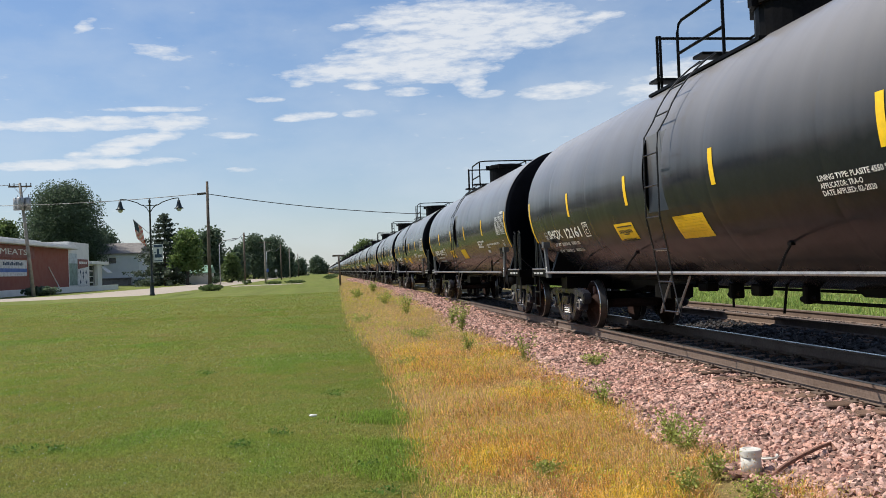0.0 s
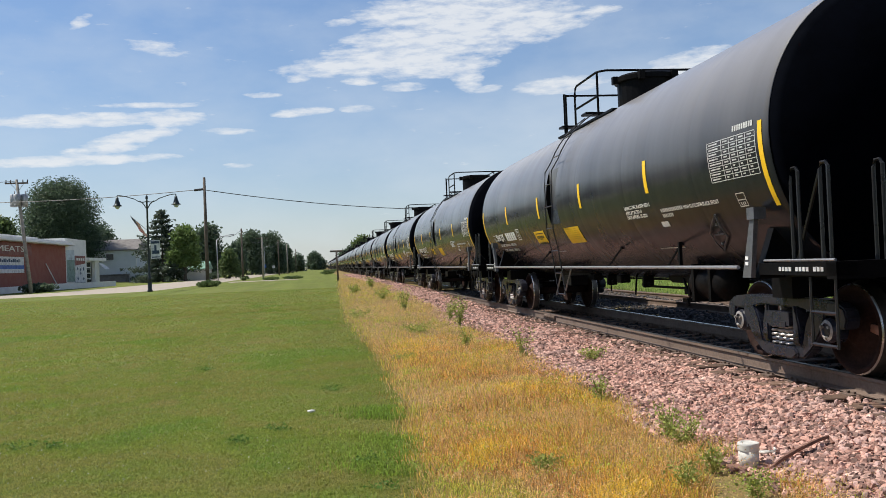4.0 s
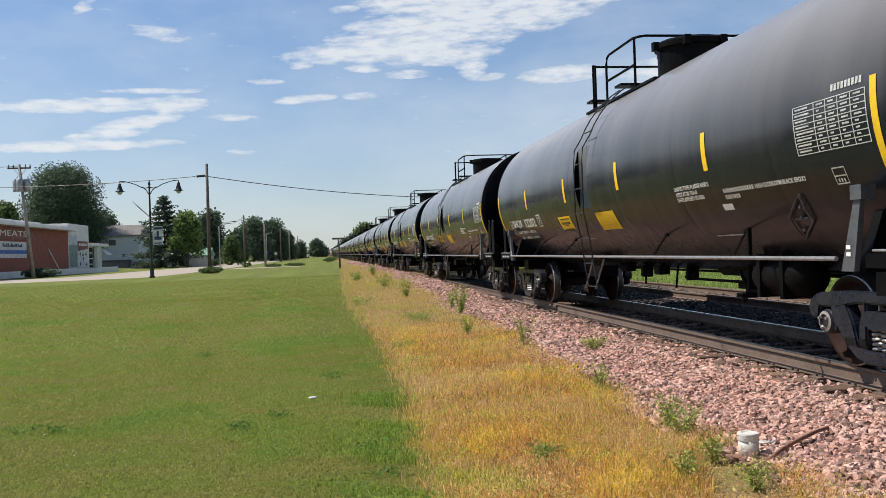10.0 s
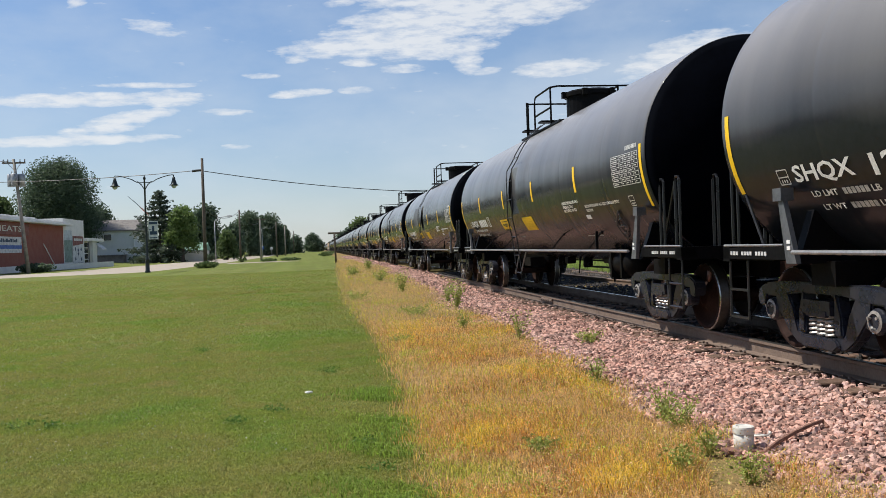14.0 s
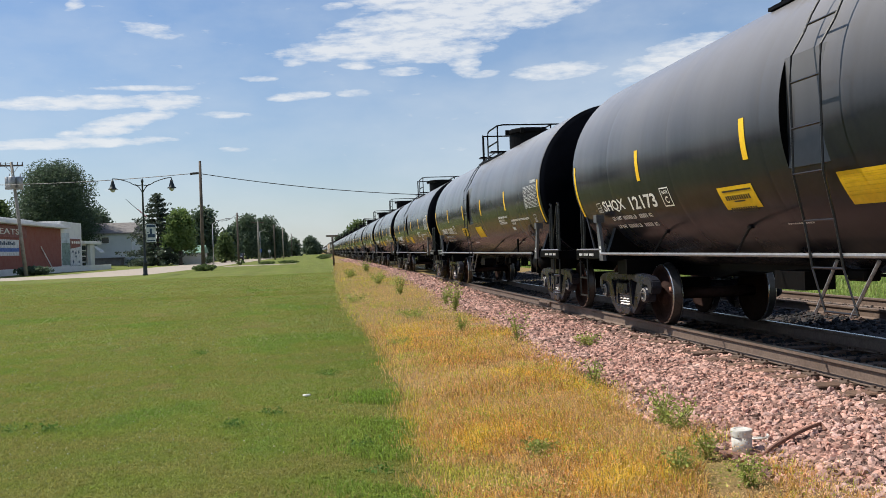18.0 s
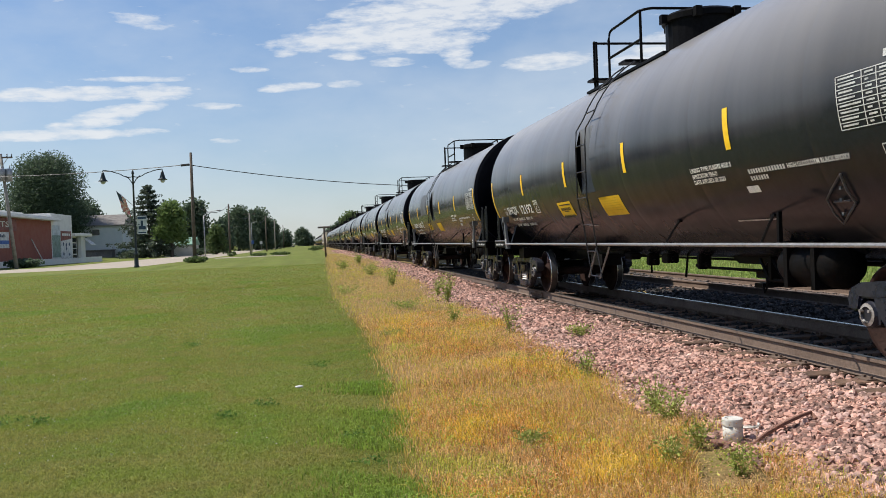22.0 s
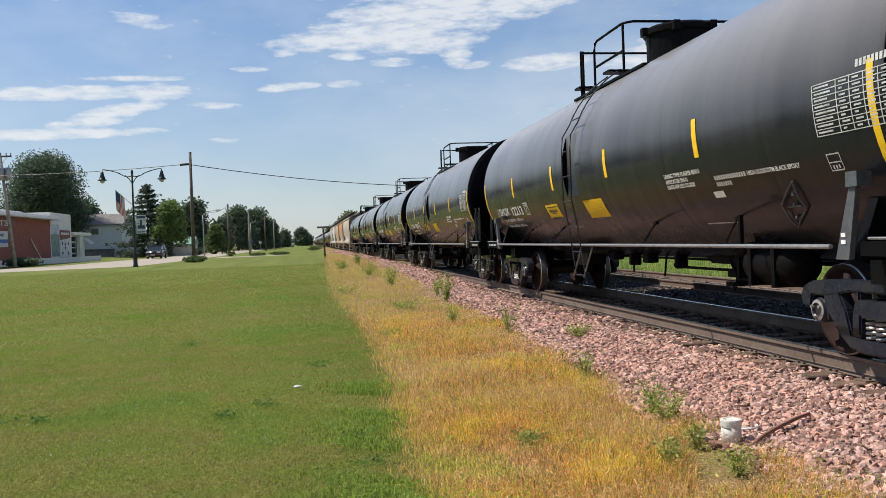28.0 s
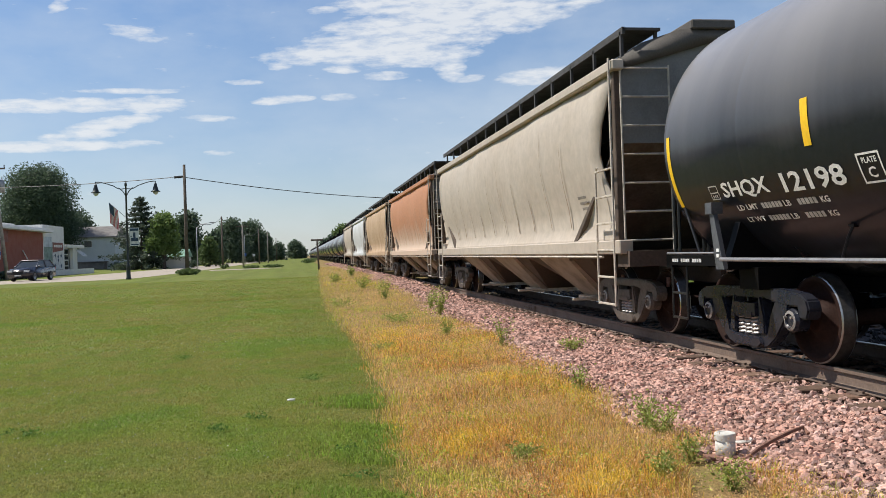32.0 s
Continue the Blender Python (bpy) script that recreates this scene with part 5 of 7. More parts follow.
def meat_shop():
    """Brick shop along the street, with a white flat roof, sign, and a white annexe."""
    X, Y0, Y1, Z0 = -30.0, 76.0, 107.3, -0.05
    shop = thing("shop_building", "single-storey red brick shop with a white flat roof and sign", "building")
    bm = cbox(X - 12, X, Y0, Y1, Z0 + 0.6, 5.05)
    part("wall", bm, "brick", shop, "red brick street wall")
    bm = cbox(X - 12.02, X + 0.12, Y0 - 0.02, Y1 + 0.05, Z0 - 0.2, 0.62, 0.02)
    part("plinth", bm, "whitewall", shop, "pale painted base course")
    bm = cbox(X - 12.4, X + 0.95, Y0 - 0.3, Y1 + 1.0, 5.05, 5.28, 0.02)
    part("roof", bm, "whitewall", shop, "white overhanging flat roof")
    bm = cbox(X - 12.3, X + 0.70, Y0 - 0.2, Y1 + 0.7, 5.28, 5.52, 0.02)
    part("fascia", bm, "whitewall", shop, "white stepped roof edge")
    bm = cbox(X - 8, X - 0.6, Y0 - 0.2, Y1 - 8, 5.52, 5.80, 0.02)
    part("parapet", bm, "whitewall", shop)
    bm = cbox(X + 0.002, X + 0.08, 76.5, 95.0, 3.75, 4.95, 0.01)
    sign = part("sign_board", bm, "brownsign", shop, "brown sign board with white letters")
    wall_text("MEATS", (X + 0.09, 85.2, 4.08), 7.4, 0.56, sign, "whitewall")
    bm = cbox(X + 0.002, X + 0.06, 77, 92.6, 1.95, 3.55, 0.01)
    ban = part("banner", bm, "banner", shop, "white and blue banner with unreadable writing")
    bm = cbox(X + 0.062, X + 0.07, 77, 92.6, 2.35, 2.72)
    part("stripe", bm, "bluesign", ban)
    bm = bmesh.new()
    rnd = random.Random(3)
    y = 78.0
    while y < 91.8:
        w = rnd.uniform(0.25, 0.55)
        if rnd.random() > 0.14:
            box(bm, X + 0.062, X + 0.07, y, y + w, 3.02, 3.02 + rnd.choice((0.22, 0.22, 0.34)))
        y += w + 0.10
    part("print", bm, "navy", ban, "dark unreadable letters")
    # annexe: tall plain wall with a faded landscape, a printed panel, a glazed porch under a slab roof
    ann = thing("annexe_building", "white annexe with a mural panel and porch", "building")
    bm = cbox(X - 10, X, Y1 + 0.05, 116.4, Z0, 6.0, 0.02)
    part("wall", bm, "whitewall", ann)
    bm = cbox(X + 0.002, X + 0.03, Y1 + 0.3, 110.8, 0.75, 3.4)
    pic = part("picture", bm, "mural_green", ann, "dim green painted landscape")
    part("painted_sky", cbox(X + 0.002, X + 0.03, Y1 + 0.3, 110.8, 3.4, 4.6), "mural_sky", pic)
    bm = cbox(X + 0.002, X + 0.09, 110.9, 115.4, 0.62, 3.95, 0.01)
    mural = part("mural_panel", bm, "banner", ann, "white panel with dark printed pictures")
    bm = bmesh.new()
    prism(bm, [(110.9, 2.72), (115.4, 3.0), (115.4, 3.95), (110.9, 3.95)], "x", X + 0.092, X + 0.11)
    head = part("header", bm, "brownsign", mural, "dark brown slanted heading")
    bm = bmesh.new()
    for k in range(4):
        box(bm, X + 0.112, X + 0.12, 111.4 + 0.95 * k, 112.1 + 0.95 * k, 3.36, 3.66)
    part("print", bm, "whitewall", head)
    bm = bmesh.new()
    for y, z in ((111.9, 2.35), (114.5, 2.30), (113.2, 2.2), (113.2, 1.75), (111.9, 1.10), (114.5, 1.05)):
        prism(bm, [(y - 0.34, z), (y, z - 0.26), (y + 0.34, z), (y, z + 0.26)], "x", X + 0.092, X + 0.10)
    part("print", bm, "navy", mural)
    part("skirting", cbox(X + 0.002, X + 0.06, 110.9, 115.4, 0.3, 0.6), "navy", ann, "dark strip under the panel")
    bm = cbox(X - 6, X + 0.35, 116.45, 125.2, 3.35, 3.75, 0.03)
    part("porch_roof", bm, "whitewall", ann, "white slab roof over the porch")
    part("porch_wall", cbox(X - 6, X - 0.5, 116.6, 124.8, Z0, 3.35), "whitewall", ann)
    part("porch_post", cbox(X - 0.35, X + 0.1, 120.2, 122.0, Z0, 3.35, 0.02), "whitewall", ann)
    part("porch_frame", cbox(X - 0.48, X - 0.28, 116.7, 119.4, Z0, 3.35), "whitewall", ann)
    for k in range(4):
        z = 0.35 + 0.74 * k
        part("window", cbox(X - 0.275, X - 0.22, 117.0, 119.1, z, z + 0.60), "darkglass", ann, "dark porch window pane")
    bm = bmesh.new()
    prism(bm, [(X + 0.05, 3.1), (X + 0.95, 2.3), (X + 0.95, 2.22), (X + 0.05, 3.0)], "y", 121.8, 124.2)
    part("awning", bm, "banner", ann, "small pale awning")
    bm = bmesh.new()
    prism(bm, [(-29.2, 98.0), (-28.9, 98.0), (-26.0, 114.4), (-26.3, 114.4)], "z", -0.05, 0.62)
    tagged(link_mesh("garden_wall", bm, "whitewall"), "low white painted garden wall in front of the shop", "wall")
    bm = bars([[(-29.4, 102.4, 0.0), (-29.93, 99.6, 2.9)]], 0.06, 6)
    tagged(link_mesh("leaning_board", bm, "whitewall"), "pale board leaning on the brick wall", "board")


M["mural_sky"] = material("faded_mural_sky", (0.50, 0.56, 0.60), 0.8, vary=0.12, scale=1.2, fine=4, bump=0)
M["mural_green"] = material("dim_mural_green", (0.22, 0.30, 0.26), 0.8, vary=0.3, scale=1.2, fine=4, bump=0)
meat_shop()


def house():
    x0, x1, y0, y1, g = -37.6, -30.7, 150.0, 160.0, 0.45
    h = thing("house", "two-storey blue-grey sided house with a brown shingle roof", "house")
    part("wall", cbox(x0, x1, y0, y1, g - 0.3, 5.6), "greywall", h)
    bm = bmesh.new()
    for k in range(26):
        z = g + 0.1 + k * 0.2
        box(bm, x0 - 0.02, x1 + 0.02, y0 - 0.03, y0, z, z + 0.03)
    tagged(part("siding_lap", bm, "greywall", h), kind="stuff")
    bm = bmesh.new()
    prism(bm, [(y0 - 0.5, 5.45), (y0 - 0.5, 5.6), ((y0 + y1) / 2, 7.5), (y1 + 0.5, 5.6), (y1 + 0.5, 5.45)], "x", x0 - 0.4, x1 + 0.4)
    part("roof", bm, "shingle", h)
    w = part("window", cbox(x0 + 2.1, x0 + 3.3, y0 - 0.05, y0 - 0.01, 3.9, 4.95), "darkglass", h, "dark upstairs window")
    part("frame", bars([[(x0 + 2.1, y0 - 0.06, 3.9), (x0 + 2.1, y0 - 0.06, 4.95), (x0 + 3.3, y0 - 0.06, 4.95), (x0 + 3.3, y0 - 0.06, 3.9), (x0 + 2.1, y0 - 0.06, 3.9)]], 0.05, 4), "whitewall", w)
    part("downpipe", bars([[(x1 + 0.05, y0 - 0.08, 0.4), (x1 + 0.05, y0 - 0.08, 5.5)]], 0.06, 6), "whitewall", h)
    part("lean_to", cbox(x0 + 0.6, x0 + 5.6, y0 - 2.2, y0, g - 0.3, 1.35, 0.02), "shingle", h)
    part("lean_to_roof", cbox(x0 + 0.4, x0 + 5.8, y0 - 2.5, y0, 1.35, 1.5, 0.02), "shingle", h)
    s = thing("shed", "low pale shed with a green metal roof among the trees", "shed")
    part("wall", cbox(-22.8, -18.2, 142, 148, -0.1, 1.75), "whitewall", s)
    bm = bmesh.new()
    prism(bm, [(141.6, 1.7), (141.6, 1.85), (145, 3.0), (148.4, 1.85), (148.4, 1.7)], "x", -23.0, -18.0)
    part("roof", bm, "greenroof", s)
    s = thing("garage", "pale garage half hidden behind the trees", "garage")
    part("wall", cbox(-28.4, -24.6, 149, 154, 0.2, 1.9), "whitewall", s)
    part("roof", cbox(-28.7, -24.3, 148.6, 154.4, 1.9, 2.1, 0.03), "shingle", s)


house()


def street_lamp():
    x, y = -12.60, 66.0
    g = gz(x, y)
    lamp = thing("street_lamp", "tall black twin-arm street lamp with hanging bell lanterns", "street lamp", pose(x, y, g))
    bm = bmesh.new()
    lathe(bm, [(0, 0.20), (0.10, 0.20), (0.14, 0.16), (0.9, 0.14), (1.0, 0.17), (1.08, 0.11), (1.2, 0.085), (6.85, 0.06), (6.92, 0.10), (7.05, 0.09), (7.2, 0.02)], "z", (0, 0, 0), 12)
    part("post", bm, "lampmetal", lamp, "", True)
    for s in (-1, 1):
        pts = [(s * 2.08 * k / 12, 0, 6.72 + 0.48 * (1 - math.cos(math.pi * k / 12)) / 2 - 0.10 * math.sin(math.pi * min(1, k / 5))) for k in range(13)]
        pts.append((s * 2.12, 0, 7.14))
        bm = bars([pts, [(s * 0.05, 0, 6.2), (s * 0.22, 0, 6.5), (s * 0.5, 0, 6.76)]], 0.035, 6)
        part("arm", bm, "lampmetal", lamp)
        bm = bmesh.new()
        lathe(bm, [(0.0, 0.03), (-0.10, 0.05), (-0.12, 0.10), (-0.32, 0.13), (-0.42, 0.17), (-0.62, 0.22), (-0.70, 0.34), (-0.73, 0.34), (-0.73, 0.20)], "z", (s * 2.1, 0, 7.14), 14)
        lan = part("lantern", bm, "lampmetal", lamp, "black bell-shaped lantern", True)
        bm = bmesh.new()
        lathe(bm, [(-0.72, 0.20), (-0.82, 0.18), (-0.92, 0.10), (-0.95, 0.01)], "z", (s * 2.1, 0, 7.14), 12)
        part("globe", bm, "lampglass", lan, "clear lantern glass", True)
    bm = cbox(0.16, 0.84, -0.02, 0.02, 2.45, 3.80)
    ban = part("banner", bm, "banner", lamp, "white street banner with a dark picture")
    bm = bmesh.new()
    for y0 in (-0.028, 0.022):
        box(bm, 0.20, 0.80, y0, y0 + 0.006, 3.56, 3.74)
        box(bm, 0.26, 0.76, y0, y0 + 0.006, 2.80, 3.05)
        box(bm, 0.42, 0.58, y0, y0 + 0.006, 3.05, 3.45)
        box(bm, 0.22, 0.36, y0, y0 + 0.006, 3.15, 3.20)
        box(bm, 0.22, 0.78, y0, y0 + 0.006, 2.52, 2.60)
    part("print", bm, "navy", ban)
    part("banner_arm", bars([[(0.05, 0, 3.82), (0.88, 0, 3.82)], [(0.05, 0, 2.43), (0.88, 0, 2.43)]], 0.02, 5), "lampmetal", lamp)


M["lampglass"] = material("lantern_glass", (0.5, 0.52, 0.52), 0.15, vary=0.05, bump=0, spec=0.6)
street_lamp()
# flag on a slanting staff fixed to the lamp post; the cloth hangs in stiff panels
FLAG = thing("flag", "striped flag on a slanting staff fixed to the lamp post", "flag", pose(-12.60, 66.0, gz(-12.60, 66)))
TIP, SLOPE = Vector((-1.21, -0.03, 5.68)), 43.9
part("staff", bars([[(-0.05, 0, 4.56), tuple(TIP)]], 0.02, 5), "zinc", FLAG)
FLAG_PANELS = []
FLY = Vector((0.693, 0, -0.72))     # down the cloth, in the staff's own axes
for k in range(4):
    bm = bmesh.new()
    for j in range(13):
        a, b = 0.85 * j / 13, 0.85 * (j + 1) / 13
        mi = 2 if k < 2 and j < 7 else j % 2
        c, d = Vector((a, 0, 0)), Vector((b, 0, 0))
        ring = [c, d, d + FLY * 0.38, c + FLY * 0.38]
        loft(bm, [[p + Vector((0, -0.004, 0)) for p in ring], [p + Vector((0, 0.004, 0)) for p in ring]], mat=mi)
    bmesh.ops.recalc_face_normals(bm, faces=bm.faces[:])
    FLAG_PANELS.append(tagged(part("cloth_panel", bm, ["red", "flagwhite", "navy"], FLAG), kind="stuff"))


def pole(name, x, y, height, r0, r1, mat, label, lean=0.0):
    g = gz(x, y)
    p = thing(name, label, "pole", pose(x, y, g - 0.05))
    bm = bmesh.new()
    tube(bm, [(0, 0, 0), (lean * 0.5, 0, height * 0.5), (lean, 0, height)], [r0, (r0 + r1) / 2, r1], 10)
    part("shaft", bm, mat, p, "", True)
    return p


def poles():
    p = pole("utility_pole", -9.70, 76.0, 9.5, 0.17, 0.11, "wood", "tall brown wooden utility pole at the lawn's edge", 0.02)
    part("insulator", bars([[(-0.85, 0, 8.42), (-0.12, 0, 8.48)]], 0.10, 8), "wire", p, "dark cable splice case")
    part("bracket", bars([[(0, 0, 5.2), (0.22, 0, 5.25)]], 0.06, 6), "wire", p)
    p = pole("utility_pole", -26.3, 83.0, 10.5, 0.18, 0.12, "paleWood", "grey wooden utility pole with crossarm and transformers", -0.95)
    part("crossarm", cbox(-1.95, 0.05, -0.06, 0.06, 10.1, 10.24), "wood", p)
    part("brace", bars([[(-0.85, 0, 9.4), (-1.45, 0, 10.1)], [(-0.85, 0, 9.4), (-0.35, 0, 10.1)]], 0.025, 4), "zinc", p)
    for x in (-1.85, -1.45, -0.95, -0.4, 0.0):
        bm = bmesh.new()
        lathe(bm, [(10.24, 0.04), (10.30, 0.06), (10.36, 0.03), (10.44, 0.06), (10.5, 0.02)], "z", (x, 0, 0), 8)
        part("insulator", bm, "wire", p)
    for x, yy in ((-1.25, 0.0), (-0.32, 0.0), (-0.8, -0.45)):
        bm = bmesh.new()
        lathe(bm, [(8.0, 0.05), (8.0, 0.30), (9.1, 0.30), (9.15, 0.2), (9.17, 0.02)], "z", (x, yy, 0), 14)
        lathe(bm, [(9.15, 0.03), (9.25, 0.05), (9.45, 0.03)], "z", (x + 0.1, yy, 0), 6)
        part("transformer", bm, "zinc", p, "grey transformer can", True)
    p = pole("utility_pole", -9.9, 112, 6.7, 0.14, 0.10, "wood", "dark wooden pole by the street")
    p = pole("utility_pole", -8.6, 131, 6.2, 0.15, 0.11, "paleWood", "pale sunlit wooden pole by the street")
    part("crossarm", cbox(-0.9, 0.9, -0.05, 0.05, 6.0, 6.1), "wood", p)
    pole("utility_pole", -8.2, 172, 7.0, 0.14, 0.10, "wood", "dark wooden pole by the street")
    pole("utility_pole", -7.6, 200, 7.0, 0.14, 0.10, "paleWood", "pale wooden pole by the street")
    pole("utility_pole", -7.4, 260, 7.0, 0.14, 0.10, "wood", "dark wooden pole far down the street")
    p = pole("signal_post", 1.45, 76.0, 2.75, 0.09, 0.08, "wood", "short dark wooden post with a crossbar in the grass", -0.08)
    part("crossbar", cbox(-0.62, 0.46, -0.06, 0.06, 2.62, 2.78, 0.02), "wood", p)
    s = pole("street_light", -13.0, 112, 5.4, 0.07, 0.05, "zinc", "grey cobra-head street light")
    part("arm", bars([[(0, 0, 5.3), (0.5, 0, 5.75), (1.7, 0, 5.95)]], 0.04, 5), "zinc", s)
    part("head", cbox(1.6, 2.2, -0.12, 0.12, 5.88, 6.02, 0.03), "zinc", s)
    for y in (182, 240):
        s = pole("street_light", -11.6, y, 6.0, 0.07, 0.05, "zinc", "grey cobra-head street light")
        part("arm", bars([[(0, 0, 5.9), (1.2, 0, 6.3)]], 0.04, 5), "zinc", s)
    for x, y, c in ((-9.6, 150, "bluesign"), (-11.0, 205, "banner")):
        s = pole("sign_post", x, y, 2.2, 0.04, 0.04, "zinc", "small roadside sign on a thin post")
        part("sign_plate", cbox(-0.3, 0.3, -0.02, 0.02, 1.6, 2.2, 0.01), c, s)


poles()


def cable(a, b, sag, r=0.035):
    pts = []
    for k in range(15):
        t = k / 14
        p = Vector(a).lerp(Vector(b), t)
        p.z -= sag * 4 * t * (1 - t)
        pts.append(p)
    bm = bmesh.new()
    tube(bm, pts, r, 4)
    tagged(link_mesh("overhead_cable", bm, "wire"), "thin black overhead cable sagging between poles", "cable", "overhead cables")


cable((-9.86, 76, 8.38), (15.5, 84.5, 6.4), 0.5, 0.032)
cable((-10.6, 76, 8.36), (-40, 86, 8.95), 0.45, 0.03)
cable((-9.8, 76, 5.15), (-9.9, 112, 6.5), 0.9, 0.03)
cable((-9.9, 112, 6.5), (-8.6, 131, 5.7), 1.0, 0.03)
cable((-8.6, 131, 5.7), (-8.2, 172, 6.7), 1.1, 0.03)
cable((-27.2, 83, 10.3), (-60, 78, 10.3), 0.6, 0.025)


# ---- trees ----
# the haze of distance is put into leaf_dark's blue and leaf_far's grey
M["leaf_dark"] = leaf_material("dark_maple_leaves", (0.088, 0.128, 0.080), (0.112, 0.152, 0.088), 0.22, 0.45)
M["leaf_far"] = leaf_material("haze_tinted_far_leaves", (0.11, 0.155, 0.10), (0.14, 0.18, 0.11), 0.35, 0.45)
M["leaf_mid"] = leaf_material("green_leaves", (0.115, 0.165, 0.06), (0.15, 0.195, 0.07), 0.25, 0.4)
M["leaf_bright"] = leaf_material("bright_ash_leaves", (0.145, 0.215, 0.068), (0.19, 0.26, 0.08), 0.22, 0.4)
M["needle"] = leaf_material("blue_green_needles", (0.085, 0.11, 0.080), (0.11, 0.135, 0.09), 0.4, 0.35)
M["bark"] = material("grey_brown_bark", (0.09, 0.07, 0.055), 0.95, vary=0.4, scale=3, fine=20, bump=0.5)


def leaf_cards(name, centres, sizes, rng, mat, parent, flat=0.0):
    """Many small folded leaf clumps at the given centres."""
    n = len(centres)
    a = rng.normal(size=(n, 3))
    a[:, 2] *= 1 - flat
    a /= np.linalg.norm(a, axis=1, keepdims=True)
    b = np.cross(a, rng.normal(size=(n, 3)))
    b /= np.linalg.norm(b, axis=1, keepdims=True)
    s = sizes[:, None]
    v = np.stack([centres - a * s, centres + b * s * 0.55, centres + a * s, centres - b * s * 0.55], 1).reshape(-1, 3)
    f = np.arange(n * 4).reshape(n, 4)
    ob = from_arrays(name, v, f, mat)
    ob.parent = parent
    return ob


def tree(x, y, height, width, mat, label, seed, n=2600, base=0.22, leaf=0.30, lean=0.0):
    rng = np.random.default_rng(seed)
    t = thing("tree", label, "tree", pose(x, y, gz(x, y) - 0.05))
    r = height * 0.018 + 0.06
    bm = bmesh.new()
    tube(bm, [(0, 0, 0), (0.05, 0, height * 0.2), (lean * 0.4, 0.1, height * 0.45), (lean * 0.7, 0, height * 0.8)], [r * 1.35, r, r * 0.7, r * 0.15], 8)
    part("trunk", bm, "bark", t)
    clumps = []
    bm = bmesh.new()
    k = 22
    for i in range(k):
        a = i * 2.4 + rng.uniform(-0.4, 0.4)
        f = base + 0.08 + (1 - base - 0.16) * ((i + 0.5) / k)
        spread = math.sin(math.pi * min(1, 0.30 + (f - base) / (1 - base) * 0.72)) ** 0.7
        d = width / 2 * spread * rng.uniform(0.40, 0.72)
        c = np.array([lean * f + d * math.cos(a), d * math.sin(a), f * height])
        clumps.append((c, width * rng.uniform(0.21, 0.31)))
        z0 = max(height * 0.18, c[2] - d * 0.8 - 0.4)
        tube(bm, [(lean * z0 / height, 0, z0), (c[0] * 0.5, c[1] * 0.5, (z0 + c[2]) / 2 + 0.2), tuple(c)], [r * 0.45, r * 0.28, r * 0.08], 5)
    clumps.append((np.array([lean * 0.9, 0, height * 0.86]), width * 0.2))
    clumps.append((np.array([lean * 0.5, 0, height * 0.55]), width * 0.28))
    tagged(part("limb", bm, "bark", t), kind="stuff")
    pts, sizes = [], []
    for c, rad in clumps:
        m = int(1.7 * n) // len(clumps)
        d = rng.normal(size=(m, 3))
        d /= np.linalg.norm(d, axis=1, keepdims=True)
        q = c + d * rad * rng.uniform(0.25, 1.08, (m, 1)) * np.array([1, 1, 0.85])
        pts.append(q)
        sizes.append(rng.uniform(0.5, 1.3, m) * leaf * 1.35)
    leaf_cards("crown", np.concatenate(pts), np.concatenate(sizes), rng, mat, t)
    return t


def conifer(x, y, height, width, label, seed, bare=0.08, n=3600):
    rng = np.random.default_rng(seed)
    t = thing("spruce_tree", label, "tree", pose(x, y, gz(x, y) - 0.05))
    bm = bmesh.new()
    tube(bm, [(0, 0, 0), (0, 0, height)], [height * 0.02, 0.02], 7)
    part("trunk", bm, "bark", t)
    pts, sizes = [], []
    bm = bmesh.new()
    tiers = 15
    for i in range(tiers):
        f = bare + (0.97 - bare) * i / (tiers - 1)
        reach = width / 2 * (1 - f) ** 0.72 * rng.uniform(0.8, 1.1) + 0.12
        for j in range(9):
            a = j * 0.70 + i * 0.37 + rng.uniform(-0.4, 0.4)
            w = reach * rng.uniform(0.55, 1.15)
            end = np.array([math.cos(a) * w, math.sin(a) * w, f * height + rng.uniform(-0.15, 0.3) * w * 0.6 - 0.03 * w * w])
            start = np.array([0, 0, f * height])
            tube(bm, [tuple(start), tuple(end)], [0.03, 0.01], 4)
            m = max(3, int(n / (tiers * 9) * (0.4 + 1.2 * (1 - f))))
            s = rng.uniform(0.15, 1.0, (m, 1))
            q = start + (end - start) * s + rng.normal(0, 0.15, (m, 3)) * np.array([1.3, 1.3, 1.0]) - np.array([0, 0, 0.08])
            pts.append(q)
            sizes.append(rng.uniform(0.6, 1.3, m) * 0.22)
    tagged(part("branch", bm, "bark", t), kind="stuff")
    leaf_cards("needles", np.concatenate(pts), np.concatenate(sizes), rng, "needle", t, 0.5)
    return t


def bush(x, y, w, h, mat, label, seed, n=420, leaf=0.10):
    rng = np.random.default_rng(seed)
    t = thing("bush", label, "bush", pose(x, y, gz(x, y)))
    bm = bmesh.new()
    for k in range(6):
        a = k * 1.05
        tube(bm, [(0, 0, 0), (math.cos(a) * w * 0.3, math.sin(a) * w * 0.2, h * 0.7)], [0.03, 0.01], 4)
    tagged(part("stem", bm, "bark", t), kind="stuff")
    d = rng.normal(size=(n, 3))
    d /= np.linalg.norm(d, axis=1, keepdims=True)
    q = d * rng.uniform(0.4, 1.0, (n, 1)) * np.array([w / 2, w / 2.6, h / 2]) + np.array([0, 0, h * 0.52])
    q[:, 2] = np.maximum(q[:, 2], 0.04)
    leaf_cards("foliage", q, rng.uniform(0.6, 1.3, n) * leaf, rng, mat, t)
    return t


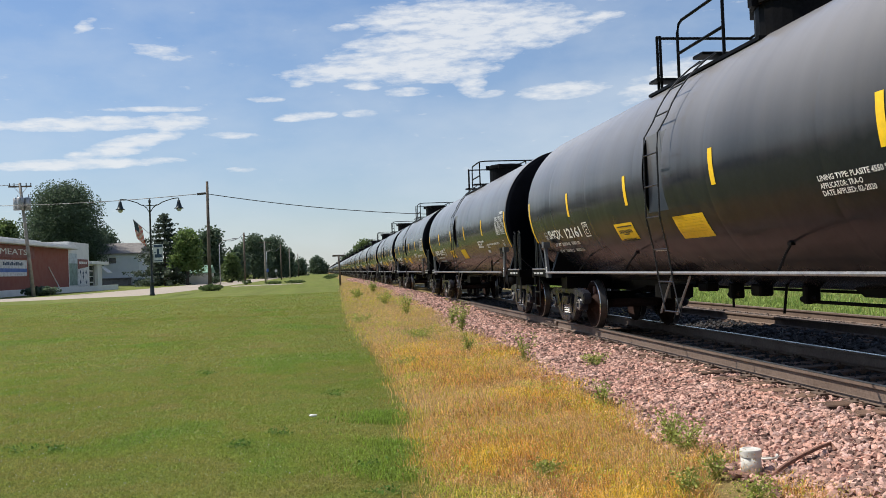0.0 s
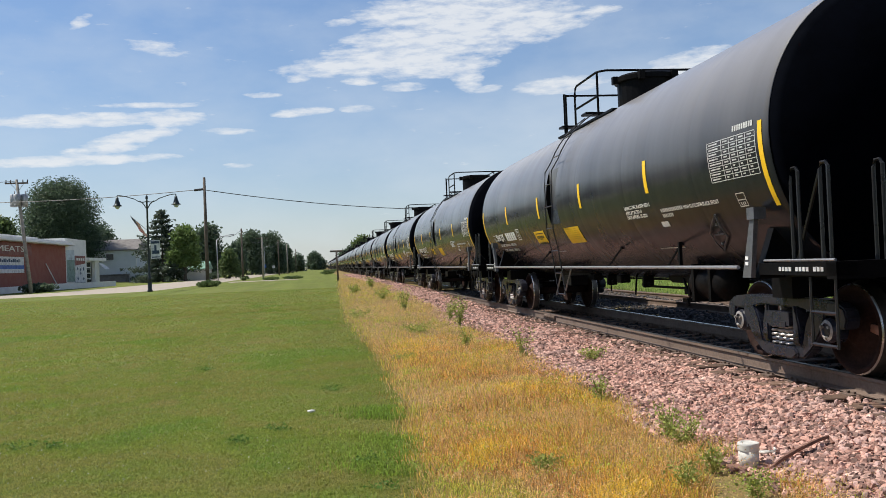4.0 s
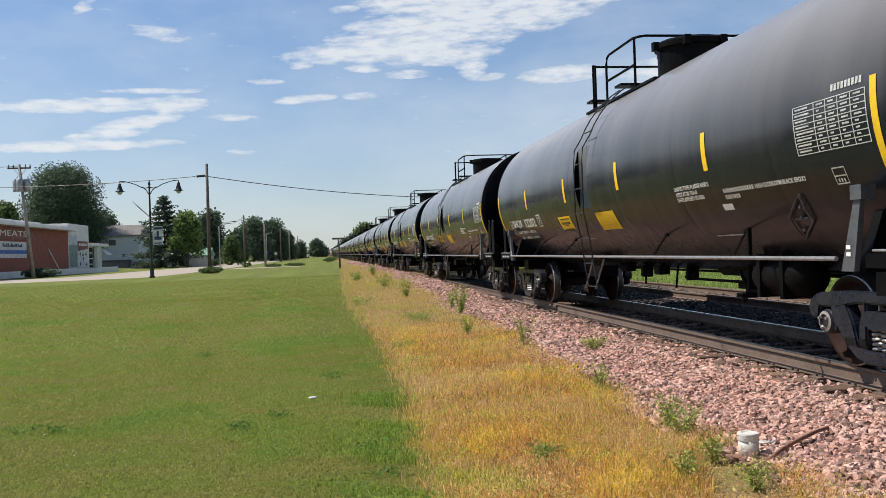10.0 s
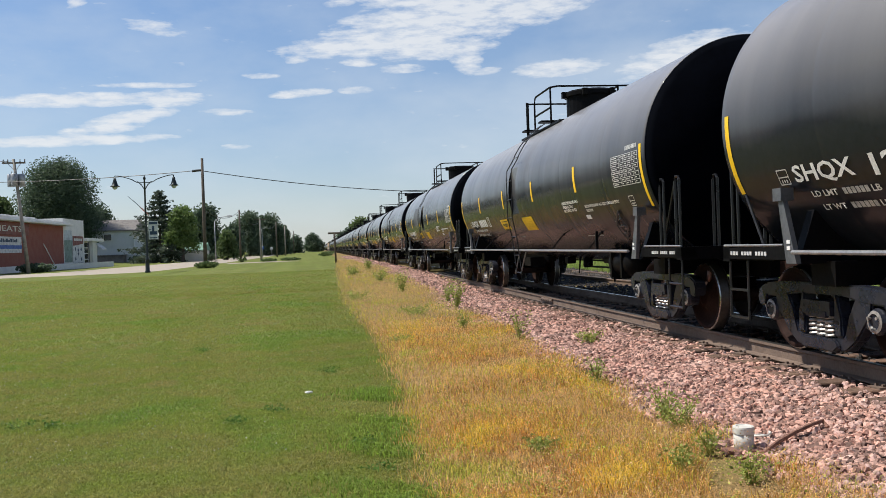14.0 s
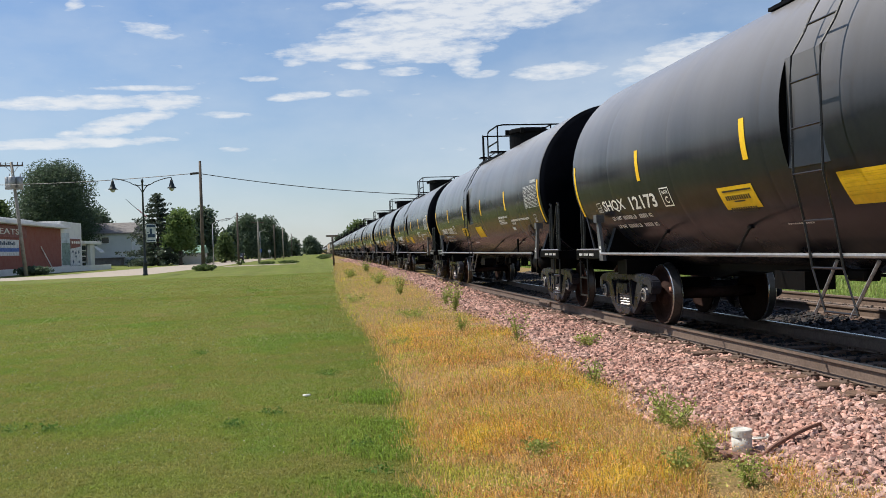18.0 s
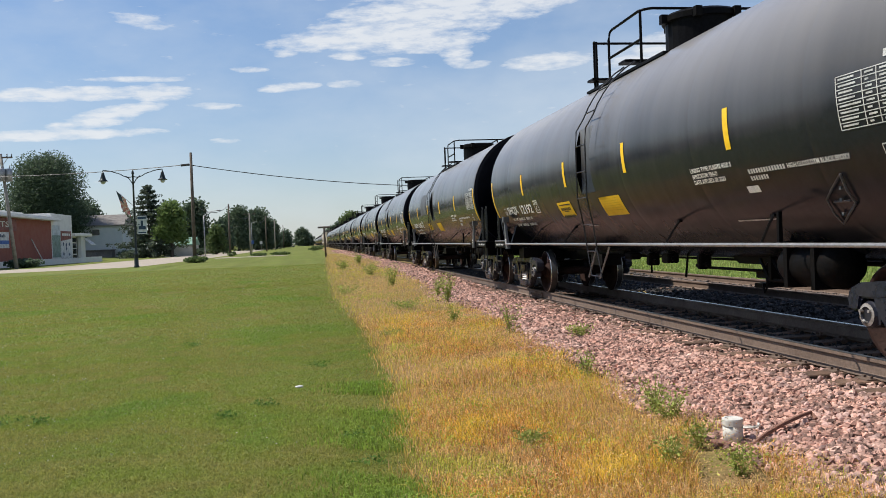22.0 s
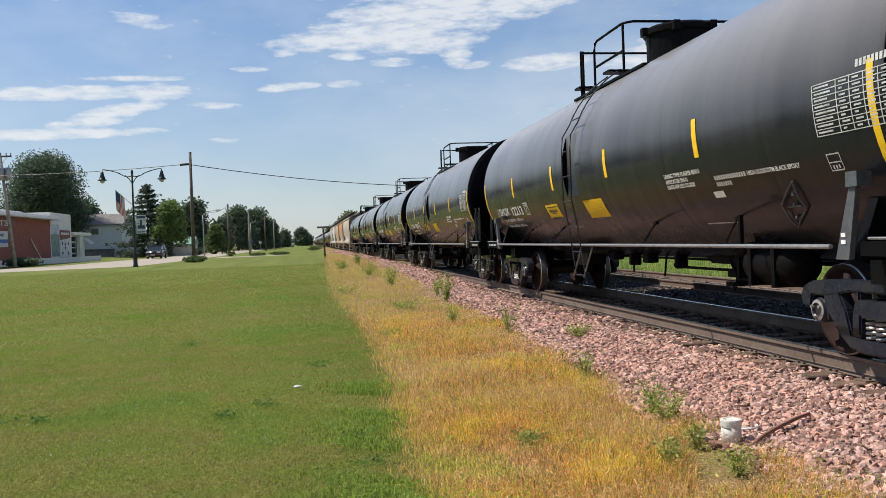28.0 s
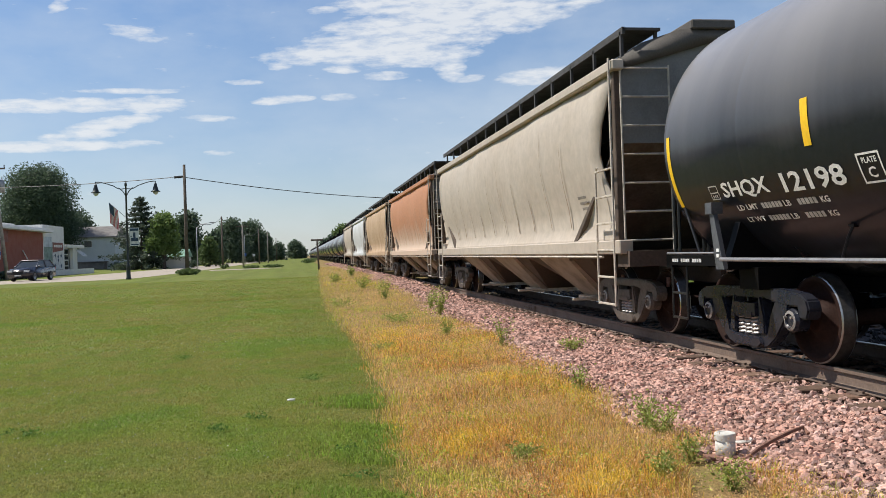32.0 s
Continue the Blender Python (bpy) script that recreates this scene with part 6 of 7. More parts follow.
def plant_trees():
    tree(-42.6, 150, 16.5, 13.4, "leaf_dark", "large dark maple behind the shop", 1, 44000, 0.2, 0.135)
    tree(-40.6, 166, 9.8, 8.0, "leaf_dark", "dark broad tree beside the large maple", 2, 9000, 0.2, 0.20)
    tree(-51.5, 148, 11.0, 7.0, "leaf_mid", "pale green tree at the street's end", 3, 3600, 0.2, 0.25)
    conifer(-24.3, 138, 11.3, 13.2, "tall dark spruce with open top branches", 4, 0.04, 9500)
    tree(-20.7, 136, 8.7, 4.9, "leaf_bright", "bright yellow-green young ash tree", 5, 4200, 0.22, 0.18)
    tree(-21.6, 172, 10.6, 7.0, "leaf_dark", "dark layered pine behind the utility pole", 6, 4000, 0.04, 0.25)
    tree(-15.3, 148, 4.9, 3.6, "leaf_mid", "small rounded green tree by the street", 7, 1500, 0.08, 0.22)
    tree(-18.2, 190, 7.5, 5.0, "leaf_dark", "thin dark tree with gaps in its crown", 8, 900, 0.2, 0.32)
    tree(-17.4, 222, 10.8, 9.4, "leaf_dark", "dark broad street tree", 9, 8500, 0.02, 0.22)
    tree(-13.4, 232, 10.6, 9.4, "leaf_dark", "dark broad street tree", 10, 8500, 0.02, 0.22)
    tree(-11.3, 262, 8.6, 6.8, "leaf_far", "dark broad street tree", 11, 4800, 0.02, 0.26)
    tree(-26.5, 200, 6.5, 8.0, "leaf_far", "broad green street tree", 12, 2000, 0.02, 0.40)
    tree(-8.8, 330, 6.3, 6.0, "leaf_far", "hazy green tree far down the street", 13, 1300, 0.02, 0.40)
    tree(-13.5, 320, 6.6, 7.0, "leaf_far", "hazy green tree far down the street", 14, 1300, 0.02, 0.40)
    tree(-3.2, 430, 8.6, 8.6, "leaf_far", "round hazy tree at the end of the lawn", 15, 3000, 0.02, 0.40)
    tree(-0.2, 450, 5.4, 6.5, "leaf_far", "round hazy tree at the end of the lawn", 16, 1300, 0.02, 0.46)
    tree(14.5, 300, 11.6, 9.0, "leaf_mid", "green tree beyond the train", 17, 2200, 0.1, 0.42)
    tree(13.0, 345, 9.5, 8.0, "leaf_far", "green tree beyond the train", 18, 1500, 0.1, 0.42)
    tree(11.5, 420, 9.0, 8.0, "leaf_far", "green tree beyond the train", 19, 1300, 0.1, 0.44)
    tree(18.5, 270, 9.0, 8.0, "leaf_mid", "green tree beyond the train", 20, 1500, 0.1, 0.40)
    bush(-9.5, 75.2, 2.1, 0.55, "leaf_mid", "low green bush round the pole's foot", 21, 700, 0.13)
    bush(-26.6, 86.0, 3.6, 0.9, "leaf_dark", "dark rounded shrub before the brick wall", 22, 1100, 0.16)
    bush(-9.7, 112, 1.4, 0.6, "leaf_mid", "small tuft at a pole's foot", 23, 160, 0.12)
    for i, (x, y, w) in enumerate(((-24.5, 140, 4.0), (-27.5, 141, 3.0), (-17.0, 141, 2.2), (-29.5, 146, 3.0))):
        bush(x, y, w, 1.2, "leaf_dark", "clipped dark hedge under the trees", 30 + i, 500, 0.15)
    for i, (x, y, w) in enumerate(((-3.5, 108, 2.6), (-6.0, 106, 2.2), (1.2, 150, 2.6), (2.0, 185, 3.0), (2.4, 230, 4.0))):
        bush(x, y, w, 0.35 if x < 0 else 0.7, "leaf_mid", "rough green weeds at the lawn's end", 40 + i, 260, 0.16)
    # woods that close the view beyond both sides
    for name, x0, x1, y0, y1, nn, seed, h in (("far_woods", -400, -60, 420, 640, 2600, 61, 13), ("far_woods", 30, 420, 460, 700, 2600, 62, 13), ("far_woods", 60, 120, -60, 420, 2400, 63, 12), ("far_woods", -150, -75, -40, 130, 1600, 64, 11)):
        rng = np.random.default_rng(seed)
        q = np.stack([rng.uniform(x0, x1, nn), rng.uniform(y0, y1, nn), rng.uniform(0.3, 1, nn) ** 0.6], 1)
        top = h * (0.7 + 0.3 * np.sin(q[:, 0] * 0.13 + q[:, 1] * 0.09) * np.cos(q[:, 0] * 0.031))
        q[:, 2] = q[:, 2] * top
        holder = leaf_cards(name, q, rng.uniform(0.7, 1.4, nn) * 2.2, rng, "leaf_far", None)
        tagged(holder, "distant dark green woods", "woods", kind="stuff")


plant_trees()


# ---- the car on the street ----
M["carpaint"] = material("dark_plum_grey_car_paint", (0.030, 0.024, 0.030), 0.25, 0.3, vary=0.05, scale=2, bump=0, coat=0.6)
M["tyre"] = material("black_tyre", (0.02, 0.02, 0.02), 0.85, vary=0.2, bump=0.1)
M["headlight"] = material("pale_headlight", (0.75, 0.76, 0.78), 0.15, vary=0.05, bump=0)


def build_suv():
    """A compact sport utility car; its nose points along -y."""
    car = thing("car", "dark plum-grey compact sport utility car driving up the street", "car")
    prof = [(-2.25, 0.35), (-2.30, 0.62), (-2.22, 0.88), (-1.9, 0.98), (-1.05, 1.10), (2.1, 1.12), (2.28, 1.0), (2.30, 0.45), (2.2, 0.30), (-2.1, 0.28)]
    bm = bmesh.new()
    prism(bm, prof, "x", -0.90, 0.90)
    bmesh.ops.bevel(bm, geom=[e for e in bm.edges], offset=0.06, segments=2, affect="EDGES")
    part("body", bm, "carpaint", car, "", True)
    bm = bmesh.new()
    loft(bm, [[(-0.86, -1.05, 1.08), (0.86, -1.05, 1.08), (0.88, 2.15, 1.10), (-0.88, 2.15, 1.10)], [(-0.70, -0.25, 1.60), (0.70, -0.25, 1.60), (0.70, 1.55, 1.62), (-0.70, 1.55, 1.62)]])
    bmesh.ops.recalc_face_normals(bm, faces=bm.faces[:])
    part("glasshouse", bm, "darkglass", car, "dark tinted windows")
    bm = cbox(-0.72, 0.72, -0.32, 1.7, 1.60, 1.68, 0.03)
    part("roof", bm, "carpaint", car)
    for s in (-1, 1):
        part("pillar", bars([[(s * 0.87, -1.05, 1.08), (s * 0.71, -0.25, 1.62)], [(s * 0.88, 0.55, 1.08), (s * 0.71, 0.55, 1.62)], [(s * 0.89, 2.1, 1.08), (s * 0.71, 1.6, 1.62)]], 0.045, 5), "carpaint", car)
        part("headlight", cbox(s * 0.45, s * 0.86, -2.30, -2.12, 0.74, 0.88, 0.01), "headlight", car)
        part("mirror", cbox(s * 0.90, s * 1.08, -0.85, -0.72, 1.08, 1.22, 0.02), "carpaint", car)
        part("tail_light", cbox(s * 0.60, s * 0.88, 2.2, 2.31, 0.85, 1.05, 0.01), "red", car)
        for y in (-1.42, 1.38):
            bm = bmesh.new()
            lathe(bm, [(s * 0.70, 0.05), (s * 0.70, 0.34), (s * 0.74, 0.365), (s * 0.88, 0.365), (s * 0.92, 0.34), (s * 0.92, 0.24), (s * 0.90, 0.22), (s * 0.90, 0.02)], "x", (0, 0, 0), 24, [0, 0, 0, 0, 0, 1, 1])
            w = part("wheel", bm, ["tyre", "zinc"], car, "", True)
            w.location = (0, y, 0.365)
    part("grille", cbox(-0.42, 0.42, -2.315, -2.24, 0.55, 0.80, 0.01), "tyre", car)
    part("number_plate", cbox(-0.26, 0.26, -2.335, -2.31, 0.42, 0.53), "whitewall", car, "plain pale plate")
    return car


SUV = build_suv()

# ---- near ground: bed, ties, stones, grass, weeds ----

def cover_material(name, patches, odd, k, through, scale, mixing=0.8):
    """Blades whose colour drifts from patch to patch over the ground and from blade to blade."""
    m = leaf_material(name, patches[0], patches[1], k, through)
    tree = m.node_tree
    b = tree.nodes["Principled BSDF"]
    tr = [n for n in tree.nodes if n.bl_idname == "ShaderNodeBsdfTranslucent"][0]
    coord = tree.nodes.new("ShaderNodeTexCoord")
    broad = node(tree, "ShaderNodeTexNoise", Scale=scale, Detail=5.0, Roughness=0.65)
    tree.links.new(coord.outputs["Object"], broad.inputs[0])
    geo = tree.nodes.new("ShaderNodeNewGeometry")
    at = [0.37 + 0.27 * i / (len(patches) - 1) for i in range(len(patches))]
    base = ramp(tree, broad.outputs[0], *zip(at, patches))
    base = mixed(tree, ramp(tree, geo.outputs["Random Per Island"], (0.55, 0.0), (1.0, mixing)), base, odd)
    one = node(tree, "ShaderNodeTexWhiteNoise")
    one.noise_dimensions = "1D"
    tree.links.new(geo.outputs["Random Per Island"], one.inputs["W"])
    base = mixed(tree, 1.0, base, ramp(tree, one.outputs[0], (0.0, 1.0 - k), (1.0, 1.0 + k)), "MULTIPLY")
    tree.links.new(base, b.inputs["Base Color"])
    tree.links.new(base, tr.inputs[0])
    return m


M["straw"] = cover_material("dry_orange_weed_blades", [(0.74, 0.52, 0.07), (0.70, 0.37, 0.085), (0.54, 0.28, 0.10), (0.70, 0.43, 0.20), (0.58, 0.50, 0.09)], (0.86, 0.62, 0.26), 0.65, 0.42, 0.9)
M["strawgreen"] = cover_material("yellow_green_weed_blades", [(0.78, 0.58, 0.08), (0.58, 0.56, 0.07), (0.74, 0.44, 0.12), (0.42, 0.50, 0.07)], (0.50, 0.56, 0.08), 0.55, 0.45, 0.9)
M["strawfar"] = cover_material("muted_pinkish_weeds", [(0.60, 0.45, 0.20), (0.66, 0.45, 0.25), (0.52, 0.38, 0.22), (0.62, 0.50, 0.20)], (0.50, 0.48, 0.18), 0.30, 0.45, 0.5, 0.5)
M["strawpale"] = leaf_material("pale_seed_heads", (0.74, 0.52, 0.28), (0.64, 0.40, 0.20), 0.4, 0.4)
M["blade"] = cover_material("lawn_grass_blades", [(0.215, 0.325, 0.054), (0.275, 0.33, 0.06), (0.345, 0.32, 0.092), (0.255, 0.325, 0.056), (0.38, 0.32, 0.115)], (0.36, 0.36, 0.10), 0.34, 0.5, 0.35, 0.45)
M["blade_far"] = cover_material("even_lawn_grass", [(0.215, 0.325, 0.054), (0.275, 0.33, 0.06), (0.345, 0.32, 0.092), (0.255, 0.325, 0.056), (0.38, 0.32, 0.115)], (0.36, 0.36, 0.10), 0.12, 0.5, 0.35, 0.3)
M["weed"] = leaf_material("green_weed_leaves", (0.34, 0.40, 0.10), (0.46, 0.46, 0.14), 0.4, 0.45)
M["tuft"] = leaf_material("fresh_green_tufts", (0.24, 0.35, 0.055), (0.36, 0.41, 0.08), 0.5, 0.45)
M["lawnweed"] = leaf_material("dark_lawn_weed_leaves", (0.13, 0.24, 0.045), (0.20, 0.29, 0.06), 0.4, 0.4)
M["tallgrass"] = leaf_material("tall_green_verge_grass", (0.29, 0.40, 0.10), (0.42, 0.45, 0.15), 0.35, 0.45)
M["sprig"] = leaf_material("yellow_green_sprig_leaves", (0.42, 0.50, 0.08), (0.58, 0.56, 0.12), 0.35, 0.45)
M["clover"] = material("white_clover_heads", (0.72, 0.70, 0.66), 0.8, vary=0.1, bump=0)
M["pvc"] = material("weathered_white_pvc", (0.62, 0.60, 0.55), 0.55, vary=0.12, scale=6, fine=40, bump=0.05, other=(0.48, 0.45, 0.40))
M["hose"] = material("rusty_brown_cable", (0.24, 0.12, 0.085), 0.8, vary=0.3, scale=8, fine=40, bump=0.3)
M["greystone"] = material("grey_brown_ballast", (0.07, 0.060, 0.054), 0.85, vary=0.35, scale=3, fine=30, bump=0.3, island=0.6, other=(0.15, 0.12, 0.10))
# the train's shade over the track is put into these stones' colour
M["darkstone"] = material("shade_dark_ballast", (0.018, 0.016, 0.016), 0.8, vary=0.35, scale=3, fine=30, bump=0.3, island=0.6, other=(0.032, 0.028, 0.026))


def bed_height(x):
    return np.interp(x, [2.9, 3.15, 4.35, 7.75, 8.2, 8.75, 11.4, 12.0], [-0.42, -0.36, -0.235, -0.235, -0.30, -0.245, -0.245, -0.42])


ICO = []
_p = (1 + 5 ** 0.5) / 2
for _a, _b in ((1, _p), (-1, _p), (1, -_p), (-1, -_p)):
    ICO += [(0, _a, _b), (_a, _b, 0), (_b, 0, _a)]
ICO = np.array(ICO, float) / (1 + _p * _p) ** 0.5


def ico_faces():
    bm = bmesh.new()
    vs = [bm.verts.new(p) for p in ICO]
    bmesh.ops.convex_hull(bm, input=vs)
    bm.verts.index_update()
    f = np.array([[v.index for v in face.verts] for face in bm.faces if len(face.verts) == 3])
    bm.free()
    return f


ICO_F = ico_faces()


def stones(name, x0, x1, y0, y1, n, size, seed, mat, label, lift=0.35, edge=0.0):
    rng = np.random.default_rng(seed)
    x, y = rng.uniform(x0, x1, n), rng.uniform(y0, y1, n)
    if edge:
        # the toe of the bed frays out into the weeds
        keep = x > edge + 0.30 * np.sin(y * 1.1) * np.sin(y * 0.37 + 1) + rng.uniform(-0.3, 0.12, n)
        x, y = x[keep], y[keep]
        n = len(x)
    if x1 < 5.3:
        keep = (x < 4.68) | (rng.uniform(size=n) < 0.22)
        x, y = x[keep], y[keep]
        n = len(x)
    r = rng.uniform(0.6, 1.35, n) * size
    shape = ICO[None] * rng.uniform(0.45, 1.3, (n, 12, 1)) * rng.uniform(0.6, 1.35, (n, 1, 3))
    a = rng.uniform(0, 2 * np.pi, n)
    c, s = np.cos(a)[:, None], np.sin(a)[:, None]
    q = np.stack([shape[..., 0] * c - shape[..., 1] * s, shape[..., 0] * s + shape[..., 1] * c, shape[..., 2] * 0.8], -1) * r[:, None, None]
    z = np.maximum(bed_height(x), ground_height(x, y) - 0.005) + r * lift
    q += np.stack([x, y, z], -1)[:, None]
    f = (ICO_F[None] + (np.arange(n) * 12)[:, None, None]).reshape(-1, 3)
    return tagged(from_arrays(name, q.reshape(-1, 3), f, mat), label, "stones", kind="stuff")


stones("ballast_stones", 2.85, 5.17, 4.4, 12.5, 33000, 0.027, 1, "stone", "pink crushed ballast stones heaped beside the rail", 0.75, 3.2)
stones("ballast_stones", 2.95, 5.17, 12.5, 27, 25000, 0.033, 2, "stone", "pink crushed ballast stones heaped beside the rail", 0.7, 3.3)
stones("ballast_stones", 3.1, 5.17, 27, 60, 13000, 0.055, 3, "stone", "pink crushed ballast stones heaped beside the rail", 0.35, 3.45)
stones("ballast_stones", 3.3, 5.17, 60, 130, 7000, 0.10, 4, "stone", "pink crushed ballast stones heaped beside the rail", 0.3)
stones("track_stones", 5.33, 6.68, 4, 40, 6500, 0.04, 5, "darkstone", "stones between the rails, darkened for the train's shade")
stones("track_stones", 6.83, 9.4, 4, 40, 7000, 0.045, 6, "darkstone", "stones between the tracks, darkened for the train's shade")
stones("track_stones", 9.55, 12.0, 4, 40, 6000, 0.05, 7, "greystone", "stones of the second track's bed")


def single_stones():
    """Loose stones that lie on top of the bed, nearest the camera."""
    rng = np.random.default_rng(8)
    meshes = []
    for k in range(8):
        me = bpy.data.meshes.new("stone")
        v = ICO * rng.uniform(0.6, 1.25, (12, 1)) * rng.uniform(0.7, 1.25, (1, 3)) * 0.034
        me.from_pydata(v.tolist(), [], ICO_F.tolist())
        me.materials.append(M["stone_single"])
        meshes.append(me)
    for i in range(280):
        x, y = rng.uniform(3.15, 5.1), rng.uniform(4.8, 8.6)
        ob = new("stone", meshes[i % 8])
        ob.parent = ballast
        ob.matrix_basis = pose(x, y, float(max(bed_height(x), gz(x, y))) + 0.036, *rng.uniform(-40, 40, 2), rng.uniform(0, 360))


M["stone_single"] = material("loose_pink_stone", (0.44, 0.28, 0.24), 0.85, vary=0.25, scale=3, fine=30, bump=0.3, rand=0.4, other=(0.42, 0.30, 0.27))
single_stones()


def ties():
    rng = random.Random(5)
    tie = bpy.data.meshes.new("tie")
    bm = cbox(-1.30, 1.30, -0.115, 0.115, -0.37, -0.19, 0.012)
    bm.to_mesh(tie)
    bm.free()
    tie.materials.append(M["tie"])
    plate = bpy.data.meshes.new("tie_plate")
    bm = cbox(-0.18, 0.18, -0.095, 0.095, -0.192, -0.178)
    for x in (-0.11, 0.11):
        for y in (-0.05, 0.05):
            box(bm, x - 0.014, x + 0.014, y - 0.012, y + 0.012, -0.178, -0.155)
    bm.to_mesh(plate)
    bm.free()
    plate.materials.append(M["rail"])
    for centre, dz, y0, count, rail in ((TRACK, 0, 3.2, 110, 0), (SECOND, -0.03, 5.0, 64, 2)):
        for k in range(count):
            y = y0 + 0.52 * k + rng.uniform(-0.03, 0.03)
            ob = new("tie", tie)
            ob.parent = ballast
            ob.matrix_basis = pose(centre + rng.uniform(-0.06, 0.06), y, dz + rng.uniform(-0.012, 0.006), 0, 0, rng.uniform(-1.5, 1.5))
            for side in (0, 1):
                ob = new("tie_plate", plate)
                ob.parent = rails[rail + side]
                ob.matrix_basis = pose(centre - 0.753 + 1.506 * side, y, dz)
    bm = bmesh.new()
    for centre, dz, y0 in ((TRACK, 0, 60.4), (SECOND, -0.03, 38.3)):
        for k in range(260):
            y = y0 + 0.52 * k
            box(bm, centre - 1.3, centre + 1.3, y - 0.115, y + 0.115, dz - 0.3, dz - 0.19)
    tagged(link_mesh("far_ties", bm, "tie"), "wooden ties farther down the track", "ties", kind="stuff")
    # joint bars with their bolts on the near rail
    for y in (19.45, 31.3):
        bm = cbox(-0.055, -0.012, -0.46, 0.46, -0.15, -0.045, 0.006)
        for k in range(6):
            box(bm, -0.075, -0.05, -0.38 + 0.152 * k - 0.018, -0.38 + 0.152 * k + 0.018, -0.115, -0.08)
        j = part("joint_bar", bm, "rail", rails[0], "bolted rail joint bar")
        j.location = (NEAR_RAIL, y, 0)


ties()


def blades(name, x, y, h, w, lean, rng, mat, label, category, base=None):
    """Upright blades of two faces, each bent over at the tip."""
    n = len(x)
    z = np.maximum(ground_height(x, y), -9) if base is None else base
    a = rng.uniform(0, 2 * np.pi, n)
    d = np.stack([np.cos(a), np.sin(a)], 1)
    tip = rng.normal(0, lean, (n, 2)) * h[:, None]
    p0 = np.stack([x - d[:, 0] * w, y - d[:, 1] * w, z - 0.01], 1)
    p1 = np.stack([x + d[:, 0] * w, y + d[:, 1] * w, z - 0.01], 1)
    m = np.stack([x + tip[:, 0] * 0.35, y + tip[:, 1] * 0.35, z + h * 0.6], 1)
    off = np.stack([d[:, 0] * w * 0.7, d[:, 1] * w * 0.7, np.zeros(n)], 1)
    t = np.stack([x + tip[:, 0], y + tip[:, 1], z + h * np.maximum(0.6, 1 - np.abs(tip).sum(1) / h * 0.3)], 1)
    v = np.stack([p0, p1, m + off, m - off, t], 1).reshape(-1, 3)
    k = np.arange(n) * 5
    f = np.concatenate([np.stack([k, k + 1, k + 2], 1), np.stack([k, k + 2, k + 3], 1), np.stack([k + 3, k + 2, k + 4], 1)])
    return tagged(from_arrays(name, v, f, mat), label, category, kind="stuff")


def lumps(x, y, s, seed):
    """Smooth patchiness between 0 and 1."""
    r = np.random.default_rng(seed)
    t = np.zeros_like(x)
    for k in range(6):
        a, b, c = r.uniform(-1, 1, 3)
        t += np.sin((x * a + y * b) * s * (1 + 0.5 * k) + c * 9)
    return np.clip(0.5 + t / 6, 0, 1)


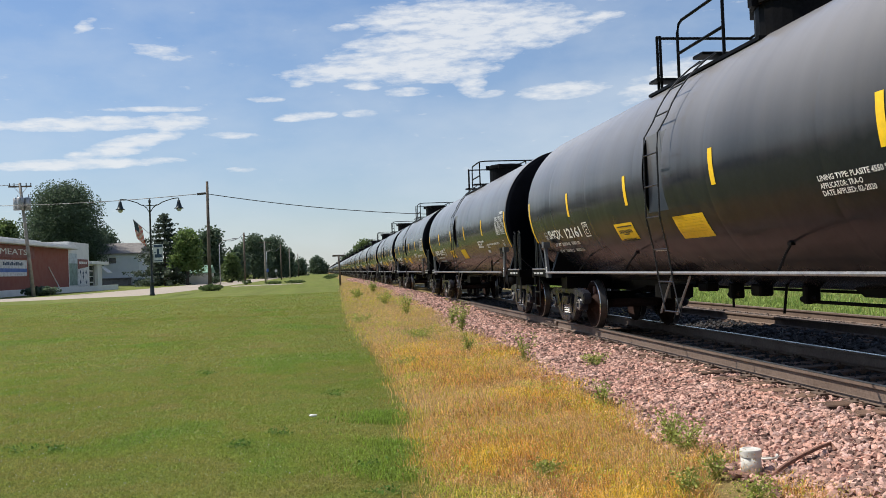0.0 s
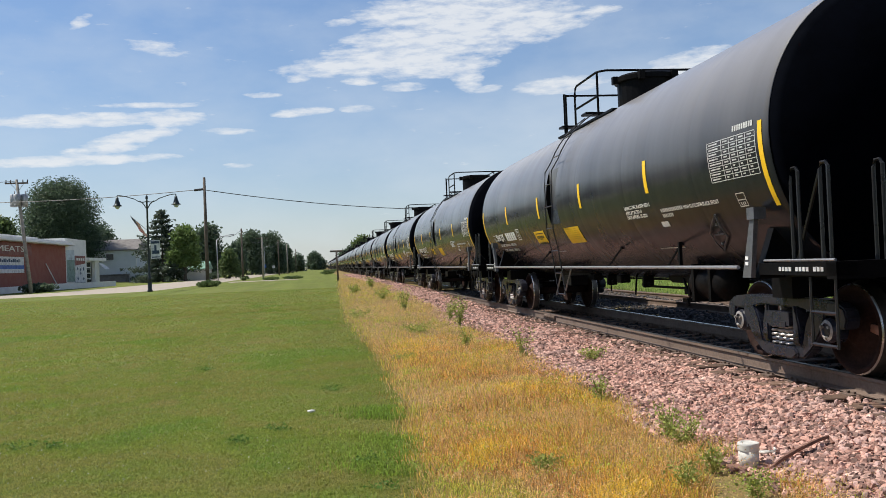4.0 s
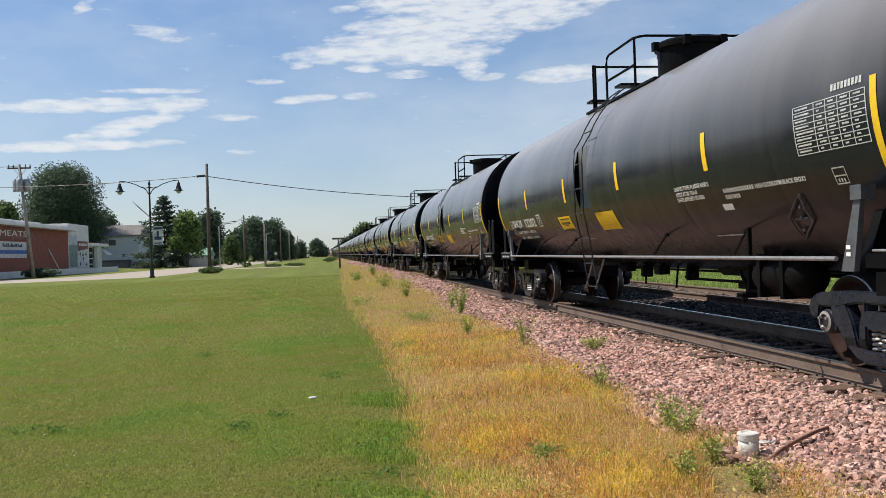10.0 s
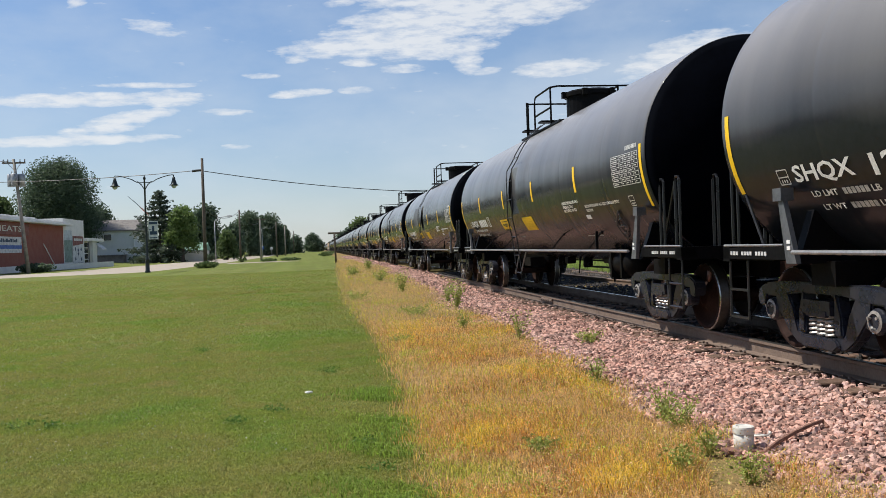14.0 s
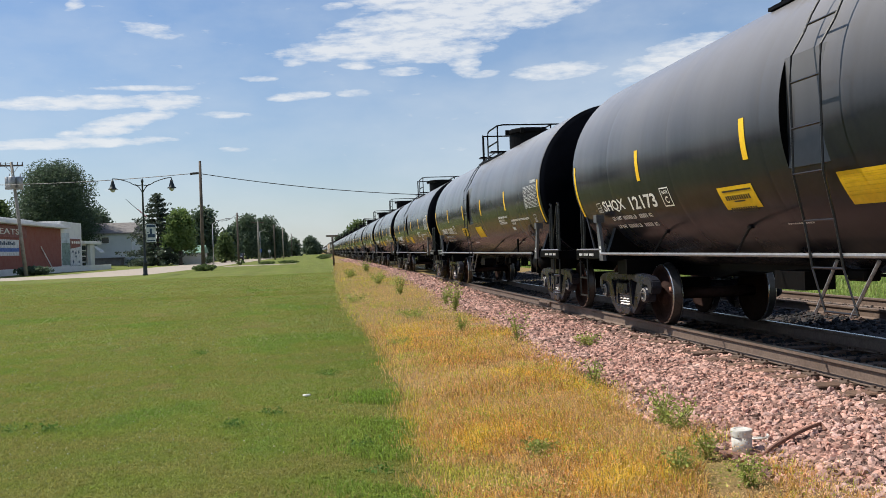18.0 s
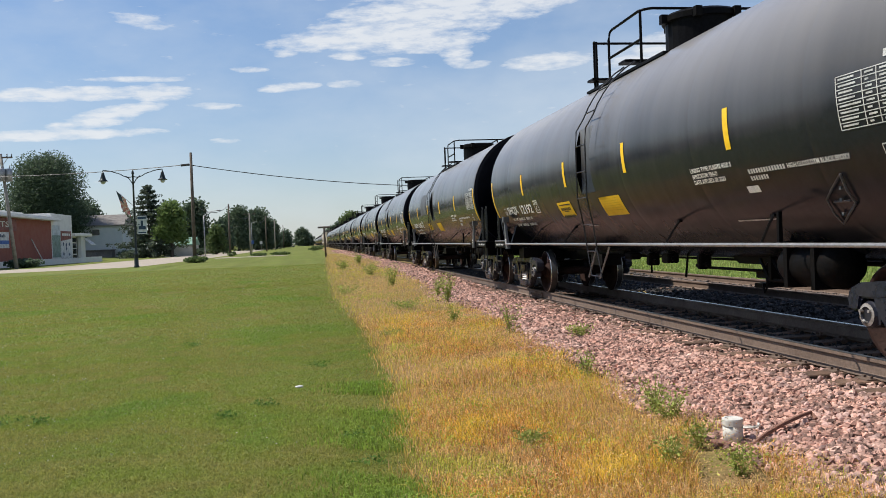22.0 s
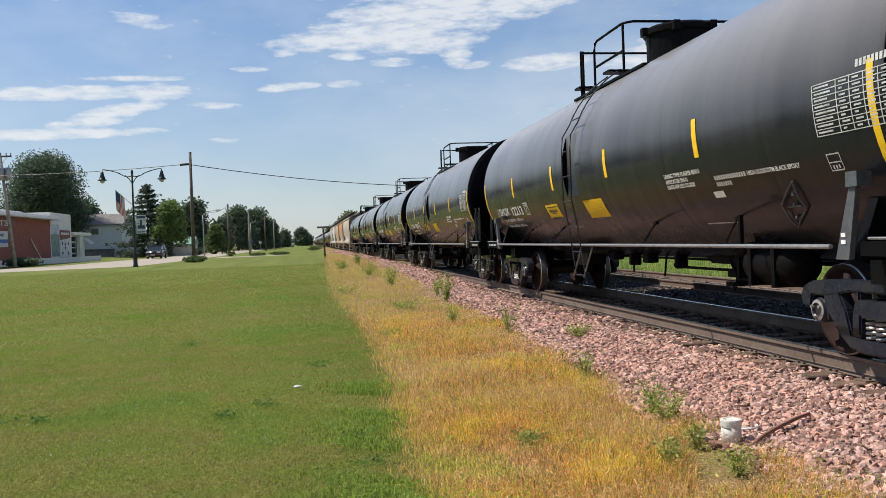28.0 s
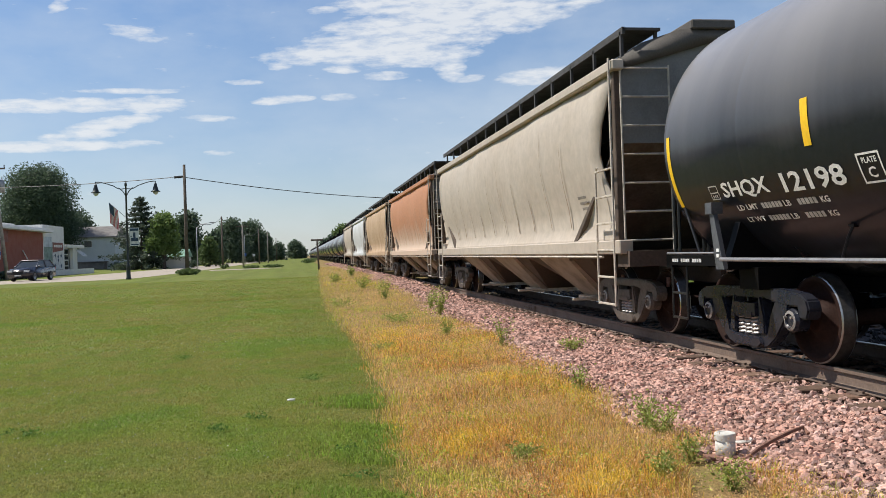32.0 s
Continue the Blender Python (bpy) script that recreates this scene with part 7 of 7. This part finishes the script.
def plant_grass():
    rng = np.random.default_rng(11)
    for y0, y1, n, h, w in ((4.9, 9, 95000, 0.021, 0.0040), (9, 16, 90000, 0.021, 0.006), (16, 30, 75000, 0.023, 0.011), (30, 54, 52000, 0.026, 0.018)):
        y = rng.uniform(y0, y1, n) if y0 < 30 else y0 + (y1 - y0) * rng.uniform(size=n) ** 1.6
        x = rng.uniform(-0.40 * y - 0.3, np.maximum(1.0, 0.02 * y + 0.4))
        keep = x < weed_edge(y) + rng.normal(0, 0.07, n)
        keep &= (y < 63.5) | (x > np.interp(y, [64, 66, 67, 69, 74, 84, 100, 118], [-20.8, -17.2, -13.8, -12.6, -12.1, -11.7, -11.1, -10.9]))
        x, y = x[keep], y[keep]
        hh = h * rng.uniform(0.6, 1.5, len(x)) * (0.75 + 0.8 * lumps(x, y, 1.3, 3))
        blades("lawn_grass", x, y, hh, rng.uniform(0.7, 1.3, len(x)) * w, 1.5, rng, "blade" if y0 < 8 else "blade_far", "short mown lawn grass", "grass")
    # longer fresh tufts along the lawn's edge
    y = 4.9 + 6.0 * rng.uniform(size=15000) ** 1.5
    x = weed_edge(y) - 0.05 - 0.30 * np.abs(rng.normal(size=15000)) + 0.10 * rng.normal(size=15000)
    keep = lumps(x, y, 2.6, 8) > 0.44
    x, y = x[keep], y[keep]
    blades("edge_grass", x, y, rng.uniform(0.035, 0.085, len(x)), rng.uniform(0.003, 0.0065, len(x)), 0.7, rng, "tuft", "fresh green tufts at the lawn's edge", "grass")
    # dry weeds between lawn and ballast
    for y0, y1, n, h, w in ((4.4, 9, 80000, 0.085, 0.0024), (9, 18, 70000, 0.10, 0.0038), (18, 36, 60000, 0.10, 0.006), (36, 90, 50000, 0.12, 0.011)):
        y = rng.uniform(y0, y1, n)
        x = rng.uniform(0.35, 4.1, n)
        left = weed_edge(y)
        right = stone_edge(y) + 0.12 * np.sin(y * 2.1) * np.sin(y * 0.9 + 1)
        keep = (x > left + rng.normal(0, 0.10, n)) & (x < right + rng.normal(0, 0.14, n))
        keep &= ~((np.abs(x - 3.02 - (y - 6.1) * 0.4) < 0.24) & (y > 5.0) & (y < 6.35))
        x, y = x[keep], y[keep]
        pick = rng.uniform(size=len(x)) + 0.7 * (lumps(x, y, 1.1, 5) - 0.5) + 0.40 * (x < weed_edge(y) + 0.35) * rng.uniform(size=len(x))
        hh = h * rng.uniform(0.4, 1.5, len(x)) * (0.6 + 0.8 * lumps(x, y, 0.9, 6))
        for lo, hi, mat, label in ((-9, 0.58, "straw", "dry orange weeds"), (0.58, 0.93, "strawgreen", "yellow-green weeds"), (0.93, 9, "strawpale", "pale dry grass stalks")):
            s = (pick > lo) & (pick <= hi)
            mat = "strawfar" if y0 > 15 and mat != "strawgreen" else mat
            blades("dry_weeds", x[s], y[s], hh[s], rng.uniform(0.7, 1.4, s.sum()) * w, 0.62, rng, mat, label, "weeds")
    # low leafy sprigs scattered through the weeds
    pts, sz = [], []
    for k in range(230):
        cy = 4.6 + 34 * rng.uniform() ** 1.7
        cx = float(weed_edge(cy)) + 0.05 + abs(rng.normal(0, 0.45)) if k % 5 < 2 else rng.uniform(0.9, 3.1) if k % 5 < 4 else 3.0 - abs(rng.normal(0, 0.25))
        w, c = rng.uniform(0.05, 0.16) * (1 + cy * 0.03), int(rng.integers(14, 40))
        q = rng.normal(0, 1, (c, 3)) * np.array([w, w, 0.02])
        pts.append(q + np.array([cx, cy, gz(cx, cy) + rng.uniform(0.06, 0.13)]))
        sz.append(rng.uniform(0.007, 0.014, c) * (0.8 + 0.03 * cy))
    holder = leaf_cards("leafy_sprigs", np.concatenate(pts), np.concatenate(sz), rng, "sprig", None)
    tagged(holder, "low yellow-green leafy sprigs among the dry weeds", "weeds", kind="stuff")
    # seed heads on the stalks
    n = 22000
    y = 4.6 + 26 * rng.uniform(size=n) ** 1.6
    x = rng.uniform(0.95, 3.1, n)
    c = np.stack([x, y, ground_height(x, y) + (0.05 + 0.13 * rng.uniform(size=n) * (0.4 + lumps(x, y, 0.9, 6)))], 1)
    holder = leaf_cards("seed_heads", c, rng.uniform(0.005, 0.010, n) * (0.7 + 0.04 * y), rng, "strawpale", None)
    tagged(holder, "pale seed heads of the dry weeds", "weeds", kind="stuff")
    # verge beyond the second track
    n = 26000
    y = rng.uniform(6, 60, n)
    x = 11.5 + 8.1 * rng.uniform(size=n) ** 1.5
    blades("verge_grass", x, y, rng.uniform(0.10, 0.26, n) * (0.6 + lumps(x, y, 0.9, 21)), rng.uniform(0.008, 0.02, n), 0.4, rng, "tallgrass", "tall fresh grass beyond the second track", "grass")
    # clover flowers
    n = 1500
    y = 7 + 24 * rng.uniform(size=n) ** 1.3
    x = rng.uniform(-0.36, 0.02, n) * y
    keep = lumps(x, y, 0.5, 12) > 0.45
    x, y = x[keep], y[keep]
    c = np.stack([x, y, ground_height(x, y) + 0.05], 1)
    holder = leaf_cards("clover_flowers", c, rng.uniform(0.005, 0.009, len(x)) * (0.75 + 0.03 * y), rng, "clover", None)
    tagged(holder, "scattered white clover flowers in the lawn", "flowers", kind="stuff")


plant_grass()


def weed_plant(x, y, h, w, seed, mat="weed", n=160, stems=7, leaf=0.02, label="leafy green weed growing in the stones"):
    rng = np.random.default_rng(seed)
    base = float(max(bed_height(x) if x > 2.95 else -9, gz(x, y)))
    t = thing("weed", label, "weed", pose(x, y, base - 0.01))
    pts = []
    for k in range(stems):
        a = rng.uniform(0, 6.28)
        r = w / 2 * rng.uniform(0.2, 1)
        top = (math.cos(a) * r, math.sin(a) * r, h * rng.uniform(0.6, 1.05))
        mid = (top[0] * 0.4, top[1] * 0.4, top[2] * 0.55)
        bm = bmesh.new()
        tube(bm, [(top[0] * 0.1, top[1] * 0.1, 0), mid, top], [0.005, 0.004, 0.002], 4)
        part("stem", bm, mat, t)
        for j in range(n // stems):
            s = rng.uniform(0.15, 1)
            p = Vector((top[0] * 0.1, top[1] * 0.1, 0)).lerp(Vector(mid), s * 2) if s < 0.5 else Vector(mid).lerp(Vector(top), s * 2 - 1)
            pts.append(np.array(p) + rng.normal(0, 0.02 + w * 0.06, 3) * np.array([1, 1, 0.5]))
    pts = np.array(pts)
    pts[:, 2] = np.maximum(pts[:, 2], 0.01)
    ob = leaf_cards("leaves", pts, rng.uniform(0.6, 1.4, len(pts)) * leaf, rng, mat, t, 0.3)
    return t


for i, (x, y, h, w, n) in enumerate(((1.64, 6.48, 0.16, 0.30, 260), (3.95, 12.32, 0.22, 0.50, 300), (3.2, 20.2, 0.75, 0.55, 420), (3.19, 13.64, 0.55, 0.5, 220), (2.51, 26.5, 0.8, 0.5, 300), (2.96, 6.88, 0.30, 0.45, 360),
                                     (2.84, 6.06, 0.22, 0.30, 260), (3.32, 22.5, 0.5, 0.4, 200), (2.98, 7.22, 0.36, 0.40, 260), (2.1, 19.0, 0.25, 0.9, 420), (1.0, 24, 0.3, 1.2, 320), (2.4, 5.6, 0.25, 0.4, 260), (2.75, 5.3, 0.2, 0.35, 240),
                                     (2.3, 33, 0.6, 0.8, 300), (1.5, 40, 0.5, 0.9, 260), (2.7, 48, 0.7, 0.8, 260), (3.0, 9.2, 0.35, 0.35, 160), (2.6, 15.6, 0.4, 0.4, 160), (1.25, 14, 0.2, 0.5, 200))):
    weed_plant(x, y, h, w, 100 + i, "weed", int(n * 1.3), 14, 0.0105 + 0.0006 * y)
for i, (x, y, w) in enumerate(((-2.96, 8.9, 0.5), (-2.62, 8.79, 0.3), (-0.82, 8.4, 0.4), (-0.5, 8.9, 0.3), (0.1, 11.5, 0.4), (-1.9, 14.5, 0.5), (0.45, 6.3, 0.5), (0.3, 7.2, 0.35))):
    weed_plant(x, y, 0.06, w, 140 + i, "lawnweed", 130, 5, 0.015, "low broad-leaved weed in the lawn")


def vent_pipe():
    x, y = 3.13, 6.10
    g = gz(x, y)
    p = thing("vent_pipe", "short white capped plastic pipe standing in the gravel", "pipe", pose(x, y, g))
    bm = bmesh.new()
    lathe(bm, [(0, 0.074), (0.15, 0.074)], "z", (0, 0, 0), 28)
    part("tube", bm, "pvc", p, "", True)
    bm = bmesh.new()
    lathe(bm, [(0.142, 0.074), (0.142, 0.079), (0.186, 0.079), (0.196, 0.076), (0.198, 0.055), (0.192, 0.05), (0.192, 0.002)], "z", (0, 0, 0), 28)
    part("cap", bm, "pvc", p, "white screw cap")
    bm = cbox(-0.16, 0.14, -0.06, 0.06, 0.0, 0.03, 0.006)
    part("base_plate", bm, "hose", p, "rusty plate at the pipe's foot")
    bm = bmesh.new()
    pts = [(3.15, 5.95, g + 0.02), (3.20, 5.91, g + 0.04), (3.26, 5.93, g + 0.07), (3.34, 5.98, g + 0.09), (3.53, 6.09, g + 0.12), (3.74, 6.19, g + 0.15), (3.87, 6.25, g + 0.16), (3.87, 6.18, g + 0.12)]
    tube(bm, pts, 0.016, 7)
    tagged(link_mesh("cable", bm, "hose"), "rusty brown cable lying over the ballast", "cable")
    bm = bmesh.new()
    pts = [(3.36 + 0.065 * math.cos(a), 6.25 + 0.05 * math.sin(a), g + 0.06 + 0.006 * a) for a in (0.5 * k for k in range(14))]
    tube(bm, pts, 0.010, 5)
    tagged(link_mesh("wire_coil", bm, "pvc"), "small pale coil of wire beside the pipe", "wire")
    bm = bmesh.new()
    rng = np.random.default_rng(2)
    v = ICO * rng.uniform(0.6, 1.2, (12, 1)) * np.array([0.06, 0.035, 0.02])
    vs = [bm.verts.new(q + np.array([-0.18, 9.85, gz(-0.18, 9.85) + 0.025])) for q in v]
    for f in ICO_F:
        bm.faces.new([vs[i] for i in f])
    tagged(link_mesh("paper_scrap", bm, "clover"), "crumpled white paper scrap on the lawn", "litter")


vent_pipe()


def motions():
    """Everything that moves: the train rolls towards the camera, wheels turning; a car drives up the street; the flag swings."""
    steps = [2.0 * i for i in range(17)]
    for car, at, near in TRAIN:
        walk(car, [(t, pose(TRACK, first_truck(t) + at, 0)) for t in steps])
    # the car comes up the street at a steady pace
    drive = [(0, -18.9, 404), (6, -18.9, 340), (13, -18.6, 265), (19, -17.7, 192), (23, -17.7, 157), (25, -18.1, 139), (28, -18.95, 113), (29.5, -19.5, 98), (31, -20.3, 82.5), (32, -21.7, 74.4)]
    rows = []
    for i, (t, x, y) in enumerate(drive):
        x0, y0 = drive[max(0, i - 1)][1:]
        x1, y1 = drive[min(len(drive) - 1, i + 1)][1:]
        rows.append((t, pose(x, y, gz(x, y) + 0.03, 0, 0, math.degrees(math.atan2(x1 - x0, y0 - y1)))))
    walk(SUV, rows)
    # the flag swings about its slanting staff: blown edge-on at first, later hanging open
    turn = Matrix.Rotation(radians(SLOPE), 4, "Y")
    for k, panel in enumerate(FLAG_PANELS):
        rows = []
        for i in range(65):
            t = i * 0.5
            at = TIP.copy()
            for j in range(k + 1):
                roll = wind(t) + 9 * math.sin(t * 2.4 - j * 1.2) * (0.3 + 0.5 * j)
                m = turn @ Matrix.Rotation(radians(roll), 4, "X")
                if j < k:
                    at += m.to_3x3() @ FLY * 0.38
            rows.append((t, Matrix.Translation(at) @ m))
        walk(panel, rows)
    fine = [i / 30 for i in range(961)]
    path = [first_truck(t) for t in fine]
    for car, at, near in TRAIN:
        if not near:
            continue
        for truck in car.children:
            if not truck.name.startswith("truck"):
                continue
            for w in truck.children:
                if w.name.startswith("wheelset"):
                    spin(w, at, fine, path)


def wind(t):
    """Degrees by which the flag is swung about its staff; 0 hangs open."""
    return float(np.interp(t, [0, 2, 6, 8, 10, 18, 20, 21, 22, 24, 28, 32], [35, 62, 60, 62, 82, 86, 80, 62, 42, 12, 2, 14]))


def spin(w, at, fine, path):
    """Turn a wheelset while its car is within sight of its spokes: one row each thirtieth of a second."""
    place = w.location.copy()
    seen = [i for i, s in enumerate(path) if -14 < s + at < 42]
    if not seen:
        return

    def row(i, s):
        return fine[i], Matrix.Translation(place) @ Matrix.Rotation(s / 0.457, 4, "X")
    start = path[seen[0]]
    rows = [row(i, start - path[i]) for i in seen]
    if seen[0] > 0:
        rows.insert(0, (0.0, rows[0][1]))
    if seen[-1] < 960:
        rows.append((32.0, rows[-1][1]))
    walk(w, rows)


motions()
